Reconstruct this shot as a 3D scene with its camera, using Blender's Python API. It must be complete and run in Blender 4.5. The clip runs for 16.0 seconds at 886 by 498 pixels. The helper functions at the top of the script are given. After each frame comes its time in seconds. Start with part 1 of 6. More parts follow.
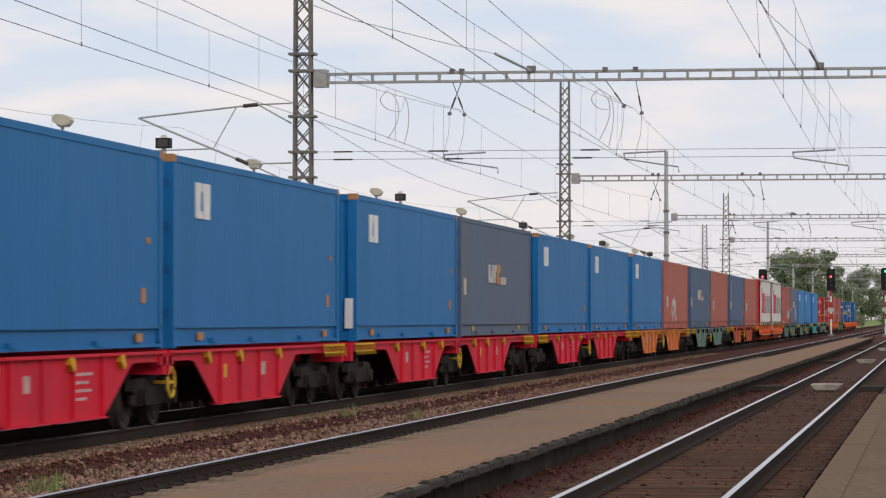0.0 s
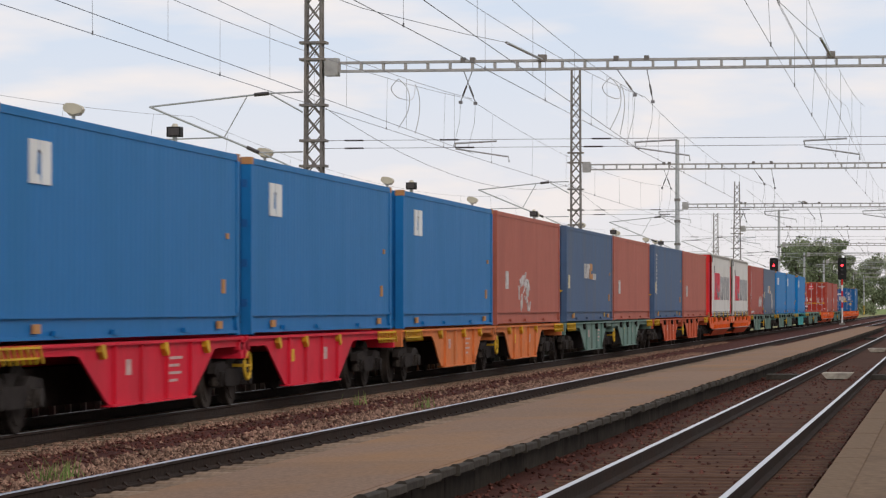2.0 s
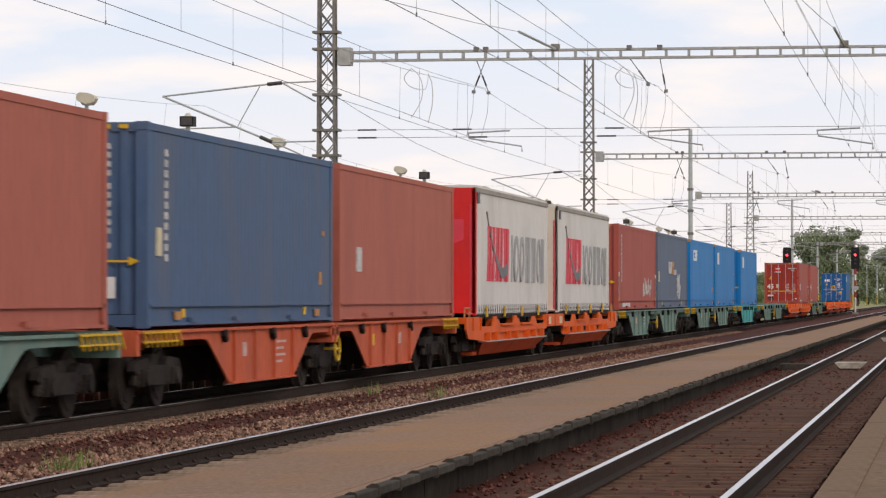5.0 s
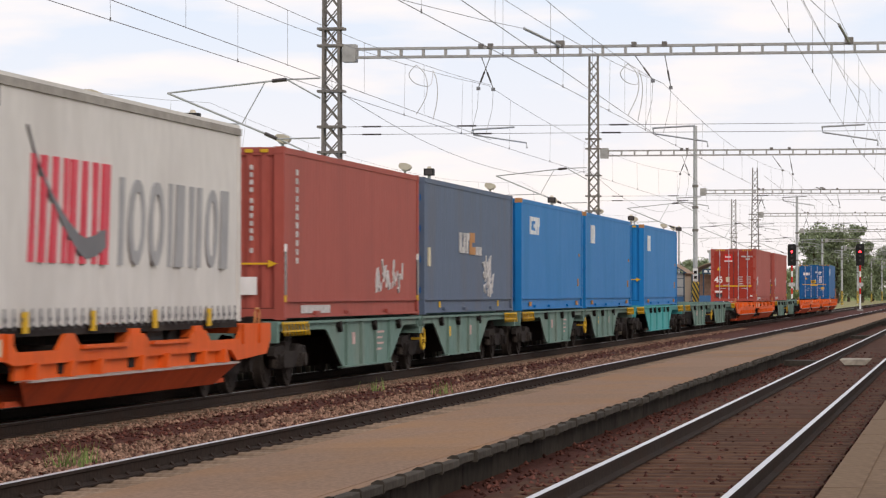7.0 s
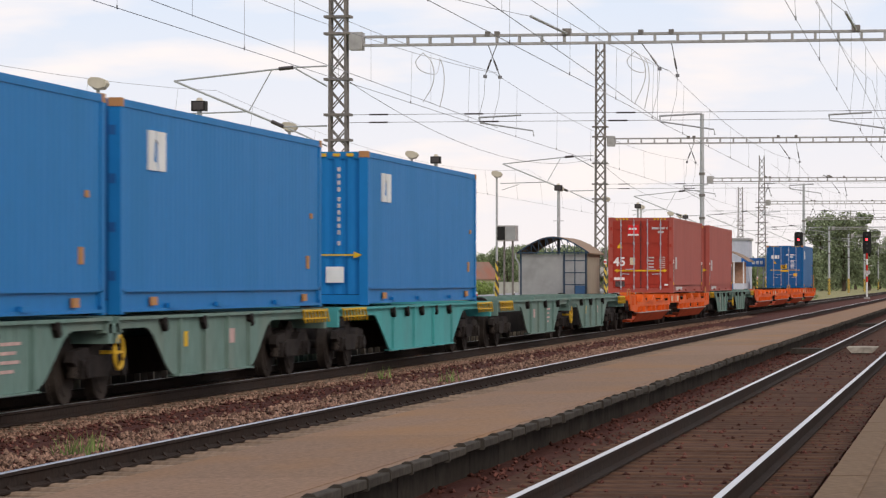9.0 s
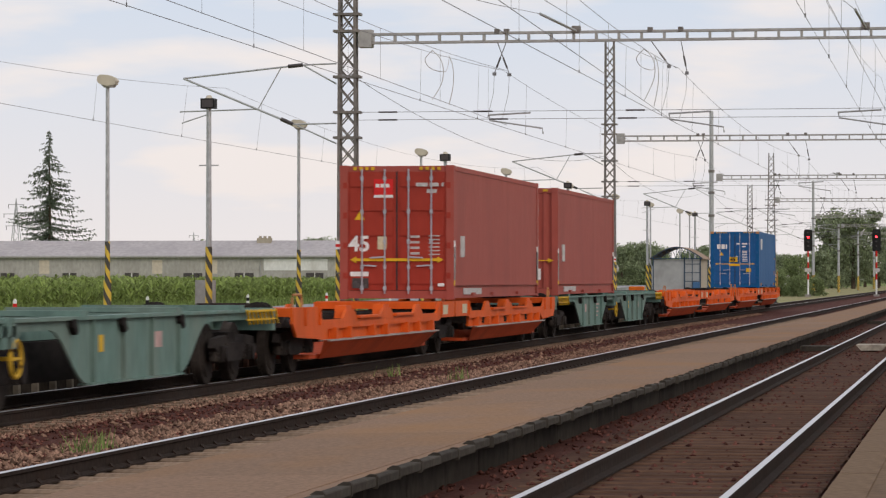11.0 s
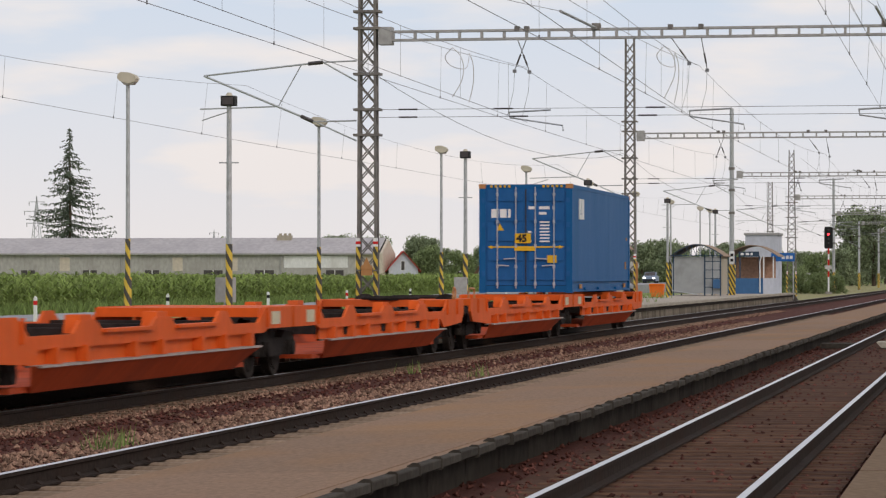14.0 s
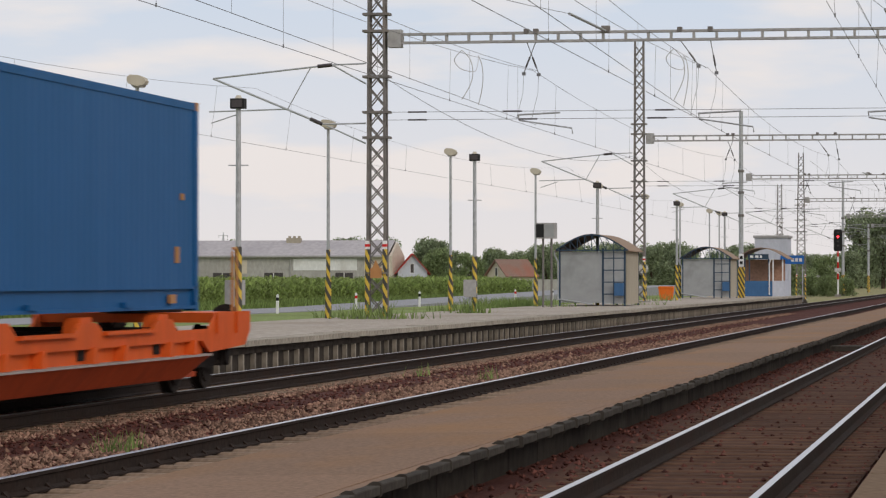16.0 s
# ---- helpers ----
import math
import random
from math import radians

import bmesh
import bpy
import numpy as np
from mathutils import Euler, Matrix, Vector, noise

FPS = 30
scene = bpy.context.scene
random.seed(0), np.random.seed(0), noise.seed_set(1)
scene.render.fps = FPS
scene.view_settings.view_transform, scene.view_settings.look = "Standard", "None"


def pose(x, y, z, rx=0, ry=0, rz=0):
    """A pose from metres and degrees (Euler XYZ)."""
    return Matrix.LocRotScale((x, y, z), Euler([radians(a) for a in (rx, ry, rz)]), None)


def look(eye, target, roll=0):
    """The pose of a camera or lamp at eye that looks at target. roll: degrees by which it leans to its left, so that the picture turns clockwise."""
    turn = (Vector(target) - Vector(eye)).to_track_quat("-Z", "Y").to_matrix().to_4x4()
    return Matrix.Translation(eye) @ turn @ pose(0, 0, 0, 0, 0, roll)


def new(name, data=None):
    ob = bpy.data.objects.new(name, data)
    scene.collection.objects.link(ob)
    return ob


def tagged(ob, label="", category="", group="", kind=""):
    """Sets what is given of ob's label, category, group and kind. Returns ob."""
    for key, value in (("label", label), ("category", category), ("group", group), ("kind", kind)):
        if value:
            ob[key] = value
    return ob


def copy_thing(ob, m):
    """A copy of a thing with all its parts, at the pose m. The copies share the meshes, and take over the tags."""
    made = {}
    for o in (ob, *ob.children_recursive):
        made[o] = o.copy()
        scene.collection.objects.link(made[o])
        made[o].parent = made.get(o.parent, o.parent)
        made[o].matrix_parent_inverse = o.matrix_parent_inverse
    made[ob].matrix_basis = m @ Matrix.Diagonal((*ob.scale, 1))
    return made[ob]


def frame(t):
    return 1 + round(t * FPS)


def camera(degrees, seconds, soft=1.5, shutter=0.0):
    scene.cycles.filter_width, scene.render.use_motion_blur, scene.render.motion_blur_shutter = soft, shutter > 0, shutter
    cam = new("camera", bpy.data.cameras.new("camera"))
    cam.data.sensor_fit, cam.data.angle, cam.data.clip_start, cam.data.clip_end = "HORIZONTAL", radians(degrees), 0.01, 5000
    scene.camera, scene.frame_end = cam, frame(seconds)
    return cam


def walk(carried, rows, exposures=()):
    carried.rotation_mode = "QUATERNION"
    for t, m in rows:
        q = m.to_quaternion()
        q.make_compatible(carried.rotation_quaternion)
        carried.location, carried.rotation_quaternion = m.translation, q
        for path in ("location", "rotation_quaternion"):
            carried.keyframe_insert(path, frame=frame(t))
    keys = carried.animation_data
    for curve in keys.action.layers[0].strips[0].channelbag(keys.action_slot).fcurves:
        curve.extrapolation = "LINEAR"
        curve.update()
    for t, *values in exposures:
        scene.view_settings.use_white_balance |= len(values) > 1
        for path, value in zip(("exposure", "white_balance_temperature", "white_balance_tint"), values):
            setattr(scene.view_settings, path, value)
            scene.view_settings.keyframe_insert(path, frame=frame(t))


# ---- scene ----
from math import cos, pi, sin

cam = camera(2 * math.degrees(math.atan(784 / 5800)), 16.0, soft=1.25, shutter=0.22)
EYE = (0.0, 0.0, 1.6)  # rail heads of the train's track lie at z = 0, the tracks run along +y
walk(cam, [
    (0.0, pose(*EYE, 91.219, 0, 8.494)),
    (0.5, pose(*EYE, 91.197, 0, 8.524)),
    (1.0, pose(*EYE, 91.188, 0, 8.597)),
    (1.5, pose(*EYE, 91.098, 0, 8.656)),
    (2.0, pose(*EYE, 91.022, 0, 8.686)),
    (2.5, pose(*EYE, 91.008, 0, 8.702)),
    (3.0, pose(*EYE, 91.029, 0, 8.732)),
    (3.5, pose(*EYE, 90.977, 0, 8.775)),
    (4.0, pose(*EYE, 90.917, 0, 8.819)),
    (6.5, pose(*EYE, 90.788, 0, 8.997)),
    (7.0, pose(*EYE, 90.780, 0, 8.997)),
    (7.5, pose(*EYE, 90.750, 0, 9.011)),
    (8.0, pose(*EYE, 90.660, 0, 9.041)),
    (8.5, pose(*EYE, 90.599, 0, 9.085)),
    (9.0, pose(*EYE, 90.569, 0, 9.114)),
    (11.5, pose(*EYE, 90.524, 0, 9.350)),
    (12.0, pose(*EYE, 90.524, 0, 9.439)),
    (12.5, pose(*EYE, 90.478, 0, 9.527)),
    (13.0, pose(*EYE, 90.470, 0, 9.579)),
    (13.5, pose(*EYE, 90.478, 0, 9.615)),
    (14.0, pose(*EYE, 90.478, 0, 9.630)),
    (14.5, pose(*EYE, 90.493, 0, 9.674)),
    (15.0, pose(*EYE, 90.493, 0, 9.718)),
    (15.5, pose(*EYE, 90.508, 0, 9.762)),
    (16.0, pose(*EYE, 90.524, 0, 9.792)),
], exposures=[(0.0, 0.02, 6780, 11), (1.5, 0.04, 6780, 11), (3.5, 0.12, 6950, 13), (6.5, 0.28, 7050, 13), (7.5, 0.27, 7000, 13), (9.0, 0.22, 6950, 13), (11.5, -0.01, 6950, 12), (12.5, 0.14, 6950, 12), (13.0, 0.15, 6950, 12), (14.0, -0.02, 6850, 11), (14.5, -0.11, 6850, 11), (15.5, -0.10, 6850, 11), (16.0, -0.07, 6850, 11)])

# ---------------- light ----------------
SUN_DIR = Vector((0.62, -0.62, 0.48)).normalized()
world = bpy.data.worlds.new("overcast_sky")
scene.world = world
world.use_nodes = True
wn, wl = world.node_tree.nodes, world.node_tree.links
wn.clear()
w_out = wn.new("ShaderNodeOutputWorld")
w_bg = wn.new("ShaderNodeBackground")
w_sky = wn.new("ShaderNodeTexSky")
w_sky.sky_type = "NISHITA"
w_sky.sun_disc = False
w_sky.sun_elevation = math.asin(SUN_DIR.z)
w_sky.sun_rotation = math.atan2(SUN_DIR.x, SUN_DIR.y)
w_sky.air_density, w_sky.dust_density, w_sky.ozone_density = 1.0, 2.0, 2.0
w_scale = wn.new("ShaderNodeMixRGB")
w_scale.blend_type = "MULTIPLY"
w_scale.inputs[0].default_value = 1.0
w_scale.inputs[2].default_value = (0.12, 0.12, 0.12, 1)
w_co = wn.new("ShaderNodeTexCoord")
w_map = wn.new("ShaderNodeMapping")
w_map.inputs["Scale"].default_value = (9.0, 9.0, 40.0)
w_map.inputs["Location"].default_value = (0.35, 0.2, 0.6)
w_noise = wn.new("ShaderNodeTexNoise")
w_noise.inputs["Scale"].default_value = 1.3
w_noise.inputs["Detail"].default_value = 5.0
w_noise.inputs["Roughness"].default_value = 0.5
w_ramp = wn.new("ShaderNodeValToRGB")
w_ramp.color_ramp.elements[0].position, w_ramp.color_ramp.elements[0].color = 0.40, (0.0, 0.0, 0.0, 1)
w_ramp.color_ramp.elements[1].position, w_ramp.color_ramp.elements[1].color = 0.62, (1, 1, 1, 1)
w_sep = wn.new("ShaderNodeSeparateXYZ")
w_low = wn.new("ShaderNodeMapRange")
w_low.inputs["From Min"].default_value, w_low.inputs["From Max"].default_value = 0.0, 0.085
w_low.inputs["To Min"].default_value, w_low.inputs["To Max"].default_value = 1.0, 0.0
w_max = wn.new("ShaderNodeMath")
w_max.operation = "MAXIMUM"
w_veil = wn.new("ShaderNodeMixRGB")
w_veil.inputs[1].default_value = (0.64, 0.74, 0.90, 1)
w_veil.inputs[2].default_value = (0.88, 0.85, 0.87, 1)
w_mix = wn.new("ShaderNodeMixRGB")
w_mix.inputs[0].default_value = 0.92
wl.new(w_co.outputs["Generated"], w_map.inputs[0])
wl.new(w_map.outputs[0], w_noise.inputs["Vector"])
wl.new(w_noise.outputs[0], w_ramp.inputs[0])
wl.new(w_co.outputs["Generated"], w_sep.inputs[0])
wl.new(w_sep.outputs["Z"], w_low.inputs[0])
wl.new(w_ramp.outputs[0], w_max.inputs[0])
wl.new(w_low.outputs[0], w_max.inputs[1])
wl.new(w_max.outputs[0], w_veil.inputs[0])
wl.new(w_sky.outputs[0], w_scale.inputs[1])
wl.new(w_scale.outputs[0], w_mix.inputs[1])
wl.new(w_veil.outputs[0], w_mix.inputs[2])
wl.new(w_mix.outputs[0], w_bg.inputs[0])
w_bg.inputs[1].default_value = 1.0
wl.new(w_bg.outputs[0], w_out.inputs[0])

sun = new("sun", bpy.data.lights.new("sun", "SUN"))
sun.data.energy, sun.data.angle, sun.data.color = 0.9, radians(20), (1.0, 0.93, 0.85)
sun.matrix_world = look(tuple(SUN_DIR * 50), (0, 0, 0))


# ---------------- materials ----------------
def surface(name, rgb, rough=0.6, metal=0.0, grain=8.0, vary=0.25, bump=0.0, stretch=(1, 1, 1), second=None, patch=1.0, spread=0.0, islands=False):
    """A procedural surface: two scales of noise on the base colour, a little relief, and a second colour for stains."""
    m = bpy.data.materials.new(name)
    m.use_nodes = True
    n, l = m.node_tree.nodes, m.node_tree.links
    b = n["Principled BSDF"]
    b.inputs["Roughness"].default_value, b.inputs["Metallic"].default_value = rough, metal
    if rough >= 0.84:      # stone, soil and leaves have next to no gloss
        b.inputs["Specular IOR Level"].default_value = 0.06
    co = n.new("ShaderNodeTexCoord")
    mp = n.new("ShaderNodeMapping")
    mp.inputs["Scale"].default_value = stretch
    l.new(co.outputs["Object"], mp.inputs[0])
    fine, wide = n.new("ShaderNodeTexNoise"), n.new("ShaderNodeTexNoise")
    fine.inputs["Scale"].default_value, fine.inputs["Detail"].default_value = grain, 6.0
    wide.inputs["Scale"].default_value, wide.inputs["Detail"].default_value = patch, 4.0
    l.new(mp.outputs[0], fine.inputs["Vector"])
    l.new(mp.outputs[0], wide.inputs["Vector"])
    ramp = n.new("ShaderNodeValToRGB")
    ramp.color_ramp.elements[0].position, ramp.color_ramp.elements[1].position = 0.25, 0.75
    ramp.color_ramp.elements[0].color = (*[c * (1 - vary) for c in rgb], 1)
    ramp.color_ramp.elements[1].color = (*[min(1, c * (1 + vary)) for c in rgb], 1)
    l.new(fine.outputs[0], ramp.inputs[0])
    mix = n.new("ShaderNodeMixRGB")
    r2 = n.new("ShaderNodeMapRange")
    r2.inputs["From Min"].default_value, r2.inputs["From Max"].default_value = 0.48, 0.72
    r2.inputs["To Max"].default_value = 0.75 if second else 0.25
    l.new(wide.outputs[0], r2.inputs[0])
    l.new(r2.outputs[0], mix.inputs[0])
    l.new(ramp.outputs[0], mix.inputs[1])
    mix.inputs[2].default_value = (*(second or [c * 0.7 for c in rgb]), 1)
    last = mix
    if spread:
        hsv = n.new("ShaderNodeHueSaturation")
        info = n.new("ShaderNodeNewGeometry" if islands else "ShaderNodeObjectInfo")
        vr = n.new("ShaderNodeMapRange")
        vr.inputs["To Min"].default_value, vr.inputs["To Max"].default_value = 1 - spread, 1 + spread
        l.new(info.outputs["Random Per Island" if islands else "Random"], vr.inputs[0])
        l.new(vr.outputs[0], hsv.inputs["Value"])
        l.new(mix.outputs[0], hsv.inputs["Color"])
        last = hsv
    l.new(last.outputs[0], b.inputs["Base Color"])
    rr = n.new("ShaderNodeMapRange")
    rr.inputs["To Min"].default_value, rr.inputs["To Max"].default_value = max(0.05, rough - 0.12), min(1, rough + 0.12)
    l.new(wide.outputs[0], rr.inputs[0])
    l.new(rr.outputs[0], b.inputs["Roughness"])
    if bump:
        bp = n.new("ShaderNodeBump")
        bp.inputs["Strength"].default_value, bp.inputs["Distance"].default_value = min(1, bump), 0.02
        l.new(fine.outputs[0], bp.inputs["Height"])
        l.new(bp.outputs[0], b.inputs["Normal"])
    return m


def glowing(name, rgb, power):
    m = bpy.data.materials.new(name)
    m.use_nodes = True
    b = m.node_tree.nodes["Principled BSDF"]
    b.inputs["Base Color"].default_value = (*rgb, 1)
    b.inputs["Emission Color"].default_value, b.inputs["Emission Strength"].default_value = (*rgb, 1), power
    return m


def paint(name, rgb, dirt=None, rough=0.5, vary=0.10):
    """Sheet-metal paint with streaks that run down and dusty patches."""
    m = surface(name, rgb, rough + 0.1, 0.0, 5.0, vary, 0.04, (1.0, 2.2, 0.5), dirt or [c * 0.72 + 0.02 for c in rgb], 0.45)
    m.node_tree.nodes["Principled BSDF"].inputs["Specular IOR Level"].default_value = 0.08
    return m


def foliage(m, share=0.40):
    """Lets light through leaves."""
    n, l = m.node_tree.nodes, m.node_tree.links
    b, out = n["Principled BSDF"], n["Material Output"]
    col = b.inputs["Base Color"].links[0].from_socket
    t, mix = n.new("ShaderNodeBsdfTranslucent"), n.new("ShaderNodeMixShader")
    mix.inputs[0].default_value = share
    l.new(col, t.inputs["Color"])
    l.new(b.outputs[0], mix.inputs[1])
    l.new(t.outputs[0], mix.inputs[2])
    l.new(mix.outputs[0], out.inputs[0])
    b.inputs["Specular IOR Level"].default_value = 0.2


STEEL = surface("galvanised_steel", (0.42, 0.43, 0.44), 0.55, 0.5, 10, 0.2)
LATTICE = surface("weathered_lattice_steel", (0.175, 0.160, 0.150), 0.75, 0.2, 6, 0.3, second=(0.27, 0.235, 0.20))
GIRDER = surface("grey_girder_paint", (0.36, 0.35, 0.34), 0.7, 0.1, 6, 0.2)
WIRE = surface("oxidised_wire", (0.20, 0.20, 0.21), 0.7, 0.3, 20, 0.2)
COPPER_WHITE = surface("pale_wire", (0.55, 0.55, 0.56), 0.6, 0.2, 20, 0.2)
INSULATOR = surface("dark_insulator", (0.05, 0.04, 0.04), 0.3, 0, 10, 0.2)
RAIL_SIDE = surface("rusty_rail", (0.032, 0.023, 0.019), 0.88, 0.0, 14, 0.35, 0.2, second=(0.042, 0.026, 0.020))
RAIL_TOP = surface("polished_rail_head", (0.55, 0.55, 0.57), 0.32, 0.9, 30, 0.08, stretch=(1, 0.05, 1))
RAIL_TOP_DULL = surface("worn_rail_head", (0.30, 0.29, 0.29), 0.5, 0.6, 30, 0.15, stretch=(1, 0.05, 1))
BALLAST = surface("brown_ballast_bed", (0.088, 0.036, 0.028), 0.95, 0, 22, 0.6, 0.9, second=(0.062, 0.023, 0.019), patch=1.4)
STONE = surface("ballast_stone", (0.225, 0.135, 0.096), 0.9, 0, 30, 0.3, 0.3, spread=0.6, islands=True)
STONE_RED = surface("rust_stained_stone", (0.105, 0.042, 0.033), 0.9, 0, 30, 0.3, 0.3, spread=0.6, islands=True)
SLEEPER = surface("old_concrete_sleeper", (0.22, 0.155, 0.11), 0.9, 0, 14, 0.35, 0.4, spread=0.2)
WOOD_SLEEPER = surface("weathered_timber_sleeper", (0.098, 0.053, 0.033), 0.9, 0, 12, 0.5, 0.4, (0.4, 3, 1), spread=0.25)
PLATFORM = surface("worn_platform_asphalt", (0.235, 0.152, 0.104), 0.9, 0, 26, 0.22, 0.12, (1, 0.8, 1), (0.285, 0.155, 0.072), 0.4)
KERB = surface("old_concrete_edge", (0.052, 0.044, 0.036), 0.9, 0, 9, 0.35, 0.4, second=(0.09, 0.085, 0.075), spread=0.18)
KERB_PALE = surface("pale_platform_edge", (0.37, 0.33, 0.27), 0.9, 0, 9, 0.3, 0.3, second=(0.15, 0.13, 0.11), spread=0.12)
CONCRETE = surface("grey_concrete", (0.32, 0.30, 0.275), 0.9, 0, 7, 0.25, 0.3, second=(0.22, 0.20, 0.18))
# dark tone holds the shade below the far platform's overhanging edge
CONCRETE_DARK = surface("shaded_concrete_wall", (0.062, 0.052, 0.043), 0.9, 0, 7, 0.35, 0.3, second=(0.04, 0.034, 0.028))
ASPHALT = surface("road_asphalt", (0.30, 0.30, 0.31), 0.85, 0, 5, 0.15)
GRASS_GROUND = surface("grass_ground", (0.205, 0.26, 0.09), 0.95, 0, 3, 0.4, 0.3, second=(0.15, 0.14, 0.06), patch=0.08)
GRASS = surface("grass_blade", (0.20, 0.27, 0.085), 0.8, 0, 2, 0.3, spread=0.4, islands=True)
CORN = surface("corn_leaf", (0.235, 0.305, 0.090), 0.75, 0, 2, 0.3, spread=0.45, islands=True)
# both tree leaf colours are lifted to include distance haze and sunlit glow
LEAF = surface("hazed_leaf", (0.245, 0.290, 0.170), 0.8, 0, 2, 0.3, spread=0.5, islands=True)
LEAF_PALE = surface("pale_lit_leaf", (0.225, 0.280, 0.130), 0.8, 0, 2, 0.3, spread=0.45, islands=True)
NEEDLE = surface("spruce_needle", (0.14, 0.17, 0.125), 0.85, 0, 2, 0.3, spread=0.5, islands=True)
for leafy in (GRASS, CORN, LEAF, LEAF_PALE, NEEDLE):
    foliage(leafy)
BARK = surface("bark", (0.10, 0.075, 0.055), 0.95, 0, 8, 0.4, 0.5, (1, 1, 0.3))
RUBBER = surface("black_rubber", (0.02, 0.02, 0.02), 0.8, 0, 20, 0.3)
# running gear colour, also on dark fillers that stand for shade underneath
UNDER = surface("sooty_gear_and_shade", (0.024, 0.020, 0.019), 0.88, 0.0, 9, 0.45, 0.2, second=(0.055, 0.047, 0.042))
WHEEL = surface("rusty_wheel_steel", (0.030, 0.024, 0.021), 0.85, 0.0, 9, 0.3, second=(0.09, 0.075, 0.065))
YELLOW = paint("yellow_paint", (0.66, 0.40, 0.03), (0.45, 0.28, 0.05))
BLACK = paint("black_paint", (0.025, 0.025, 0.025))
WHITE = paint("white_paint", (0.74, 0.74, 0.73), (0.55, 0.53, 0.5))
RED = paint("red_paint", (0.62, 0.03, 0.03))
ORANGE_MARK = paint("orange_marking", (0.45, 0.22, 0.09))
C_BLUE = paint("blue_container_paint", (0.010, 0.148, 0.385), (0.018, 0.145, 0.335), 0.42, 0.07)
C_BLUE3 = paint("deep_blue_container_paint", (0.009, 0.098, 0.265), (0.014, 0.096, 0.235), 0.42, 0.07)
C_BLUE2 = paint("bright_blue_container_paint", (0.008, 0.172, 0.450), (0.014, 0.165, 0.39), 0.42, 0.07)
C_NAVY = paint("navy_container_paint", (0.068, 0.114, 0.205), (0.130, 0.137, 0.165), 0.5, 0.10)
C_GREY = paint("slate_container_paint", (0.100, 0.135, 0.198), (0.135, 0.140, 0.165), 0.5, 0.10)
C_BROWN = paint("oxide_brown_container_paint", (0.390, 0.115, 0.082), (0.315, 0.105, 0.085), 0.5, 0.10)
C_BROWN2 = paint("dark_oxide_container_paint", (0.350, 0.085, 0.067), (0.290, 0.088, 0.075), 0.5, 0.09)
C_DOOR = paint("container_door_blue", (0.018, 0.105, 0.29), (0.03, 0.10, 0.23), 0.45, 0.1)
C_DOORBROWN = paint("container_door_red", (0.33, 0.045, 0.030), (0.25, 0.045, 0.035), 0.45, 0.1)
GASKET = surface("door_gasket", (0.03, 0.03, 0.035), 0.8)
ROD = surface("lock_rod_steel", (0.42, 0.45, 0.50), 0.55, 0.4, 12, 0.2)
W_RED = paint("red_wagon_paint", (0.62, 0.018, 0.042), (0.44, 0.035, 0.05), 0.5, 0.14)
W_ORANGE = paint("orange_wagon_paint", (0.61, 0.175, 0.055), (0.45, 0.19, 0.09), 0.55, 0.27)
W_GREEN = paint("grey_green_wagon_paint", (0.135, 0.218, 0.190), (0.20, 0.23, 0.195), 0.6, 0.27)
W_TEAL = paint("teal_wagon_paint", (0.065, 0.33, 0.33), (0.10, 0.27, 0.26), 0.55, 0.14)
W_VERMILION = paint("faded_vermilion_wagon_paint", (0.50, 0.105, 0.05), (0.36, 0.10, 0.06), 0.55, 0.27)
W_POCKET = paint("bright_orange_wagon_paint", (0.66, 0.105, 0.018), (0.50, 0.095, 0.03), 0.48, 0.12)
W_BELLY = paint("rusty_orange_belly", (0.46, 0.070, 0.022), (0.27, 0.055, 0.028), 0.6, 0.2)
# pale grey puts the light caught by the ledge into its colour
LEDGE = surface("lit_grey_ledge", (0.36, 0.30, 0.27), 0.6, 0.2, 8, 0.25)
TARP = surface("white_tarpaulin", (0.60, 0.575, 0.545), 0.6, 0, 3, 0.07, 0.1, (1, 1.2, 0.6), (0.47, 0.445, 0.42), 0.45)
CREAM_SHEET = surface("cream_sheet_metal", (0.60, 0.54, 0.45), 0.6, 0, 3, 0.1, 0.05, (1, 1, 0.5), (0.5, 0.43, 0.34), 0.6)
TARP_GREY = surface("grey_print", (0.30, 0.30, 0.305), 0.6, 0, 3, 0.1)
TARP_RED = surface("red_print", (0.60, 0.04, 0.07), 0.6, 0, 3, 0.1)
SWOOSH = surface("slate_print", (0.13, 0.13, 0.14), 0.6, 0, 3, 0.1)
TARP_DARK = surface("dark_print", (0.06, 0.06, 0.07), 0.6, 0, 3, 0.1)
FADED = surface("faded_print", (0.50, 0.33, 0.30), 0.8, 0, 6, 0.35)
CREAMY = surface("cream_label", (0.55, 0.48, 0.33), 0.7, 0, 8, 0.2)
CHALK = surface("worn_white_spray", (0.48, 0.46, 0.45), 0.8, 0, 9, 0.4)


# ---------------- mesh helpers ----------------
def box(bm, x0, x1, y0, y1, z0, z1):
    vs = [bm.verts.new(p) for p in ((x0, y0, z0), (x1, y0, z0), (x1, y1, z0), (x0, y1, z0), (x0, y0, z1), (x1, y0, z1), (x1, y1, z1), (x0, y1, z1))]
    for f in ((0, 3, 2, 1), (4, 5, 6, 7), (0, 1, 5, 4), (1, 2, 6, 5), (2, 3, 7, 6), (3, 0, 4, 7)):
        bm.faces.new([vs[i] for i in f])
    return vs


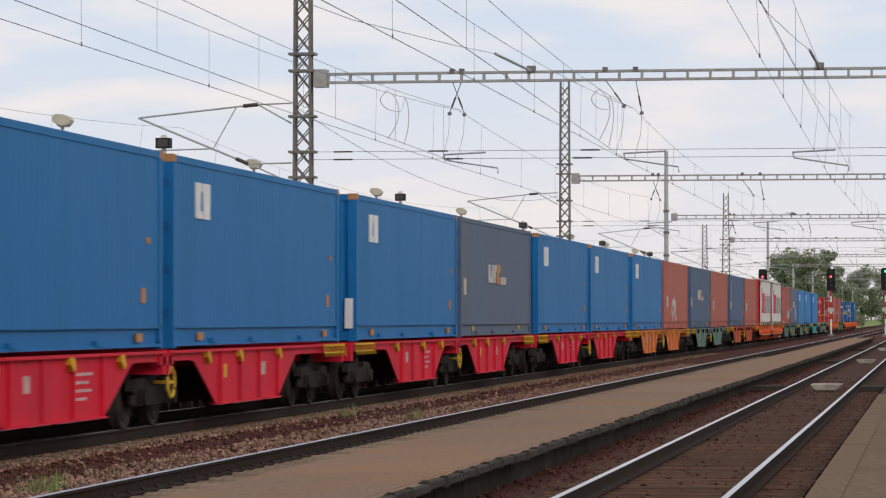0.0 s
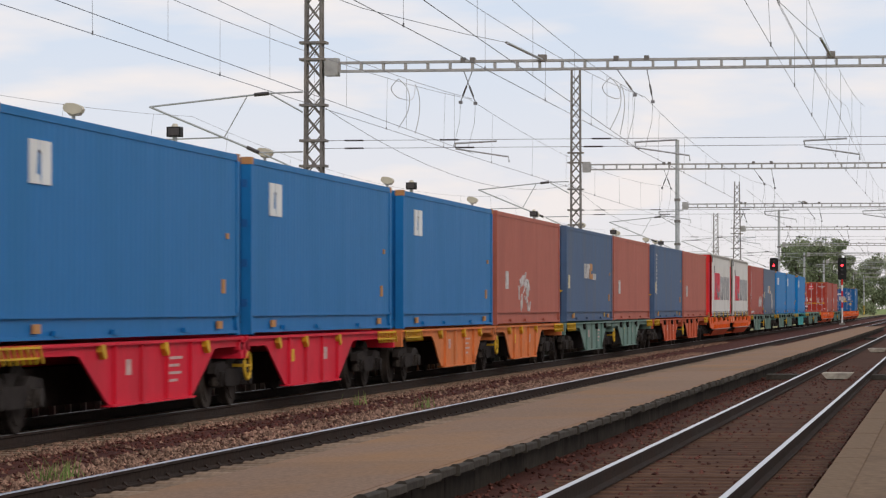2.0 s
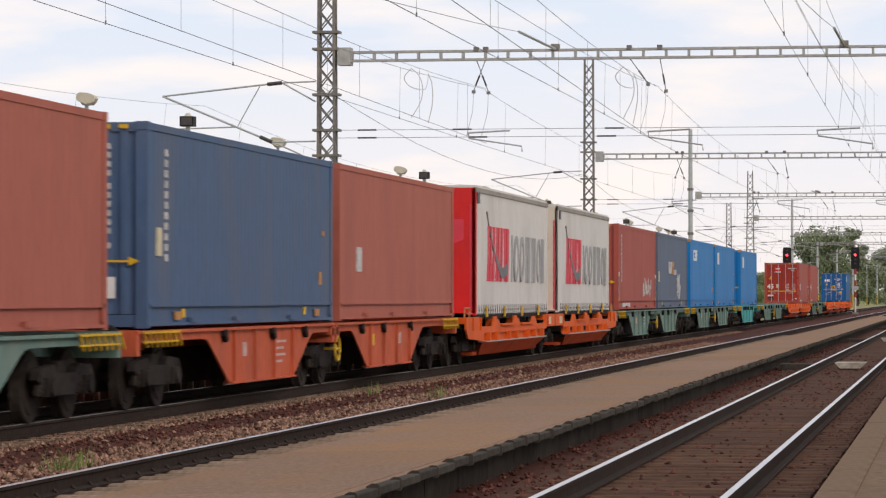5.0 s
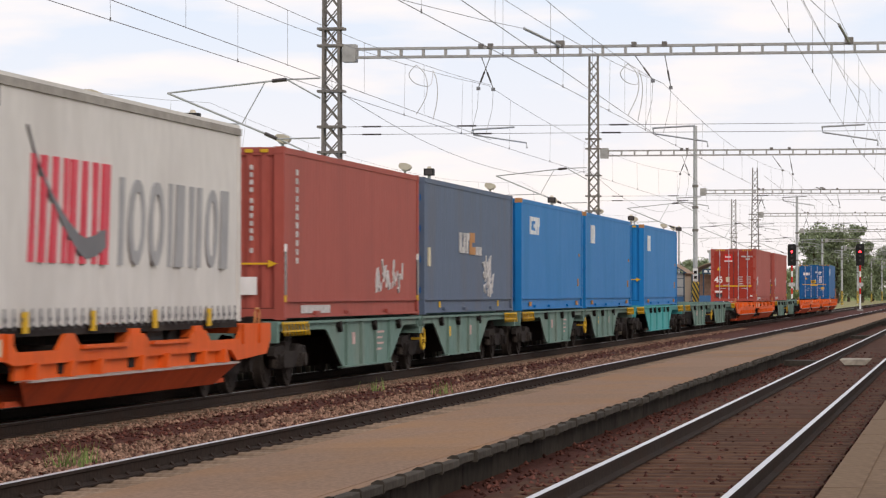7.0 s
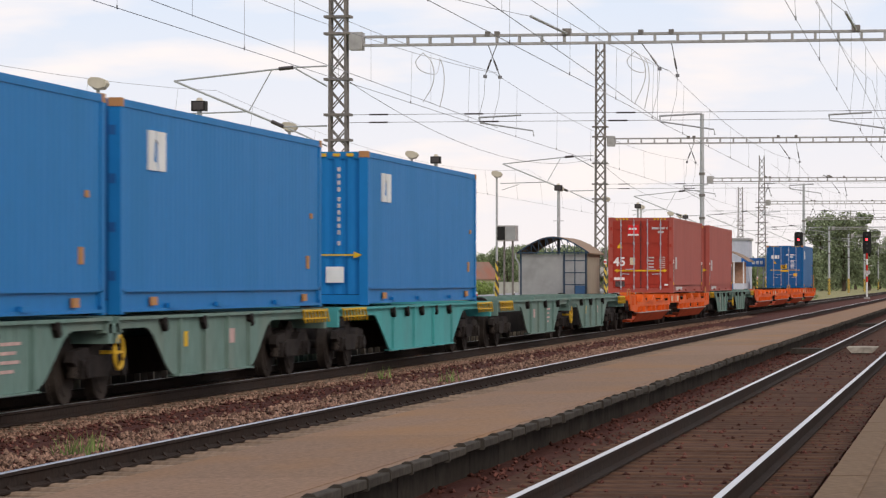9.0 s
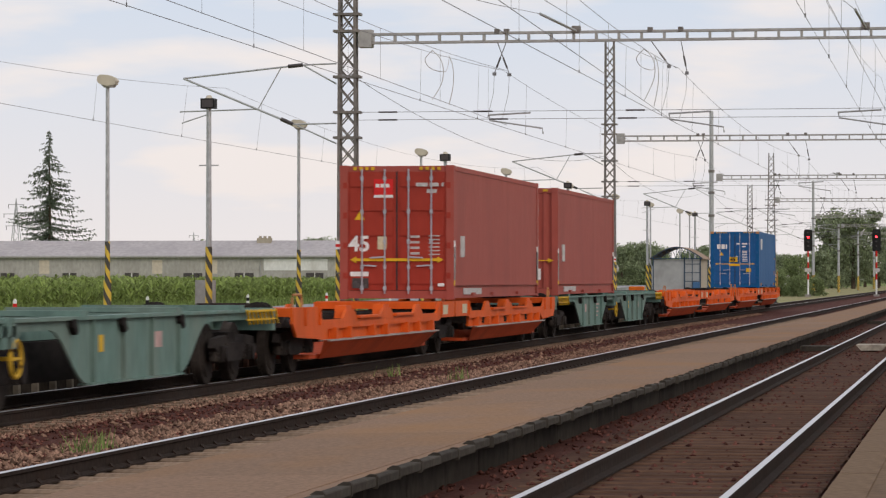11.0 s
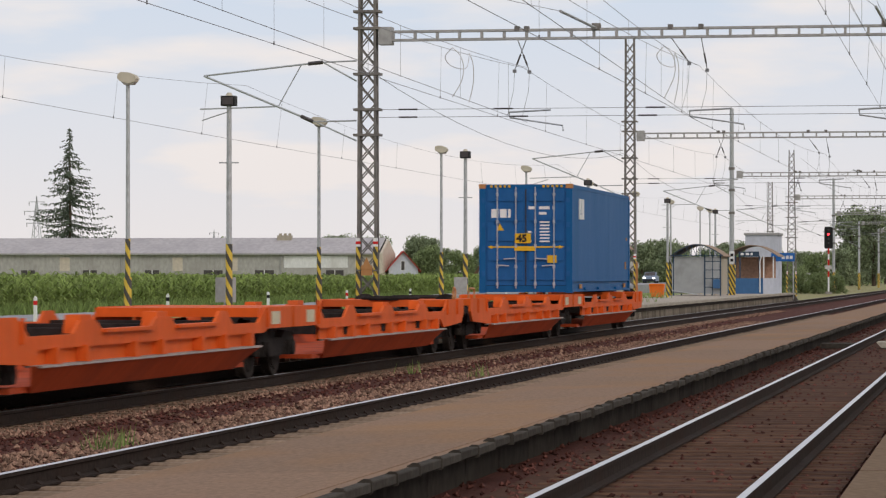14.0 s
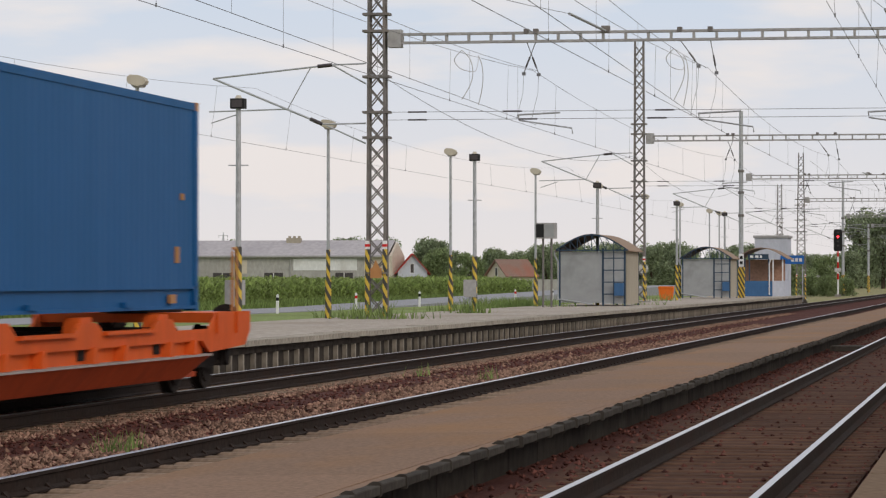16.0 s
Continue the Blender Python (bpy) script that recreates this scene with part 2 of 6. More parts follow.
def prism(bm, poly, a, b, axis="x"):
    """A flat outline pulled from a to b along an axis: poly is (y, z) for x, (x, z) for y, (x, y) for z."""
    put = {"x": lambda u, v, w: (w, u, v), "y": lambda u, v, w: (u, w, v), "z": lambda u, v, w: (u, v, w)}[axis]
    lo = [bm.verts.new(put(u, v, a)) for u, v in poly]
    hi = [bm.verts.new(put(u, v, b)) for u, v in poly]
    k = len(poly)
    faces = [bm.faces.new(lo), bm.faces.new(hi)]
    for i in range(k):
        faces.append(bm.faces.new((lo[i], lo[(i + 1) % k], hi[(i + 1) % k], hi[i])))
    bmesh.ops.recalc_face_normals(bm, faces=faces)


def bar(bm, p, q, w, h=None):
    """A square bar from p to q."""
    p, q = Vector(p), Vector(q)
    h = h or w
    d = (q - p).normalized()
    up = Vector((0, 0, 1)) if abs(d.z) < 0.95 else Vector((0, 1, 0))
    s = d.cross(up).normalized() * w / 2
    u = s.cross(d).normalized() * h / 2
    vs = [bm.verts.new(c) for c in (p - s - u, p + s - u, p + s + u, p - s + u, q - s - u, q + s - u, q + s + u, q - s + u)]
    for f in ((0, 3, 2, 1), (4, 5, 6, 7), (0, 1, 5, 4), (1, 2, 6, 5), (2, 3, 7, 6), (3, 0, 4, 7)):
        bm.faces.new([vs[i] for i in f])


def tube(bm, pts, r, sides=8, r_end=None):
    """A round rod along points, closed at its ends."""
    pts = [Vector(p) for p in pts]
    rings = []
    for i, p in enumerate(pts):
        d = (pts[min(i + 1, len(pts) - 1)] - pts[max(i - 1, 0)]).normalized()
        up = Vector((0, 0, 1)) if abs(d.z) < 0.9 else Vector((0, 1, 0))
        s = d.cross(up).normalized()
        u = s.cross(d).normalized()
        rr = r + ((r_end if r_end is not None else r) - r) * i / max(1, len(pts) - 1)
        rings.append([bm.verts.new(p + (s * cos(2 * pi * k / sides) + u * sin(2 * pi * k / sides)) * rr) for k in range(sides)])
    for a, b in zip(rings, rings[1:]):
        for k in range(sides):
            bm.faces.new((a[k], a[(k + 1) % sides], b[(k + 1) % sides], b[k]))
    bm.faces.new(rings[0][::-1])
    bm.faces.new(rings[-1])


def wheel_disc(bm, x0, x1, y, z, r, sides=24):
    tube(bm, [(x0, y, z), (x1, y, z)], r, sides)


def finish(name, bm, material, smooth=False):
    me = bpy.data.meshes.new(name)
    bmesh.ops.recalc_face_normals(bm, faces=bm.faces[:])
    if smooth:
        for f in bm.faces:
            f.smooth = True
    bm.to_mesh(me)
    bm.free()
    me.materials.append(material)
    return me


def part(name, bm, material, parent=None, label="", smooth=False):
    ob = new(name, finish(name, bm, material, smooth))
    if parent:
        ob.parent = parent
    return tagged(ob, label)


def B():
    return bmesh.new()


def raw(name, verts, faces, material):
    me = bpy.data.meshes.new(name)
    me.from_pydata(verts, [], faces)
    me.materials.append(material)
    me.update()
    return me


def boxed(name, dims, material, parent=None, label=""):
    bm = B()
    box(bm, *dims)
    return part(name, bm, material, parent, label)


# ---------------- ground, tracks, platforms ----------------
TRAIN_X, MID_RAIL_X, NEAR_X = -12.40, -7.99, -2.60
ground = boxed("ground", (-2500, 2500, -60, 4500, -1.0, -0.34), GRASS_GROUND)
tagged(ground, "flat green grassland round the railway", "ground", kind="structure")
bed = boxed("ballast_bed", (-14.6, -0.9, -20, 900, -0.9, -0.22), BALLAST)
tagged(bed, "rust-brown ballast bed under the tracks", "ballast", kind="structure")


def rail(x, y0, y1, top, name="rail"):
    bm = B()
    prism(bm, [(x - 0.075, -0.172), (x + 0.075, -0.172), (x + 0.075, -0.155), (x + 0.012, -0.135), (x + 0.012, -0.045), (x + 0.034, -0.035), (x + 0.034, -0.004), (x - 0.034, -0.004), (x - 0.034, -0.035), (x - 0.012, -0.045), (x - 0.012, -0.135), (x - 0.075, -0.155)], y0, y1, "y")
    return bm


def track(name, rails, y0, y1, top, label):
    e = tagged(new(name), label, "railway track", kind="structure")
    for x in rails:
        part("rail", rail(x, y0, y1, top), RAIL_SIDE, e)
        bm = B()
        prism(bm, [(x - 0.034, -0.006), (x + 0.034, -0.006), (x + 0.028, 0.0), (x - 0.028, 0.0)], y0, y1, "y")
        part("rail_head", bm, top, e, "worn shiny rail head")
    return e


train_track = track("track_1", (TRAIN_X - 0.753, TRAIN_X + 0.753), -20, 900, RAIL_TOP_DULL, "running track with rusty rails on brown ballast")
mid_track = track("track_2", (MID_RAIL_X, MID_RAIL_X + 1.506), -20, 900, RAIL_TOP, "track with worn rusty rails beside the low platform")
near_track = track("track_3", (NEAR_X - 0.753, NEAR_X + 0.753), -20, 900, RAIL_TOP, "track with two shiny rails on old sleepers")

DIRT = surface("brown_track_dirt", (0.074, 0.036, 0.023), 0.95, 0, 9, 0.4, 0.6, second=(0.040, 0.018, 0.013), patch=0.9)
tagged(boxed("track_dirt", (NEAR_X - 1.55, NEAR_X + 1.3, -20, 700, -0.5, -0.190), DIRT), "brown trodden dirt between the near rails", "dirt", kind="structure")

# platform between the tracks
bm = B()
prism(bm, [(-6.36, -0.3), (-4.72, -0.3), (-4.72, 0.075), (-4.43, 0.075), (-4.43, 0.148), (-6.36, 0.11)], -20, 256, "y")
island = part("platform_1", bm, PLATFORM)
# blocks coloured near black: the kerb overhang's shade is in the tone
WALL_BLOCK = surface("shaded_concrete_block", (0.036, 0.030, 0.024), 0.9, 0, 5, 0.4, 0.3, second=(0.020, 0.016, 0.013), patch=1.2, spread=0.2)
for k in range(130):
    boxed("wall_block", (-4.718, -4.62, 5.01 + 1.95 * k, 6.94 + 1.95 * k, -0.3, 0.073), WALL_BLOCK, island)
tagged(island, "narrow low platform of worn brown asphalt", "platform", kind="structure")
# the platform on which the camera stands
OWN_ASPHALT = surface("dark_platform_asphalt", (0.165, 0.110, 0.070), 0.9, 0, 14, 0.28, 0.35, (1, 0.6, 1), (0.125, 0.088, 0.062), 0.5)
own = boxed("platform_2", (-0.82, 3.2, -20, 520, -0.3, 0.18), OWN_ASPHALT)
tagged(own, "asphalt platform beside the near track", "platform", kind="structure")
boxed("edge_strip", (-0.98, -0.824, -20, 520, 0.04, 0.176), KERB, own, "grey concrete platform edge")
# platform behind the train
PLATFORM_PALE = surface("pale_platform_asphalt", (0.39, 0.34, 0.285), 0.9, 0, 6, 0.25, 0.2, (1, 0.5, 1), (0.30, 0.255, 0.205), 0.3)
far_platform = boxed("platform_3", (-20.4, -14.42, 15, 232, -0.3, 0.425), PLATFORM_PALE)
tagged(far_platform, "long grey-brown platform with a concrete edge", "platform", kind="structure")
bm = B()
prism(bm, [(232, 0.42), (232, -0.3), (240, -0.3)], -20.4, -14.3, "x")
part("end_ramp", bm, CONCRETE_DARK, far_platform, "dark concrete end ramp")
boxed("back_wall", (-14.418, -14.36, 15, 232, -0.3, 0.28), CONCRETE_DARK, far_platform, "recessed wall darkened for shade under the edge")

DRY_GRASS = surface("dry_grass", (0.27, 0.255, 0.125), 0.95, 0, 2, 0.35, 0.3, second=(0.20, 0.145, 0.095), patch=0.2)
tagged(boxed("yard_ground", (-30, -14.6, 236, 900, -0.5, -0.27), DRY_GRASS), "dry grassy ground beyond the platform", "ground", kind="structure")
# road behind
bm = B()
prism(bm, [(-60, -0.9), (-60, -0.30), (210, -0.30), (400, 0.72), (520, 0.72), (900, -0.2), (900, -0.9)], -47.5, -41.0, "x")
road = part("road", bm, ASPHALT)
tagged(road, "pale grey asphalt road beside the railway", "road", kind="structure")


# ---------------- containers ----------------
CL, CW, CH = 13.716, 1.25, 2.896
SHAPES = {}


def shaped(key, build, material):
    """A mesh built once per kind of part, copied for each paint."""
    k = (key, material.name)
    if k not in SHAPES:
        if key not in SHAPES:
            bm = B()
            build(bm)
            SHAPES[key] = finish(key, bm, material)
            SHAPES[k] = SHAPES[key]
        else:
            me = SHAPES[key].copy()
            me.materials.clear()
            me.materials.append(material)
            SHAPES[k] = me
    return SHAPES[k]


def piece(name, key, build, material, parent, label=""):
    ob = new(name, shaped(key, build, material))
    ob.parent = parent
    return tagged(ob, label)


def corrugated(u0, u1, pitch, depth):
    """Steps of a pressed sheet: places along it and their depth."""
    n = max(1, round((u1 - u0) / pitch))
    p = (u1 - u0) / n
    out = []
    for i in range(n):
        a = u0 + i * p
        out += [(a, 0), (a + 0.26 * p, 0), (a + 0.5 * p, -depth), (a + 0.76 * p, -depth)]
    return out + [(u1, 0)]


def side_sheet(bm, sign):
    row = corrugated(0.16, CL - 0.16, 0.275, 0.0032)
    lo = [bm.verts.new((sign * (CW - 0.018 + d), y, 0.33)) for y, d in row]
    hi = [bm.verts.new((sign * (CW - 0.018 + d), y, CH - 0.10)) for y, d in row]
    for i in range(len(row) - 1):
        bm.faces.new((lo[i], lo[i + 1], hi[i + 1], hi[i]))


def end_sheet(bm, y, sign):
    row = corrugated(-CW + 0.14, CW - 0.14, 0.25, 0.042)
    lo = [bm.verts.new((x, y + sign * (-0.03 + d), 0.20)) for x, d in row]
    hi = [bm.verts.new((x, y + sign * (-0.03 + d), CH - 0.12)) for x, d in row]
    for i in range(len(row) - 1):
        bm.faces.new((lo[i], lo[i + 1], hi[i + 1], hi[i]))


def bottom_rail(bm, sign):
    a, b = sorted((sign * (CW - 0.055), sign * (CW - 0.14)))
    box(bm, a, b, 0.16, CL - 0.16, 0.05, 0.335)
    a, b = sorted((sign * CW, sign * (CW - 0.05)))
    box(bm, a, b, 0.10, CL - 0.10, 0.30, 0.345)
    box(bm, a, b, 0.16, CL - 0.16, 0.03, 0.075)


def castings(bm, x, y, z):
    box(bm, x - 0.089, x + 0.089, y - 0.081, y + 0.081, z - 0.059, z + 0.059)


SPRAYED = {137.4: [(4.4, 6.6, 0.30, 1.15)], 247.4: [(8.6, 11.8, 0.45, 0.80)], 261.8: [(8.6, 10.0, 0.30, 1.05)]}


def container(name, label, paint_mat, s, doors=None, logo="a", marks=True, group="containers on the train", end_text=False, vert_side=False):
    """A 45-foot container with its near end at s along the train."""
    e = tagged(new(name), label, "shipping container", group)
    for sg in (1, -1):
        piece("side_panel", "side_sheet%d" % sg, lambda bm: side_sheet(bm, sg), paint_mat, e)
        piece("bottom_rail", "bottom_rail%d" % sg, lambda bm: bottom_rail(bm, sg), paint_mat, e)
        piece("top_rail", "top_rail%d" % sg, lambda bm: box(bm, *sorted((sg * (CW - 0.004), sg * (CW - 0.07))), 0.08, CL - 0.08, CH - 0.115, CH - 0.012), paint_mat, e)
        for yy in (0, CL):
            piece("corner_post", "post%d_%d" % (sg, yy), lambda bm: box(bm, *sorted((sg * CW, sg * (CW - 0.17))), *sorted((yy + (0.006 if yy == 0 else -0.006), yy + (0.2 if yy == 0 else -0.2))), 0.118, CH - 0.118), paint_mat, e)
            for zz in (0.059, CH - 0.059):
                cm = ORANGE_MARK if marks and zz > 1 and paint_mat in (C_BLUE, C_BLUE2, C_BLUE3) else paint_mat
                piece("corner_casting", "casting%d_%d_%d" % (sg, yy, zz * 10), lambda bm: castings(bm, sg * (CW - 0.085), yy + (0.077 if yy == 0 else -0.077), zz), cm, e)
    piece("roof_panel", "roof", lambda bm: box(bm, -CW + 0.06, CW - 0.06, 0.1, CL - 0.1, CH - 0.05, CH - 0.02), paint_mat, e)
    # floor made deep and dark to imitate the shadow beneath the container
    piece("floor", "floor", lambda bm: box(bm, -CW + 0.16, CW - 0.16, 0.3, CL - 0.3, 0.03, 0.2), UNDER, e, "dark underfloor filling the shaded gap")
    piece("end_panel", "endB", lambda bm: end_sheet(bm, CL, 1), paint_mat, e)
    for yy in (0.03, CL - 0.13):
        piece("header", "header%d" % (yy * 10), lambda bm: (box(bm, -CW + 0.17, CW - 0.17, yy, yy + 0.1, CH - 0.14, CH - 0.01)), paint_mat, e)
        piece("sill", "sill%d" % (yy * 10), lambda bm: (box(bm, -CW + 0.17, CW - 0.17, yy, yy + 0.1, 0.02, 0.19)), paint_mat, e)
    if not doors:
        piece("front_panel", "endA", lambda bm: end_sheet(bm, 0, -1), paint_mat, e)
    else:
        door_end(e, doors)
    if end_text:
        bm = B()
        prism(bm, [(0.30, 0.925), (0.98, 0.925), (0.98, 0.875), (1.14, 0.94), (0.98, 1.005), (0.98, 0.955), (0.30, 0.955)], -0.02, -0.012, "y")
        part("arrow_marking", bm, YELLOW, e, "yellow arrow marking")
        for i in range(11):
            z = 2.55 - i * 0.125 - (0.06 if i > 3 else 0) - (0.08 if i > 9 else 0)
            part("number_bar", box_mesh(0.67, 0.725, -0.02, -0.012, z - 0.04, z + 0.04), CHALK, e, "white number marking")
        part("placard", bars([(0.45, -0.02, -0.012, 0.34, 0.42, 0.72)], "y"), WHITE, e, "white and red placard")
        bm = B()
        for i in range(5):
            x = -0.2 + i * 0.26
            box(bm, x, x + 0.13, -0.004, 0.02, CH - 0.10, CH - 0.04)
        part("hazard_stripe", bm, YELLOW, e, "yellow height-warning stripes")
    if logo == "a":      # white emblem of two blocks, high near one end
        for half in (0, 1):
            part("emblem", emblem(1.50, 1.98, 0.98, 0.55, half), WHITE, e, "faded white emblem")
    elif logo == "grey":
        marks_on(e, "emblem", [(4.95, 1.36, 0.26, 0.46), (5.21, 1.36, 0.34, 0.14), (5.55, 1.36, 0.20, 0.46), (5.95, 1.36, 0.24, 0.46), (6.19, 1.66, 0.22, 0.16), (7.45, 1.33, 0.22, 0.20), (7.78, 1.33, 0.18, 0.20), (8.08, 1.33, 0.24, 0.20)], CHALK, "white block marking")
        marks_on(e, "emblem_accent", [(6.5, 1.34, 0.28, 0.50), (6.78, 1.62, 0.42, 0.22), (6.78, 1.34, 0.55, 0.17)], ORANGE_MARK, "orange block marking")
    elif logo == "three":
        marks_on(e, "emblem", [(1.75, 2.0, 0.16, 0.46), (1.91, 2.0, 0.34, 0.11), (1.91, 2.35, 0.34, 0.11), (2.45, 2.0, 0.42, 0.10), (2.55, 2.18, 0.32, 0.10), (2.45, 2.36, 0.42, 0.10), (2.87, 2.0, 0.14, 0.46), (3.15, 2.22, 0.14, 0.24), (3.47, 2.22, 0.14, 0.24), (3.29, 2.0, 0.18, 0.26)], WHITE, "white three-part emblem")
    elif logo == "brown":
        part("tag", side_bars([(1.0 if paint_mat == C_BROWN2 else 1.75, 0.92, 0.5, 0.46)]), CHALK, e, "pale worn placard")
    if paint_mat == C_BROWN2:
        for y in (0.02, CL - 0.22):
            part("corner_label", side_bars([(y, 0.42, 0.2, 0.72)], 0.004), INSULATOR, e, "dark grey corner label")
            part("label_head", side_bars([(y, 1.14, 0.2, 0.13)], 0.004), WHITE, e, "white label head")
            part("casting_mark", side_bars([(y, 0.30, 0.16, 0.11)], 0.005), YELLOW, e, "yellow corner mark")
        part("fork_mark", side_bars([(1.6, 0.10, 2.6, 0.14)], -0.045), CHALK, e, "pale scuffed stretch of the lower rail")
    if paint_mat in (C_NAVY, C_GREY):
        part("corner_label", side_bars([(0.55, 1.02, 0.28, 0.40)]), CREAMY, e, "cream worn corner label")
        for y in (2.2, 11.2):
            part("casting_mark", side_bars([(y, 0.14, 0.2, 0.13)], -0.04), YELLOW, e, "dull yellow mark")
    if marks and paint_mat in (C_BLUE, C_BLUE2, C_BLUE3, C_NAVY):
        part("orange_tab", side_bars([(12.75, 1.52, 0.16, 0.09)]), ORANGE_MARK, e, "orange reflective tab")
        part("orange_tab", side_bars([(12.45, 0.66, 0.20, 0.22)]), ORANGE_MARK, e, "orange reflective tab")
        for y in (1.7, 12.15):
            part("casting_mark", side_bars([(y, 0.11, 0.30, 0.12)]), ORANGE_MARK, e, "orange corner mark")
    for y0, y1, z0, z1 in SPRAYED.get(s, ()):
        r = random.Random(int(s))
        bm = B()
        for i in range(26):
            y, z = y0 + (y1 - y0) * (i % 9) / 9 + r.random() * 0.25, z0 + (z1 - z0) * r.random()
            h, k = 0.10 + 0.28 * r.random(), r.uniform(-0.25, 0.3)
            w = 0.06 + 0.12 * r.random()
            prism(bm, [(y, z), (y + w, z + 0.03), (y + w + k, z + h), (y + k * 0.8, z + h - 0.04)], CW - 0.03, CW + 0.004 + i * 0.0002)
        tagged(part("spray_mark", bm, CHALK, e, "worn white spray strokes"), kind="stuff")
    if s == 63.2:
        part("notice", bars([(1.02, -0.012, 0.004, 0.16, 0.25, 0.84)]), WHITE, e, "white notice sheet")
    if vert_side:
        for i in range(11):
            z = 2.5 - i * 0.15
            part("number_bar", box_mesh(CW - 0.02, CW - 0.005, 1.05, 1.22, z - 0.05, z + 0.05), CHALK, e, "worn white marking")
    for y in (2.6, 5.6, 9.8):
        part("lashing_lug", side_bars([(y, 0.07, 0.38, 0.07)], 0.03), paint_mat, e)
    return (e, s)


def marks_on(e, name, rows, material, label):
    for row in rows:
        part(name, side_bars([row]), material, e, label)


def side_bars(rows, deep=0.006):
    """Flat marks on the side that faces the tracks: (y, z, width, height) each."""
    bm = B()
    for y, z, w, h in rows:
        box(bm, CW - 0.03, CW + deep, y, y + w, z, z + h)
    return bm


def emblem(y, z, w, h, half):
    """A leaning open emblem."""
    bm = B()
    for poly in (([(y, z), (y + 0.5 * w, z), (y + 0.42 * w, z + 0.22 * h), (y + 0.30 * w, z + 0.22 * h), (y + 0.38 * w, z + h), (y, z + h)],
                 [(y + 0.58 * w, z), (y + w, z), (y + w, z + h), (y + 0.46 * w, z + h), (y + 0.44 * w, z + 0.78 * h), (y + 0.55 * w, z + 0.7 * h)])[half],):
        prism(bm, poly, CW - 0.03, CW + 0.006, "x")
    return bm


def bars(rows, axis="y"):
    """Flat marks on an end wall: (x, y0, y1, width, z0, z1) each."""
    bm = B()
    for x, y0, y1, w, z, z1 in rows:
        box(bm, x, x + w, y0, y1, z, z1)
    return bm


def arrowed(x0, x1, z, h):
    """A flat double-headed arrow across the doors."""
    bm = B()
    prism(bm, [(x0, z), (x0 + 0.13, z - h * 2.4), (x0 + 0.13, z - h), (x1 - 0.13, z - h), (x1 - 0.13, z - h * 2.4), (x1, z), (x1 - 0.13, z + h * 2.4), (x1 - 0.13, z + h), (x0 + 0.13, z + h), (x0 + 0.13, z + h * 2.4)], -0.006, 0.0105, "y")
    return bm


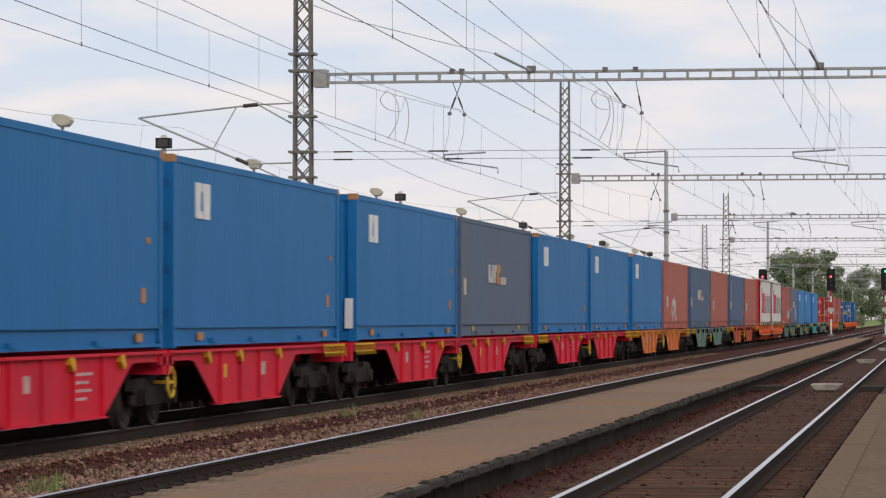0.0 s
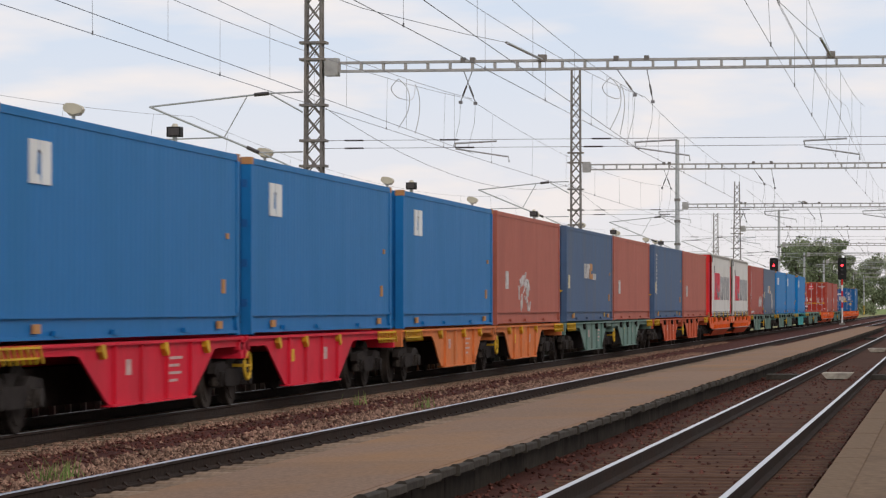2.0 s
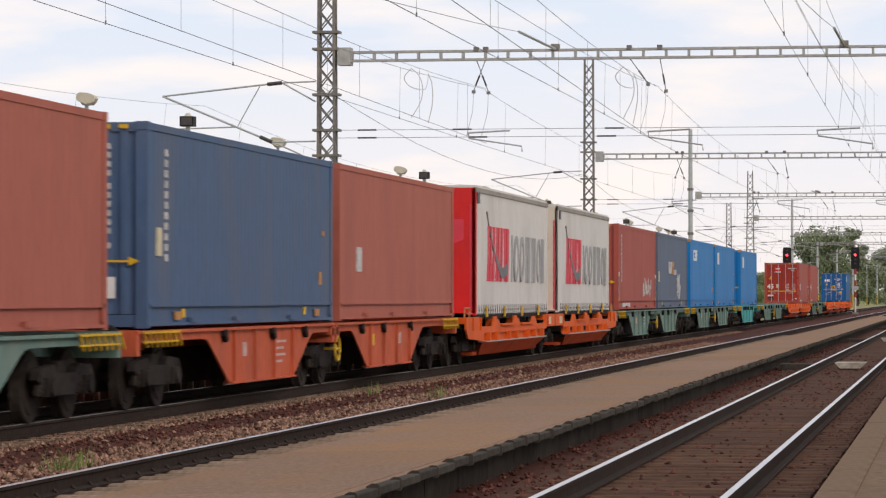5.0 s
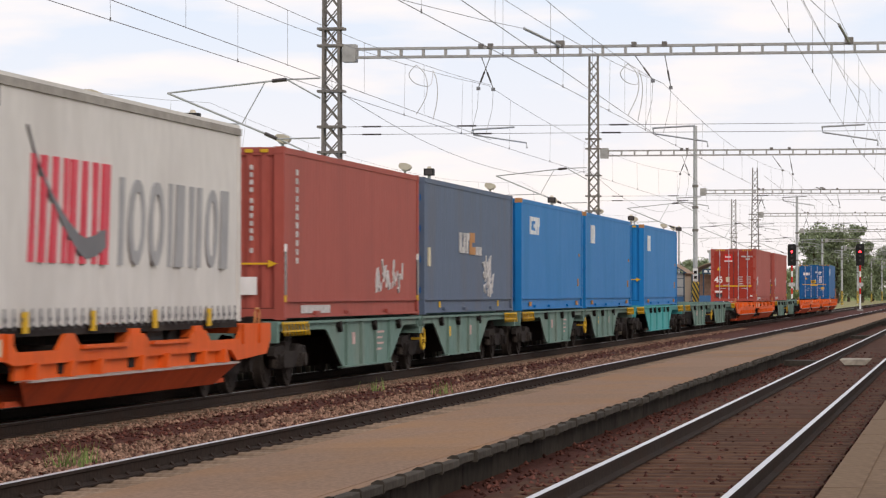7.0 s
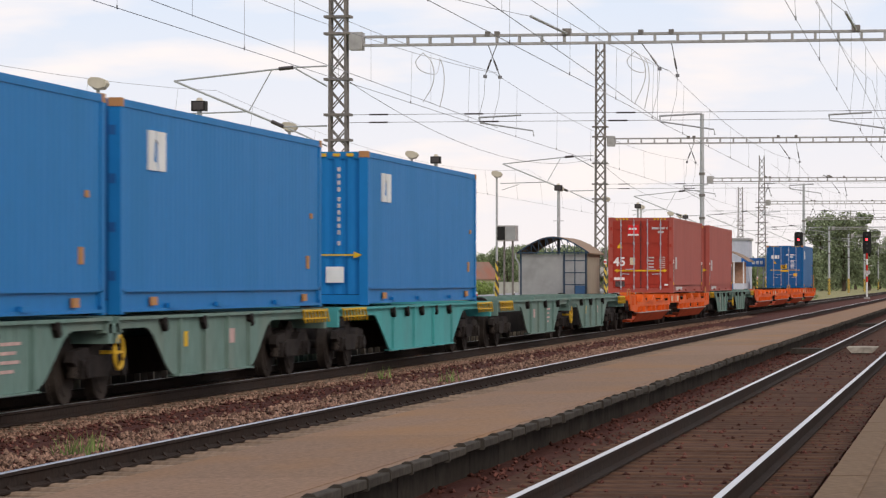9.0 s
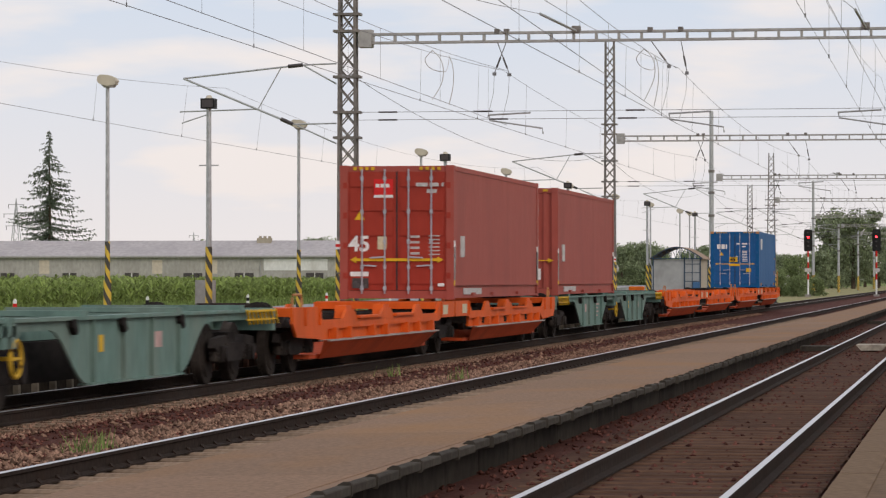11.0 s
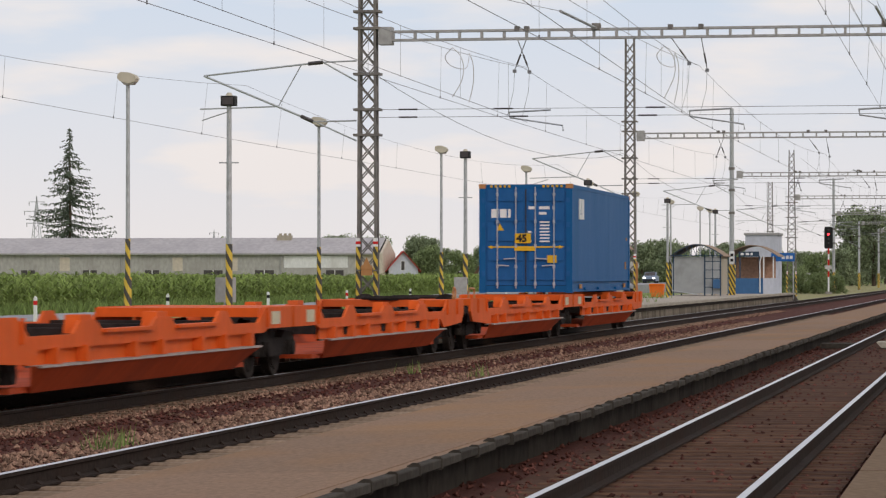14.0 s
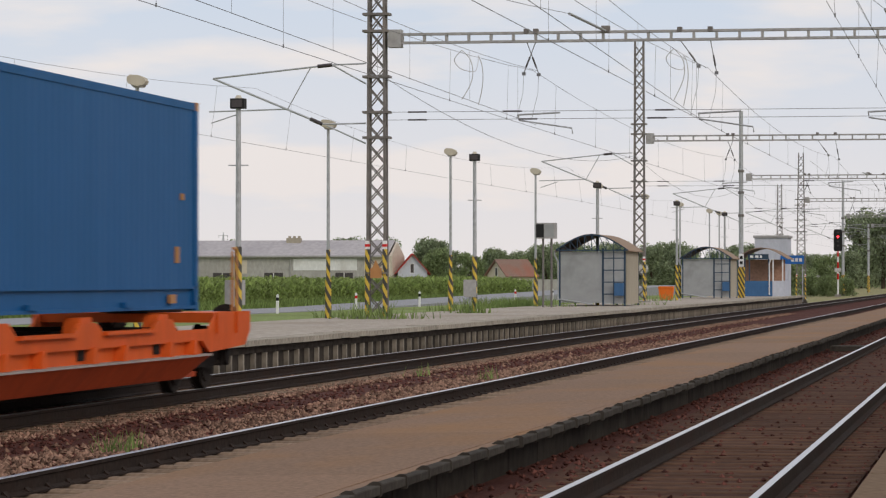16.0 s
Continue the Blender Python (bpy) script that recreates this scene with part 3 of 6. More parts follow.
def door_end(e, kind):
    """Two door leaves with pressed fields, four lock rods and markings, at the near end."""
    col = C_DOOR if kind == "blue" else C_DOORBROWN
    for sg in (-1, 1):
        x0, x1 = sorted((sg * 0.015, sg * (CW - 0.16)))
        bm = B()
        box(bm, x0, x1, 0.03, 0.06, 0.20, CH - 0.13)
        for z in (0.34, 0.86, 1.38, 1.92, 2.44):     # pressed fields stand proud between grooves
            if z < 2.4 or kind == "brown":
                box(bm, x0 + 0.07, x1 - 0.07, 0.0015, 0.032, z, z + (0.40 if z < 2.4 else 0.22))
            else:
                box(bm, x0 + 0.07, x1 - 0.07, 0.0015, 0.032, z, z + 0.26)
        leaf = part("door_leaf", bm, col, e)
        part("gasket", bars([(x0 - 0.012 if sg > 0 else x1, 0.018, 0.045, 0.012, 0.2, CH - 0.13)]), GASKET, leaf, "black rubber gasket")
        for r in (0.26, 0.76):
            bm = B()
            x = sg * r
            tube(bm, [(x, -0.012, 0.12), (x, -0.012, CH - 0.08)], 0.017, 6)
            for z in (0.24, 0.7, 1.25, 1.9, CH - 0.28):
                box(bm, x - 0.03, x + 0.03, -0.034, 0.03, z - 0.045, z + 0.045)
            part("lock_rod", bm, ROD, leaf, "grey galvanised lock rod")
            bm = B()
            z = 0.92 if r < 0.5 else 0.74
            bar(bm, (x, -0.045, z), (x + 0.32 * (1 if r < 0.5 else -1) * sg * (1 if sg > 0 else 1), -0.045, z - 0.02), 0.022, 0.03)
            part("lock_handle", bm, ROD, leaf, "grey door handle")
        for z in (0.45, 1.1, 1.75, 2.4):
            part("hinge", bars([(x1 if sg > 0 else x0 - 0.09, 0.0, 0.045, 0.09, z, z + 0.13)]), col, leaf)
    Y0, Y1 = -0.002, 0.011
    if kind == "blue":
        part("stripe", arrowed(-1.03, 1.03, 1.22, 0.02), YELLOW, e, "yellow width arrow")
        part("plate", bars([(-0.30, -0.03, 0.0, 0.56, 1.12, 1.23), (-0.30 + 0.02, -0.03, 0.0, 0.42, 1.32, 1.58)]), YELLOW, e, "yellow number plate")
        part("plate", bars([(0.58, -0.006, 0.0105, 0.25, 0.80, 1.0)]), YELLOW, e, "yellow square plate")
        bm = B()
        prism(bm, [(-0.80, 1.66), (-0.58, 1.66), (-0.69, 1.84)], -0.006, 0.0105, "y")
        part("warning_triangle", bm, YELLOW, e, "yellow warning triangle")
        part("emblem", bars([(-0.92, Y0, Y1, 0.19, 2.0, 2.23), (-0.69, Y0, Y1, 0.18, 2.0, 2.23), (-0.47, Y0, Y1, 0.07, 2.0, 2.23)]), WHITE, e, "white block emblem")
        for row in [(0.08, Y0, Y1, 0.19, 2.22, 2.30), (0.36, Y0, Y1, 0.28, 2.22, 2.30), (0.72, Y0, Y1, 0.06, 2.22, 2.30), (0.36, Y0, Y1, 0.2, 2.08, 2.15), (0.06, Y0, Y1, 0.1, 1.6, 1.64), (0.06, Y0, Y1, 0.1, 1.36, 1.40)] + [(0.38, Y0, Y1, 0.26, 1.86 - 0.085 * i, 1.90 - 0.085 * i) for i in range(7)]:
            part("data_line", bars([row]), WHITE, e, "white data line")
        part("hazard_stripe", bars([(-0.95 + 0.12 * i, 0.0, 0.02, 0.06, CH - 0.09, CH - 0.03) for i in range(5)] + [(0.45 + 0.12 * i, 0.0, 0.02, 0.06, CH - 0.09, CH - 0.03) for i in range(5)]), YELLOW, e, "yellow height-warning stripes")
        text = "45", (-0.235, -0.034, 1.36), 0.27, BLACK
    else:
        part("stripe", arrowed(-1.02, 1.02, 0.857, 0.03), YELLOW, e, "yellow width arrow")
        part("plate", bars([(-0.5, -0.006, 0.0105, 0.42, 2.20, 2.60)]), RED, e, "red and white sign plate")
        part("plate_print", bars([(-0.46, -0.009, 0.0105, 0.08, 2.42, 2.5), (-0.35, -0.009, 0.0105, 0.08, 2.42, 2.5), (-0.24, -0.009, 0.0105, 0.08, 2.42, 2.5), (-0.5, -0.009, 0.0105, 0.42, 2.20, 2.26)]), WHITE, e, "white print")
        bm = B()
        prism(bm, [(-0.92, 1.72), (-0.70, 1.72), (-0.81, 1.92)], -0.006, 0.0105, "y")
        part("warning_triangle", bm, YELLOW, e, "yellow warning triangle")
        for row in [(0.42, Y0, Y1, 0.26, 2.44, 2.52), (0.72, Y0, Y1, 0.2, 2.44, 2.52), (0.98, Y0, Y1, 0.05, 2.44, 2.52), (0.66, Y0, Y1, 0.22, 2.30, 2.38)] + [(0.30, Y0, Y1, 0.20, 1.33 - 0.12 * i, 1.38 - 0.12 * i) for i in range(4)] + [(0.70, Y0, Y1, 0.24, 1.36 - 0.08 * i, 1.385 - 0.08 * i) for i in range(6)]:
            part("data_line", bars([row]), CHALK, e, "white data line")
        part("dark_patch", bars([(-0.98, Y0, Y1, 0.36, 0.24, 0.46)]), INSULATOR, e, "dark overpainted patch")
        part("pale_patch", bars([(-0.42, Y0, Y1, 0.2, 1.08, 1.36)]), CREAMY, e, "pale square sticker")
        part("placard", bars([(-1.02, Y0, Y1, 0.40, 0.50, 0.60), (0.9, Y0, Y1, 0.14, 0.28, 0.35)]), WHITE, e, "small white plates")
        part("hazard_stripe", bars([(-0.95 + 0.13 * i, 0.0, 0.02, 0.07, CH - 0.1, CH - 0.03) for i in range(4)] + [(0.5 + 0.13 * i, 0.0, 0.02, 0.07, CH - 0.1, CH - 0.03) for i in range(4)]), YELLOW, e, "yellow height-warning stripes")
        text = "45", (-1.05, -0.008, 1.05), 0.46, WHITE
    word, at, size, m = text
    cu = bpy.data.curves.new("number", "FONT")
    cu.body, cu.size, cu.extrude, cu.offset = word, size, 0.002, 0.012
    cu.materials.append(m)
    ob = new("number_mark", cu)
    ob.parent = e
    ob.matrix_basis = pose(*at, 90, 0, 0)
    tagged(ob, "size number 45")


# ---------------- wagons ----------------
def bogie(parent, y, side=0.99):
    b = B()
    for sg in (-1, 1):
        x = sg * side
        prism(b, [(y - 1.35, 0.56), (y - 1.25, 0.70), (y - 0.6, 0.74), (y - 0.4, 0.62), (y + 0.4, 0.62), (y + 0.6, 0.74), (y + 1.25, 0.70), (y + 1.35, 0.56), (y + 1.2, 0.50), (y + 0.62, 0.50), (y + 0.42, 0.34), (y - 0.42, 0.34), (y - 0.62, 0.50), (y - 1.2, 0.50)], x - 0.06, x + 0.06)
    box(b, -0.99, 0.99, y - 0.2, y + 0.2, 0.5, 0.78)
    fr = part("bogie_frame", b, UNDER, parent, "sooty bogie frame")
    for a in (-0.9, 0.9):
        for sg in (-1, 1):
            bm = B()
            x = sg * 0.76
            wheel_disc(bm, x - 0.055, x + 0.055, y + a, 0.46, 0.46, 28)
            wheel_disc(bm, x - sg * 0.055, x - sg * 0.085, y + a, 0.46, 0.485, 28)
            wheel_disc(bm, x + sg * 0.05, x + sg * 0.075, y + a, 0.46, 0.36, 28)
            part("wheel", bm, WHEEL, fr, "worn steel wheel")
            bm = B()
            x = sg * side
            box(bm, x - 0.11, x + 0.11, y + a - 0.16, y + a + 0.16, 0.34, 0.58)
            wheel_disc(bm, x + sg * 0.10, x + sg * 0.16, y + a, 0.46, 0.12, 14)
            part("axle_box", bm, UNDER, fr)
            for d in (-0.26, 0.26):
                bm = B()
                for k in range(4):
                    wheel_disc(bm, x - 0.07, x + 0.07, y + a + d, 0.40 + 0.07 * k, 0.028, 8)
                tube(bm, [(x, y + a + d, 0.36), (x, y + a + d, 0.66)], 0.055, 8)
                part("spring", bm, WHEEL, fr)
        bm = B()
        wheel_disc(bm, -0.8, 0.8, y + a, 0.46, 0.08, 10)
        part("axle", bm, WHEEL, fr)
    return fr


def buffers(e, y, d, colour):
    for x in (-0.875, 0.875):
        bm = B()
        tube(bm, [(x, y, 1.0), (x, y + d * 0.32, 1.0)], 0.10, 12)
        tube(bm, [(x, y + d * 0.30, 1.0), (x, y + d * 0.36, 1.0)], 0.23, 16)
        part("buffer", bm, UNDER, e, "black buffer")
    bm = B()
    tube(bm, [(0, y, 0.95), (0, y + d * 0.3, 0.9), (0, y + d * 0.42, 0.8)], 0.05, 8)
    part("coupling_hook", bm, UNDER, e)


def arch(u, z, flip, rounded):
    """The slope between the shallow beam and the deep belly."""
    if not rounded:
        return [(u, 0.97), (u + flip * 0.22, 0.95), (u + flip * 0.45, 0.86), (u + flip * 1.62, 0.33), (u + flip * 1.8, 0.27)]
    pts = []
    for k in range(9):
        a = k / 8
        pts.append((u + flip * (0.10 + 1.70 * a), 0.97 - 0.70 * (a * a * (3 - 2 * a))))
    return pts


def sill_outline(u0, u1, b0, b1, rounded):
    low = arch(b0, 0.84, 1, rounded) + arch(b1, 0.84, -1, rounded)[::-1]
    return [(u0, 1.115), (u0, 0.97)] + low + [(u1, 0.97), (u1, 1.115)]


def flat_section(e, u0, u1, b0, b1, colour, rounded, tabs):
    """One half of a container wagon, between u0 and u1, with its belly between b0 and b1."""
    for sg in (1, -1):
        x0, x1 = sorted((sg * 1.16, sg * 1.19))
        bm = B()
        prism(bm, sill_outline(u0, u1, b0, b1, rounded), x0, x1)
        x0, x1 = sorted((sg * 1.10, sg * 1.26))
        box(bm, x0, x1, u0, u1, 1.085, 1.13)             # top flange
        x0, x1 = sorted((sg * 1.08, sg * 1.25))
        box(bm, x0, x1, b0 + 1.8, b1 - 1.8, 0.245, 0.272)     # bottom flange
        sill = part("side_sill", bm, colour, e)
        for k in range(4):
            y = b0 + 2.0 + (b1 - b0 - 4.0) * k / 3
            bm = B()
            x0, x1 = sorted((sg * 1.192, sg * 1.245))
            box(bm, x0, x1, y - 0.025, y + 0.025, 0.28, 1.08)
            part("stiffener", bm, colour, sill)
        for y in tabs:
            bm = B()
            x0, x1 = sorted((sg * 1.195, sg * 1.275))
            prism(bm, [(y, 1.10), (y + 0.16, 1.10), (y + 0.27, 0.94), (y + 0.17, 0.90), (y + 0.03, 1.0)], x0, x1)
            part("container_spigot", bm, YELLOW if colour in (W_RED, W_ORANGE) else UNDER, sill, "folding container spigot")
    bm = B()
    box(bm, -0.28, 0.28, u0, u1, 0.80, 1.08)
    for k in range(6):
        y = u0 + 0.2 + (u1 - u0 - 0.6) * k / 5
        box(bm, -1.158, 1.158, y, y + 0.2, 0.98, 1.08)
    part("centre_beam", bm, colour, e)
    # added dark box: stands for the shade below the deck, hides the background
    part("underframe_filler", box_mesh(-0.42, 0.42, u0 + 0.3, u1 - 0.3, 0.26, 0.79), UNDER, e, "dark filler for the shade under the wagon")
    part("end_beam", box_mesh(-1.24, 1.24, u0 - 0.02, u0 + 0.16, 0.78, 1.14), colour, e)
    part("end_beam", box_mesh(-1.24, 1.24, u1 - 0.16, u1 + 0.02, 0.78, 1.14), colour, e)


def box_mesh(*dims):
    bm = B()
    box(bm, *dims)
    return bm


def ladder_rail(e, y0, y1, x=1.29):
    bm = B()
    for z in (0.97, 1.10):
        bar(bm, (x, y0, z), (x, y1, z), 0.024)
    k = 7
    for i in range(k + 1):
        y = y0 + (y1 - y0) * i / k
        bar(bm, (x, y, 1.12), (x, y + 0.2, 0.90), 0.028)
    part("shunter_rail", bm, YELLOW, e, "yellow zigzag grab rail")


def container_wagon(label, colour, s0, s1, rounded=False, empty=False):
    """An articulated six-axle wagon of two halves over three bogies; its near end at s0."""
    e = tagged(new("container_wagon"), label, "freight wagon", "wagons of the train")
    L = s1 - s0
    j = L / 2
    flat_section(e, 0.35, j - 0.12, j - 10.3, j - 1.75, colour, rounded, (j - 9.2, j - 5.6, j - 2.9))
    flat_section(e, j + 0.12, L - 0.35, j + 1.75, j + 10.3, colour, rounded, (j + 2.6, j + 5.0, j + 8.2))
    for y in (2.35, j, L - 2.35):
        bogie(e, y)
    buffers(e, 0.35, -1, colour)
    buffers(e, L - 0.35, 1, colour)
    for x in (1.22,):
        bm = B()
        tube(bm, [(x, j + 0.3 + 0.22 * cos(2 * pi * k / 20), 0.66 + 0.22 * sin(2 * pi * k / 20)) for k in range(21)], 0.028, 6)
        bar(bm, (x, j + 0.1, 0.66), (x, j + 0.5, 0.66), 0.03)
        bar(bm, (x - 0.25, j + 0.3, 0.66), (x + 0.01, j + 0.3, 0.66), 0.05)
        part("handbrake_wheel", bm, YELLOW, e, "yellow handbrake wheel")
        part("joint_plate", box_mesh(0.9, 1.24, j - 0.4, j + 0.4, 0.92, 1.05), colour, e)
    ladder_rail(e, 0.55, 2.6)
    ladder_rail(e, L - 2.6, L - 0.55)
    for y, w in ((j + 4.1, 0.22), (j + 6.9, 0.5), (j - 7.6, 0.3)):
        part("data_plate", box_mesh(1.185, 1.196, y, y + w, 0.66, 0.88), YELLOW if w < 0.25 else FADED, e, "worn pale data plate")
    for bm in side_plate_bars(j - 5.2):
        part("data_bar", bm, FADED, e, "worn white lettering bar")
    if empty:
        for y in (3.0, 7.0, 11.5, j + 3, j + 8, j + 12):
            part("deck_pedestal", box_mesh(-1.25, 1.25, y, y + 0.35, 1.13, 1.20), colour, e)
    return (e, s0)


def side_plate_bars(y):
    return [box_mesh(1.185, 1.196, y, y + (1.0, 0.8, 0.95, 0.7)[i], 0.84 - 0.11 * i, 0.88 - 0.11 * i) for i in range(4)]


def short_wagon(label, colour, s0, s1):
    """A four-axle container wagon with one belly."""
    e = tagged(new("container_wagon"), label, "freight wagon", "wagons of the train")
    L = s1 - s0
    flat_section(e, 0.35, L - 0.35, 4.2, L - 4.2, colour, False, (6.0, 7.6, 9.4, 11.2, 13.0))
    bogie(e, 2.6)
    bogie(e, L - 2.6)
    buffers(e, 0.35, -1, colour)
    buffers(e, L - 0.35, 1, colour)
    ladder_rail(e, 0.6, 2.8)
    ladder_rail(e, L - 2.8, L - 0.6)
    return (e, s0)


def pocket_half(e, u0, flip, L):
    """Half of a pocket wagon. u runs from its outer end (0) to the joint (L)."""
    def Y(u):
        return u0 + u if flip > 0 else u0 - u
    top = [(0.0, 1.13), (2.0, 1.13), (2.45, 0.90), (4.3, 0.90), (4.6, 1.06), (5.3, 1.06), (5.6, 0.94), (8.0, 0.94), (8.3, 1.06), (9.0, 1.06), (9.3, 0.94), (11.6, 0.94), (11.9, 1.10), (12.3, 1.10), (12.7, 0.90), (14.4, 0.90), (14.9, 1.13), (L, 1.13)]
    bottom = [(L, 0.80), (L - 1.7, 0.80), (L - 2.0, 0.74), (2.9, 0.74), (2.5, 0.57), (1.5, 0.60), (0.3, 0.64), (0.0, 0.86)]
    for sg in (1, -1):
        a, b = sorted((sg * 1.28, sg * 1.33))
        bm = B()
        prism(bm, [(Y(u), z) for u, z in top + bottom], a, b)
        plate = part("side_wall", bm, W_POCKET, e)
        bm = B()
        a, b = sorted((sg * 1.20, sg * 1.42))
        box(bm, a, b, *sorted((Y(2.7), Y(L - 2.5))), 0.53, 0.557)
        part("ledge", bm, LEDGE, plate, "worn ledge in pale grey for its lit edge")
        part("lower_wall", box_mesh(*sorted((sg * 1.20, sg * 1.25)), *sorted((Y(2.6), Y(L - 2.3))), 0.557, 0.76), W_POCKET, plate)
        bm = B()
        k = [(sg * 1.40, 0.53), (sg * 1.12, 0.22), (sg * 1.06, 0.22), (sg * 1.34, 0.53)]
        prism(bm, k, *sorted((Y(3.2), Y(L - 3.2))), "y")
        for c, d in ((3.2, 2.4), (L - 3.2, L - 2.2)):
            vs = [bm.verts.new(p) for p in ((sg * 1.40, Y(c), 0.53), (sg * 1.12, Y(c), 0.22), (sg * 1.36, Y(d), 0.56))]
            bm.faces.new(vs)
        part("belly_plate", bm, W_BELLY, plate, "rust-stained orange belly plate")
        for u in (3.4, 4.7, 7.0, 8.4, 10.6, 12.0, 13.6):
            bm = B()
            a, b = sorted((sg * 1.252, sg * 1.39))
            prism(bm, [(Y(u), 0.56), (Y(u + 0.22), 0.56), (Y(u + 0.14), 0.76), (Y(u), 0.76)], a, b)
            part("rib", bm, W_POCKET, plate)
        for u in (0.9, 2.1, 14.9):
            part("stiffener", box_mesh(*sorted((sg * 1.332, sg * 1.37)), *sorted((Y(u), Y(u + 0.06))), 0.82, 1.12), W_POCKET, plate)
        for u in (4.62, 8.32):
            bm = B()
            a, b = sorted((sg * 1.10, sg * 1.30))
            prism(bm, [(Y(u), 0.9), (Y(u + 0.7), 0.9), (Y(u + 0.6), 1.13), (Y(u + 0.1), 1.13)], a, b)
            part("pedestal", bm, W_POCKET, plate)
        part("rail_flange", box_mesh(*sorted((sg * 1.22, sg * 1.40)), *sorted((Y(9.3), Y(11.6))), 0.90, 0.945), W_POCKET, plate)
        part("rail_flange", box_mesh(*sorted((sg * 1.22, sg * 1.40)), *sorted((Y(5.6), Y(8.0))), 0.90, 0.945), W_POCKET, plate)
        part("wear_plate", box_mesh(*sorted((sg * 1.332, sg * 1.342)), *sorted((Y(L - 1.5), Y(L - 0.9))), 0.86, 1.06), CREAMY, plate, "pale data plate")
    for u, w in ((0.0, 2.0), (L - 2.2, 2.2)):
        part("end_deck", box_mesh(-1.279, 1.279, *sorted((Y(u + 0.01), Y(u + w))), 0.98, 1.12), W_POCKET, e)
    part("pocket_floor", box_mesh(-1.10, 1.10, *sorted((Y(2.4), Y(L - 2.4))), 0.23, 0.30), W_BELLY, e)
    # cross members kept tall and dark to give the pocket its inner shade
    for u in (5.0, 8.6, 12.1):
        part("cross_member", box_mesh(-1.27, 1.27, *sorted((Y(u), Y(u + 0.3))), 0.60, 0.96), UNDER, e, "dark cross member that fills the shaded pocket")
    bm = B()
    tube(bm, [(0.55 * cos(2 * pi * k / 18), Y(1.3) + 0.8 * sin(2 * pi * k / 18), 1.15) for k in range(19)], 0.05, 6)
    part("kingpin_plate", bm, UNDER, e, "greasy black hitch plate")


def pocket_wagon(label, s0, s1):
    e = tagged(new("pocket_wagon"), label, "freight wagon", "wagons of the train")
    L = s1 - s0
    h = L / 2 - 0.1
    pocket_half(e, 0.35, 1, h - 0.35)
    pocket_half(e, L - 0.35, -1, h - 0.35)
    for y in (1.9, L / 2, L - 1.9):
        bogie(e, y)
    buffers(e, 0.35, -1, W_POCKET)
    buffers(e, L - 0.35, 1, W_POCKET)
    for y0, w, z in ((0.9, 0.75, 1.34), (L - 0.95, 0.30, 2.05 if s1 > 480 else 1.36)):
        bm = B()
        tube(bm, [(1.2, y0, 1.13), (1.2, y0, z - 0.06), (1.2, y0 + 0.06, z), (1.2, y0 + w - 0.06, z), (1.2, y0 + w, z - 0.06), (1.2, y0 + w, 1.13)], 0.02, 8)
        part("grab_handle", bm, ORANGE_MARK, e, "thin orange grab handle")
    return (e, s0)


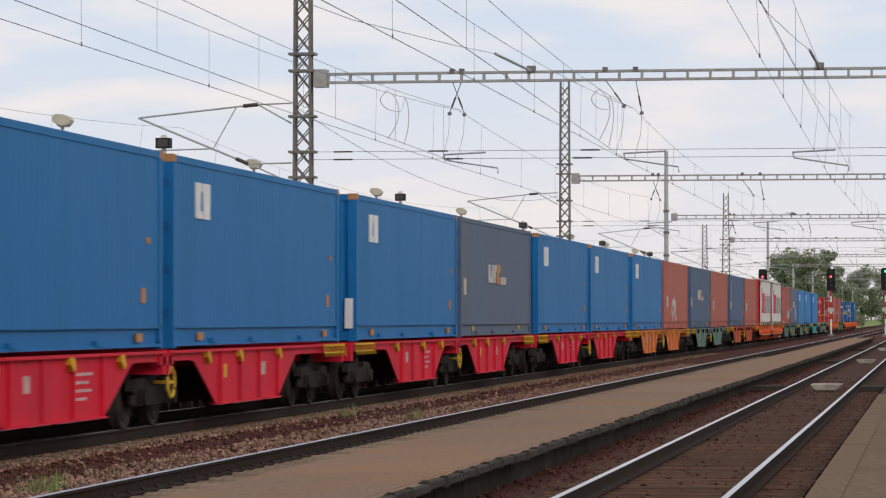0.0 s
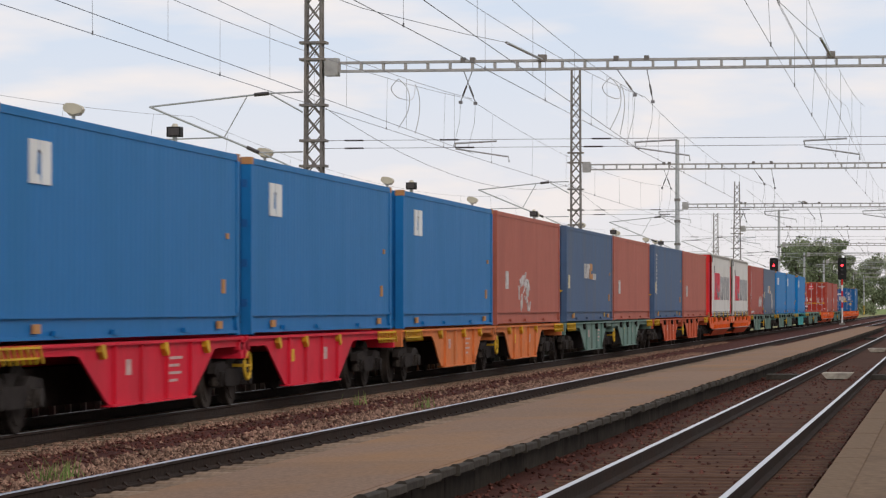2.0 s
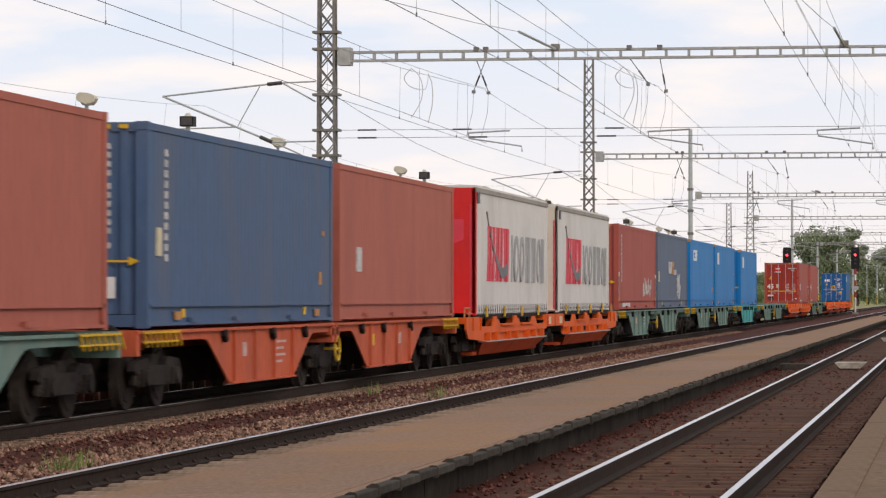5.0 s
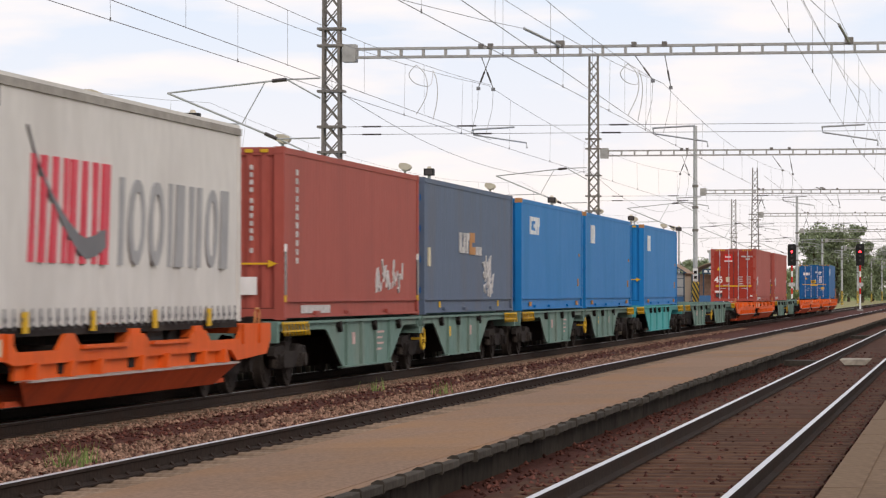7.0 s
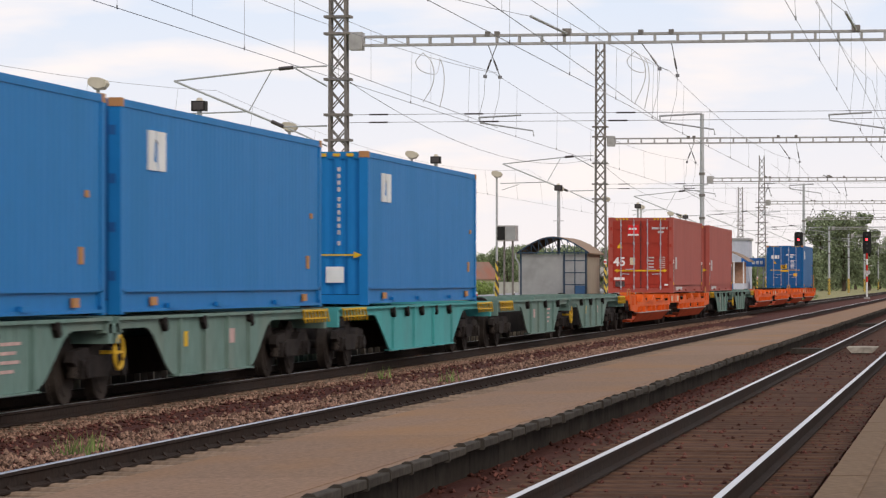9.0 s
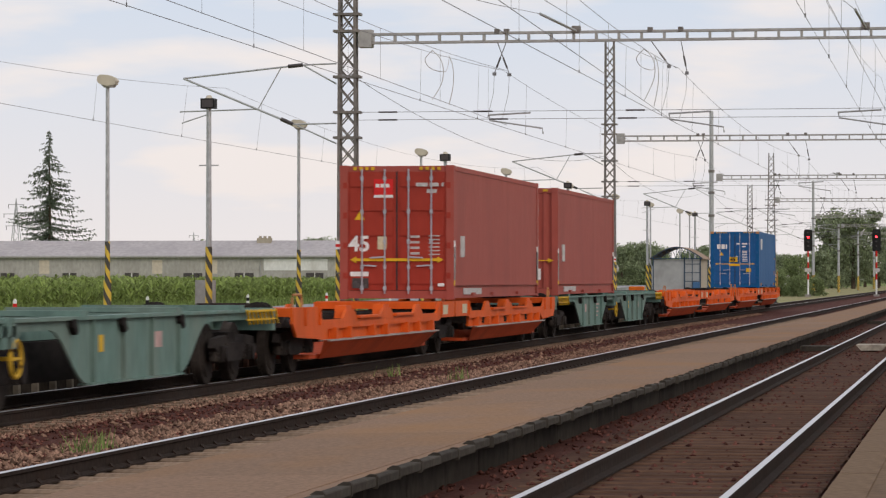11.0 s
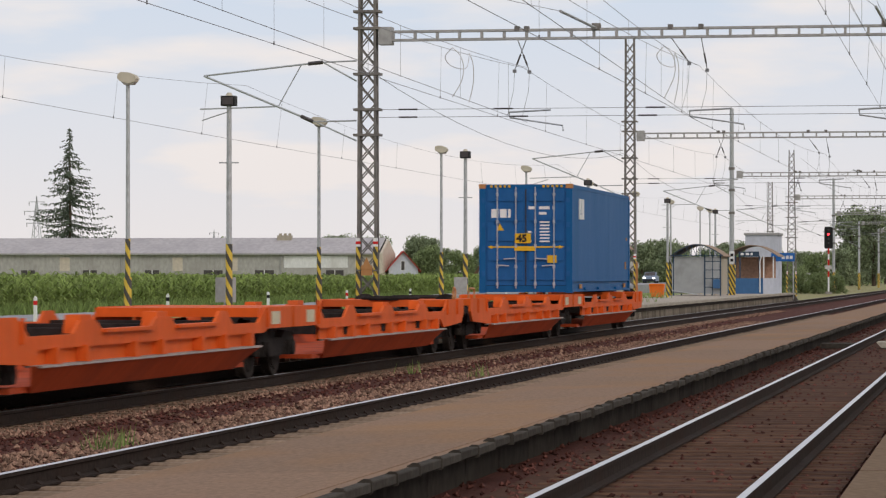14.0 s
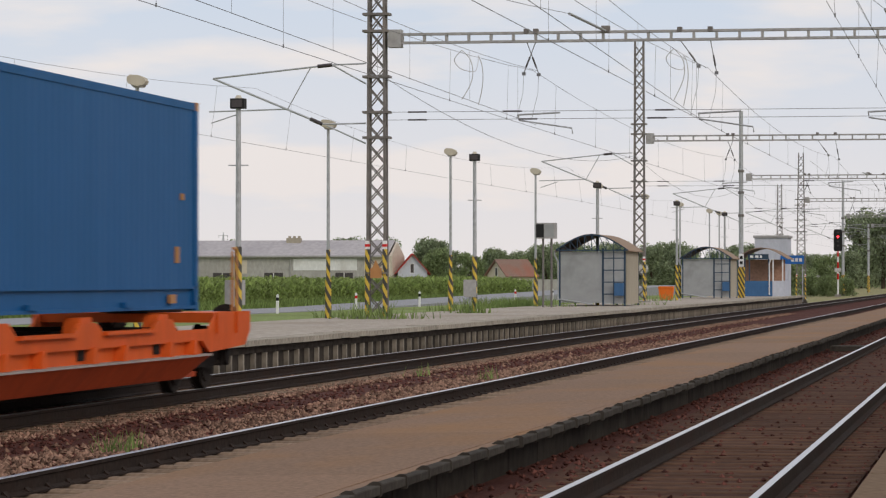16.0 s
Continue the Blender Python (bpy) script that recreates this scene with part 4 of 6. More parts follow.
def trailer(label, s, red_front):
    """A curtain-sided semi-trailer standing in a pocket."""
    e = tagged(new("semi_trailer"), label, "semi-trailer", "semi-trailers on the train")
    L, W, z0, z1 = 13.6, 1.275, 1.22, 4.22
    bm = B()
    n = 68
    rows = []
    for k in range(n + 1):
        y = 0.12 + (L - 0.24) * k / n
        bulge = 0.02 * sin(k * 0.9) + 0.012 * sin(k * 2.3)
        sag = 0.035 * abs(sin(k * pi / 2))
        rows.append([bm.verts.new((W + b * (1.0 if 0.1 < f < 0.95 else 0.2), y, z0 + (z1 - 0.12 - z0) * f - (sag if f == 0 else 0))) for f, b in ((0, 0.01 + bulge), (0.18, bulge), (0.5, bulge * 0.7 + 0.01), (0.85, bulge * 0.4), (1.0, 0.0))])
    for a, b in zip(rows, rows[1:]):
        for i in range(4):
            bm.faces.new((a[i], b[i], b[i + 1], a[i + 1]))
    part("curtain", bm, TARP, e, "dusty white side curtain", True)
    part("curtain", box_mesh(-W - 0.01, -W + 0.01, 0.12, L - 0.12, z0, z1 - 0.12), TARP, e)
    part("roof", box_mesh(-W, W, 0, L, z1 - 0.06, z1), TARP, e, "pale roof sheet")
    part("roof_rail", box_mesh(W - 0.05, W + 0.03, 0, L, z1 - 0.16, z1 - 0.055), CONCRETE, e, "grey roof rail")
    part("rear_doors", box_mesh(-W, W, L - 0.06, L, z0, z1 - 0.06), TARP, e)
    part("front_wall", box_mesh(-W, W, 0.0, 0.06, z0, z1 - 0.06), RED if red_front else CREAM_SHEET, e, "painted front bulkhead")
    part("front_stripe", box_mesh(W - 0.13, W - 0.085, -0.008, 0.0, z0 + 0.05, z1 - 0.45), TARP_RED, e, "thin red edge stripe")
    bm = B()
    prism(bm, [(0.55, 2.95), (0.78, 2.86), (1.0, 2.95), (1.0, 3.42), (0.55, 3.42)], -0.008, 0.0, "y")
    part("front_emblem", bm, TARP_RED, e, "red curved emblem")
    part("vent_grille", box_mesh(W - 0.02, W + 0.034, 0.16, 0.55, z1 - 0.42, z1 - 0.17), TARP_DARK, e, "sooty dark corner patch")
    for y in (0.0, L - 0.14):
        part("corner_pillar", box_mesh(W - 0.08, W + 0.015, y, y + 0.14, z0 - 0.05, z1 - 0.1), RED if red_front and y == 0 else TARP, e)
    part("side_raft", box_mesh(W - 0.12, W - 0.02, 0.1, L - 0.1, z0 - 0.14, z0 - 0.02), UNDER, e, "dark side rail")
    part("chassis", box_mesh(-0.5, 0.5, 0.4, L - 0.3, z0 - 0.45, z0 - 0.1), UNDER, e, "black chassis beams")
    bm = B()
    for k in range(34):
        y = 0.35 + k * 0.385
        box(bm, W + 0.034, W + 0.044, y, y + 0.035, z0 - 0.06, z0 + 0.20)
        box(bm, W + 0.036, W + 0.055, y - 0.01, y + 0.045, z0 + 0.04, z0 + 0.09)
    tagged(part("curtain_strap", bm, TARP_DARK, e, "dark buckled straps"), kind="stuff")
    for y in (1.5, 4.6, 7.9, 11.2):
        part("lift_plate", box_mesh(W + 0.03, W + 0.062, y, y + 0.18, z0 - 0.10, z0 + 0.16), YELLOW, e, "yellow lifting plate")
    for y in (9.0, 10.3, 11.6):
        for sg in (1, -1):
            bm = B()
            wheel_disc(bm, *sorted((sg * 0.72, sg * 1.06)), y, 0.82, 0.50, 24)
            part("wheel", bm, RUBBER, e, "black tyre")
    # printed blocks: leaning red strokes, then tall grey strokes
    x0, x1 = W - 0.01, W + 0.036

    def lean(bm, y, w, za, zb, k=0.10):
        prism(bm, [(y, za), (y + w, za), (y + w + k, zb), (y + k, zb)], x0, x1)
    for y, w in ((1.75, 0.30), (2.25, 0.28), (2.75, 0.30), (3.25, 0.24), (3.62, 0.30), (4.15, 0.28), (4.65, 0.30), (5.15, 0.42)):
        bm = B()
        lean(bm, y, w * 0.78, 1.98, 3.30, 0.16)
        part("red_print", bm, TARP_RED, e, "red printed stroke")
    bm = B()
    # a thin stroke that sweeps down from above the print and thickens into a smile
    way = [(1.75 + 3.6 * f, 3.62 - 1.62 * sin(f * pi * 0.5) ** 0.8 + (0.30 * max(0, f - 0.7) / 0.3), 0.02 + 0.24 * f * f * (1.25 - f) * 2.2) for f in [k / 14 for k in range(15)]]
    prism(bm, [(y, z + w) for y, z, w in way] + [(y, z - w * 0.6) for y, z, w in reversed(way)], x0, x1 + 0.006)
    part("swoosh_print", bm, SWOOSH, e, "dark grey sweeping stroke")
    y = 6.0
    for w, ring in ((0.30, False), (0.86, True), (0.86, True), (0.26, False), (0.55, False), (0.30, False), (0.26, False), (0.80, True), (0.55, False)):
        za, zb = 1.98, 3.16
        bm = B()
        if ring:
            n = 18
            rim = []
            for f in (1.0, 0.52):
                edge = []
                for k in range(n + 1):
                    ang = 2 * pi * k / n
                    zz = (za + zb) / 2 + sin(ang) * (zb - za) / 2 * (f if f == 1 else 0.72)
                    edge.append((y + w / 2 + cos(ang) * w / 2 * f + 0.12 * (zz - za), zz))
                rim.append(edge)
            prism(bm, rim[0] + rim[1][::-1], x0, x1)
        else:
            lean(bm, y, w * 0.8, za, zb, 0.14)
        y += w + 0.24
        part("grey_print", bm, TARP_GREY, e, "grey printed stroke")
    return (e, s)


# ---------------- the train ----------------
TRAIN = []      # (thing, place along the train at the start, height)


def loaded(pair, z=0.0):
    TRAIN.append((pair[0], pair[1], z))


RUST = "red container wagon, dusty, on sooty bogies"
for a, b, col, rounded, lab in (
        (32.3, 62.15, W_RED, False, RUST), (62.35, 92.1, W_RED, False, RUST), (92.3, 122.2, W_RED, False, RUST),
        (122.4, 152.0, W_ORANGE, True, "faded orange container wagon with rusty patches"),
        (152.2, 181.9, W_GREEN, False, "grey-green container wagon, dusty"),
        (182.1, 211.95, W_VERMILION, False, "faded vermilion container wagon"),
        (246.55, 276.4, W_GREEN, False, "grey-green container wagon, dusty"),
        (276.6, 306.25, W_GREEN, True, "grey-green container wagon with rounded arches")):
    loaded(container_wagon(lab, col, a, b, rounded))
loaded(short_wagon("bright teal four-axle container wagon", W_TEAL, 306.6, 326.4))
loaded(container_wagon("empty grey-green container wagon", W_GREEN, 326.7, 356.6, True, True))
loaded(container_wagon("grey-green container wagon, half empty", W_GREEN, 391.4, 421.3, False, True))
loaded(pocket_wagon("bright orange pocket wagon carrying two trailers", 212.2, 246.3))
loaded(pocket_wagon("bright orange pocket wagon carrying one container", 356.9, 391.2))
loaded(pocket_wagon("bright orange pocket wagon, empty", 421.6, 456.0))
loaded(pocket_wagon("bright orange pocket wagon at the train's end", 456.2, 490.9))

DECK = 1.16
for s, col, logo, lab in (
        (33.15, C_BLUE, "a", "blue corrugated 45-foot container with orange tabs"), (47.55, C_BLUE, "a", "blue corrugated 45-foot container with white emblem"),
        (63.2, C_BLUE, "a", "blue corrugated 45-foot container with white emblem"), (77.6, C_GREY, "grey", "slate-grey container with white and orange blocks"),
        (93.1, C_BLUE, "a", "blue corrugated 45-foot container with white emblem"), (107.7, C_BLUE, "a", "blue corrugated 45-foot container with white emblem"),
        (122.9, C_BLUE, "a", "blue corrugated 45-foot container with white emblem"), (137.4, C_BROWN, "brown", "oxide-brown container with worn white spray marks"),
        (152.9, C_NAVY, "grey", "dusty navy container with white and orange blocks"), (167.1, C_BROWN, "brown", "oxide-brown corrugated container, plain"),
        (183.0, C_NAVY, "", "dark navy container with a vertical marking"), (197.4, C_BROWN, "brown", "oxide-brown corrugated container, plain"),
        (247.4, C_BROWN2, "", "dark oxide-red container with yellow stripes"), (261.8, C_GREY, "grey", "slate-grey container with white spray marks"),
        (277.2, C_BLUE2, "three", "bright blue container with white three-part emblem"), (291.7, C_BLUE2, "a", "bright blue container with white emblem"),
        (309.9, C_BLUE2, "a", "bright blue container with a white number at its end"),
        (374.4, C_BROWN2, "brown", "dark red 45-foot container with closed doors"), (392.1, C_BROWN2, "brown", "dark red container with a yellow arrow"),
        (474.0, C_BLUE3, "a", "blue 45-foot container with closed doors")):
    doors = {374.4: "brown", 474.0: "blue", 47.55: "blue", 77.6: "blue", 107.7: "blue", 261.8: "blue", 291.7: "blue"}.get(s)
    text = s in (152.9, 183.0, 247.4, 309.9, 392.1)
    loaded(container("container", lab, col, s, doors, logo, True, "containers on the train", text, s in (183.0, 247.4)), DECK)
loaded(trailer("white curtain-sided semi-trailer with a red front", 214.3, True))
loaded(trailer("white curtain-sided semi-trailer with printed strokes", 230.3, False))

SPEED = 27.7


# ---------------- overhead line: masts, girders, wires ----------------
def striped(name, a, b, pitch=0.42, slope=0.9):
    """Slanting warning stripes."""
    m = bpy.data.materials.new(name)
    m.use_nodes = True
    n, l = m.node_tree.nodes, m.node_tree.links
    co, sp = n.new("ShaderNodeTexCoord"), n.new("ShaderNodeSeparateXYZ")
    l.new(co.outputs["Object"], sp.inputs[0])
    mul, add, div, fr, gt = [n.new("ShaderNodeMath") for _ in range(5)]
    mul.operation, add.operation, div.operation, fr.operation, gt.operation = "MULTIPLY", "ADD", "DIVIDE", "FRACT", "GREATER_THAN"
    mul.inputs[1].default_value, div.inputs[1].default_value, gt.inputs[1].default_value = slope * 2.2, pitch, 0.5
    l.new(sp.outputs["X"], mul.inputs[0])
    l.new(sp.outputs["Z"], add.inputs[0])
    l.new(mul.outputs[0], add.inputs[1])
    l.new(add.outputs[0], div.inputs[0])
    l.new(div.outputs[0], fr.inputs[0])
    l.new(fr.outputs[0], gt.inputs[0])
    nz, mx, dirt = n.new("ShaderNodeTexNoise"), n.new("ShaderNodeMixRGB"), n.new("ShaderNodeMixRGB")
    nz.inputs["Scale"].default_value = 9
    mx.inputs[1].default_value, mx.inputs[2].default_value = (*a, 1), (*b, 1)
    dirt.inputs[2].default_value = (0.22, 0.19, 0.14, 1)
    sc = n.new("ShaderNodeMath")
    sc.operation = "MULTIPLY"
    sc.inputs[1].default_value = 0.35
    l.new(gt.outputs[0], mx.inputs[0])
    l.new(nz.outputs[0], sc.inputs[0])
    l.new(sc.outputs[0], dirt.inputs[0])
    l.new(mx.outputs[0], dirt.inputs[1])
    b_ = n["Principled BSDF"]
    l.new(dirt.outputs[0], b_.inputs["Base Color"])
    b_.inputs["Roughness"].default_value = 0.6
    return m


STRIPES = striped("yellow_black_stripes", (0.70, 0.47, 0.03), (0.02, 0.02, 0.02))
STRIPES_PALE = striped("faded_white_black_stripes", (0.50, 0.46, 0.36), (0.03, 0.03, 0.03))


def lattice_mast(x, y, base, height, w0=0.54, w1=0.42, d0=0.38, stripes=True, leg=0.07, cell=0.56):
    e = tagged(new("lattice_mast"), "tall grey lattice steel mast carrying overhead wires", "catenary mast", "masts along the line")
    e.location = (x, y, base)
    n = int(height / cell)

    def at(sx, sy, z):
        f = z / height
        return (sx * (w0 + (w1 - w0) * f) / 2, sy * (d0 + (w1 * 0.8 - d0) * f) / 2, z)
    for sx in (-1, 1):
        for sy in (-1, 1):
            bm = B()
            bar(bm, at(sx, sy, 2.3 if stripes and sy < 0 else 0), at(sx, sy, height), leg)
            part("leg", bm, LATTICE, e)
            if stripes and sy < 0:
                bm = B()
                bar(bm, at(sx, sy, 0), at(sx, sy, 2.05), leg + 0.05)
                part("leg_stripes", bm, STRIPES, e, "yellow and black warning stripes")
                bm = B()
                bar(bm, at(sx, sy, 2.05), at(sx, sy, 2.3), leg + 0.05)
                part("leg_band", bm, WHITE, e, "white band with red edge")
                bm = B()
                bar(bm, at(sx, sy, 2.12), at(sx, sy, 2.2), leg + 0.06)
                part("leg_band", bm, RED, e, "red band")
    for i in range(n):
        z, z2 = i * cell + 0.1, (i + 1) * cell + 0.1
        for sy in (-1, 1):
            bm = B()
            bar(bm, at(-1, sy, z), at(1, sy, z2), 0.035)
            bar(bm, at(1, sy, z), at(-1, sy, z2), 0.035)
            part("cross_brace", bm, LATTICE, e)
        bm = B()
        s = 1 if i % 2 else -1
        bar(bm, at(-1, -s, z), at(-1, s, z2), 0.035)
        part("side_brace", bm, LATTICE, e)
        bm = B()
        bar(bm, at(1, -s, z), at(1, s, z2), 0.035)
        part("side_brace", bm, LATTICE, e)
    for z in (5.35, 6.1, 7.15, 8.5, 9.0):
        if z < height:
            part("clamp", box_mesh(-w0 / 2 - 0.14, w0 / 2 + 0.12, -d0 / 2 - 0.05, d0 / 2 + 0.05, z - 0.035, z + 0.035), LATTICE, e)
    part("foundation", box_mesh(-0.55, 0.55, -0.5, 0.5, -0.45, 0.06), CONCRETE, e, "concrete foundation block")
    return e


def tube_mast(x, y, base, height, r=0.16):
    e = tagged(new("tubular_mast"), "smooth grey tubular mast carrying overhead wires", "catenary mast", "masts along the line")
    e.location = (x, y, base)
    bm = B()
    tube(bm, [(0, 0, -0.4), (0, 0, height)], r * 1.1, 12, r * 0.85)
    part("pole", bm, STEEL, e)
    bm = B()
    tube(bm, [(0, 0, 0.05), (0, 0, 2.3)], r * 1.15, 12)
    part("stripes", bm, STRIPES, e, "yellow and black warning stripes")
    for z in (5.6, 7.2, 8.7):
        bm = B()
        tube(bm, [(0, 0, z - 0.09), (0, 0, z + 0.09)], r * 1.35, 12)
        part("clamp", bm, LATTICE, e)
    return e


def cantilever(x, y, base, reach=4.45):
    """A tube bracket that leans out over the far track."""
    e = tagged(new("cantilever"), "grey tube cantilever with brown insulators", "cantilever bracket", "brackets on the masts")
    e.location = (x, y, base)
    tip = Vector((-reach, 0, 6.95))
    for nm, a, b, r, m in (
            ("top_tube", tip, (-1.55, 0, 7.28), 0.035, STEEL), ("insulator", (-1.55, 0, 7.28), (-1.15, 0, 7.32), 0.075, INSULATOR), ("top_bracket", (-1.15, 0, 7.32), (-0.35, 0, 7.35), 0.03, STEEL),
            ("brace", (-1.15, 0, 7.32), (-0.35, 0, 6.75), 0.03, STEEL), ("main_tube", tip, (-1.75, 0, 5.72), 0.04, STEEL), ("insulator", (-1.75, 0, 5.72), (-1.42, 0, 5.56), 0.075, INSULATOR),
            ("low_bracket", (-1.42, 0, 5.56), (-0.35, 0, 5.58), 0.03, STEEL), ("brace", (-1.30, 0, 5.52), (-0.35, 0, 4.98), 0.03, STEEL),
            ("strut", (-1.75, 0, 7.24), (-2.38, 0, 6.02), 0.022, STEEL), ("registration_arm", (-2.38, 0, 6.02), (-4.55, 0, 5.96), 0.028, STEEL), ("steady_arm", (-3.7, 0, 5.9), (-4.5, 0, 5.62), 0.022, STEEL)):
        bm = B()
        a, b = Vector(a), Vector(b)
        for p in (a, b):
            if p.x < -0.5:
                p.x = p.x * 1.1 - 0.1
        tube(bm, [a, b], r * 0.78, 8)
        part(nm, bm, m, e)
    return e


GIRDER_Z = 8.70


def girder(x, y, reach):
    """A ladder girder from the mast across the tracks, with its far post beyond the near platform's edge."""
    e = tagged(new("portal_girder"), "grey ladder girder spanning the tracks", "portal girder", "girders over the tracks")
    e.location = (x, y, GIRDER_Z)
    for z in (-0.125, 0.125):
        part("chord", box_mesh(0.2, reach, -0.1, 0.1, z - 0.036, z + 0.036), GIRDER, e)
    k = 0.35
    first = None
    while k < reach:
        if first is None:
            first = finish("post", box_mesh(-0.035, 0.035, -0.09, 0.09, -0.08, 0.08), GIRDER)
        ob = new("post", first)
        ob.parent = e
        ob.location = (k, 0, 0)
        k += 0.664
    part("end_bracket", box_mesh(-0.05, 0.34, -0.22, 0.22, -0.26, 0.26), GIRDER, e)
    bm = B()
    tube(bm, [(reach, 0, -GIRDER_Z - 0.3), (reach, 0, 0.5)], 0.17, 12)
    part("support_post", bm, STEEL, e)
    return e


CROSSED = ((0.14, -0.22, -1.05), (-0.14, 0.22, -1.08))
LEANING = ((-0.33, 0.22, -0.88), (0.56, 0.74, -1.08))


def hanger(x, y, legs):
    """Two insulated hangers from a girder down to the messenger wires: (clamp, foot, foot's height) each."""
    e = tagged(new("line_hanger"), "pair of insulated hangers below a girder", "wire hanger", "hangers under the girders")
    e.location = (x, y, GIRDER_Z)
    for a, b, low in legs:
        def at(f):
            return (a + (b - a) * f, 0, -0.12 + (low + 0.12) * f)
        part("clamp", box_mesh(a - 0.07, a + 0.07, -0.12, 0.12, 0.10, 0.24), LATTICE, e)
        for nm, f, g, r, m in (("rod", 0.0, 0.50, 0.014, WIRE), ("insulator", 0.50, 0.82, 0.027, INSULATOR), ("rod", 0.82, 1.0, 0.014, WIRE)):
            bm = B()
            tube(bm, [at(f), at(g)], r, 7)
            part(nm, bm, m, e, "brown insulator" if nm == "insulator" else "")
        bm = B()
        box(bm, b - 0.05, b + 0.05, -0.06, 0.06, low - 0.07, low + 0.02)
        part("wire_clamp", bm, WIRE, e)
        bm = B()
        tube(bm, [(b, 0, low), (b - 0.03, 0, low - 0.6), (b - 0.22, 0, low - 1.35)], 0.006, 5)
        part("drop_wire", bm, WIRE, e)
    return e


def steady(x, y):
    e = tagged(new("steady_bracket"), "light steady arm holding a contact wire", "steady arm", "steady arms over the tracks")
    e.location = (x, y, 0)
    bm = B()
    tube(bm, [(-0.7, 0, 6.42), (0.55, 0, 6.48)], 0.03, 6)
    part("arm", bm, STEEL, e)
    bm = B()
    tube(bm, [(-0.68, 0, 6.42), (-0.66, 0, 6.26), (0.9, 0, 6.02), (0.92, 0, 5.86)], 0.026, 6)
    part("drop_arm", bm, STEEL, e)
    return e


MASTS = [95.2, 165.0, 229.0, 296.0, 372.0, 440.0, 512.0, 590.0, 680.0, 770.0, 850.0]
MAST_X = -18.4
for i, y in enumerate(MASTS):
    base = 0.43 if y < 235 else -0.25
    if i in (0, 1, 3):
        lattice_mast(MAST_X, y, base, 13.2, 0.54 if i != 3 else 0.85)
    else:
        tube_mast(MAST_X, y, base, 12.9 if i < 5 else 9.2)
    if i < 6:
        cantilever(MAST_X + (0.0 if i in (0, 1, 3) else 0.2), y, 0.63)
    girder(MAST_X + 0.4, y, 22.5)
    hanger(-13.8, y, CROSSED)
    hanger(-9.1, y, LEANING)
    for x in (-13.6, -8.3, -3.4):
        steady(x + 0.1, y)
lattice_mast(-26.5, 386, -0.3, 13.0, 0.7, 0.5, 0.6, False)

SUPPORTS = [-40.0, 28.0] + MASTS


def soft_line(pts, k=6):
    """Points of a smooth line through the given ones."""
    p = [Vector(q) for q in pts]
    out = []
    for i in range(len(p) - 1):
        a, b, c, d = p[max(i - 1, 0)], p[i], p[i + 1], p[min(i + 2, len(p) - 1)]
        for j in range(k):
            t = j / k
            out.append(0.5 * (2 * b + (c - a) * t + (2 * a - 5 * b + 4 * c - d) * t * t + (3 * b - a - 3 * c + d) * t ** 3))
    return out + [p[-1]]


def catenary(name, x, zc, zs, zm, label, dx=0.0, thick=1.0, zig=0.2):
    """A contact wire, a sagging messenger and their droppers."""
    e = tagged(new(name), label, "overhead wire", "overhead wires")
    bm = B()
    tube(bm, [(x + (zig if i % 2 else -zig), y, zc) for i, y in enumerate(SUPPORTS)], 0.0072 * thick, 5)
    part("contact_wire", bm, WIRE, e)
    bm = B()
    pts = []
    for i, (a, b) in enumerate(zip(SUPPORTS, SUPPORTS[1:])):
        for k in range(12):
            f = k / 12
            pts.append((x + dx, a + (b - a) * f, zm + (zs - zm) * (2 * f - 1) ** 2))
        if b < 500:
            for k in range(7):
                f = (k + 0.5) / 7
                y, z = a + (b - a) * f, zm + (zs - zm) * (2 * f - 1) ** 2
                xc = x + ((zig if i % 2 else -zig) * (1 - f) + (-zig if i % 2 else zig) * f)
                d = B()
                tube(d, [(xc, y, zc), (x + dx, y, z)], 0.0035, 4)
                tube(d, [(xc, y, zc - 0.02), (xc, y, zc + 0.05)], 0.014, 5)
                part("dropper", d, WIRE, e)
    tube(bm, pts + [(x + dx, SUPPORTS[-1], zs)], 0.0062 * thick, 5)
    part("messenger_wire", bm, WIRE, e)
    return e


catenary("catenary_wire", -13.75, 6.07, 7.72, 7.15, "dark overhead contact and messenger wire over the train", 0.0, 1.0, 0.05)
catenary("catenary_wire", -8.6, 6.13, 7.74, 7.2, "dark overhead contact and messenger wire", 0.0, 1.0, 0.05)
catenary("catenary_wire", -2.75, 5.75, 7.4, 6.7, "dark overhead contact and messenger wire over the near track", 0.0, 0.6)
catenary("catenary_wire", -22.1, 5.64, 7.28, 6.5, "thin overhead wires behind the platform", 0.0, 0.8)


def overlap(x0, x1, zc, zs, zm, thick=1.0):
    """A second wire that runs beside the first one in the span before the first girder."""
    e = tagged(new("overlap_wire"), "second dark contact wire with droppers in an overlap span", "overhead wire", "overhead wires")
    a, b = SUPPORTS[1], SUPPORTS[2]

    def at(f, z):
        return (x0 + (x1 - x0) * f, a + (b - a) * f, z)
    bm = B()
    tube(bm, [at(0, zc), at(1, zc)], 0.0072 * thick, 5)
    part("contact_wire", bm, WIRE, e)
    bm = B()
    tube(bm, [at(k / 12, zm + (zs - zm) * (k / 6 - 1) ** 2) for k in range(13)], 0.0062 * thick, 5)
    part("messenger_wire", bm, WIRE, e)
    for k in range(7):
        f = (k + 0.85) / 7.3
        bm = B()
        tube(bm, [at(f, zc - 0.02), at(f, zm + (zs - zm) * (2 * f - 1) ** 2)], 0.0035, 4)
        part("dropper", bm, WIRE, e)
    return e


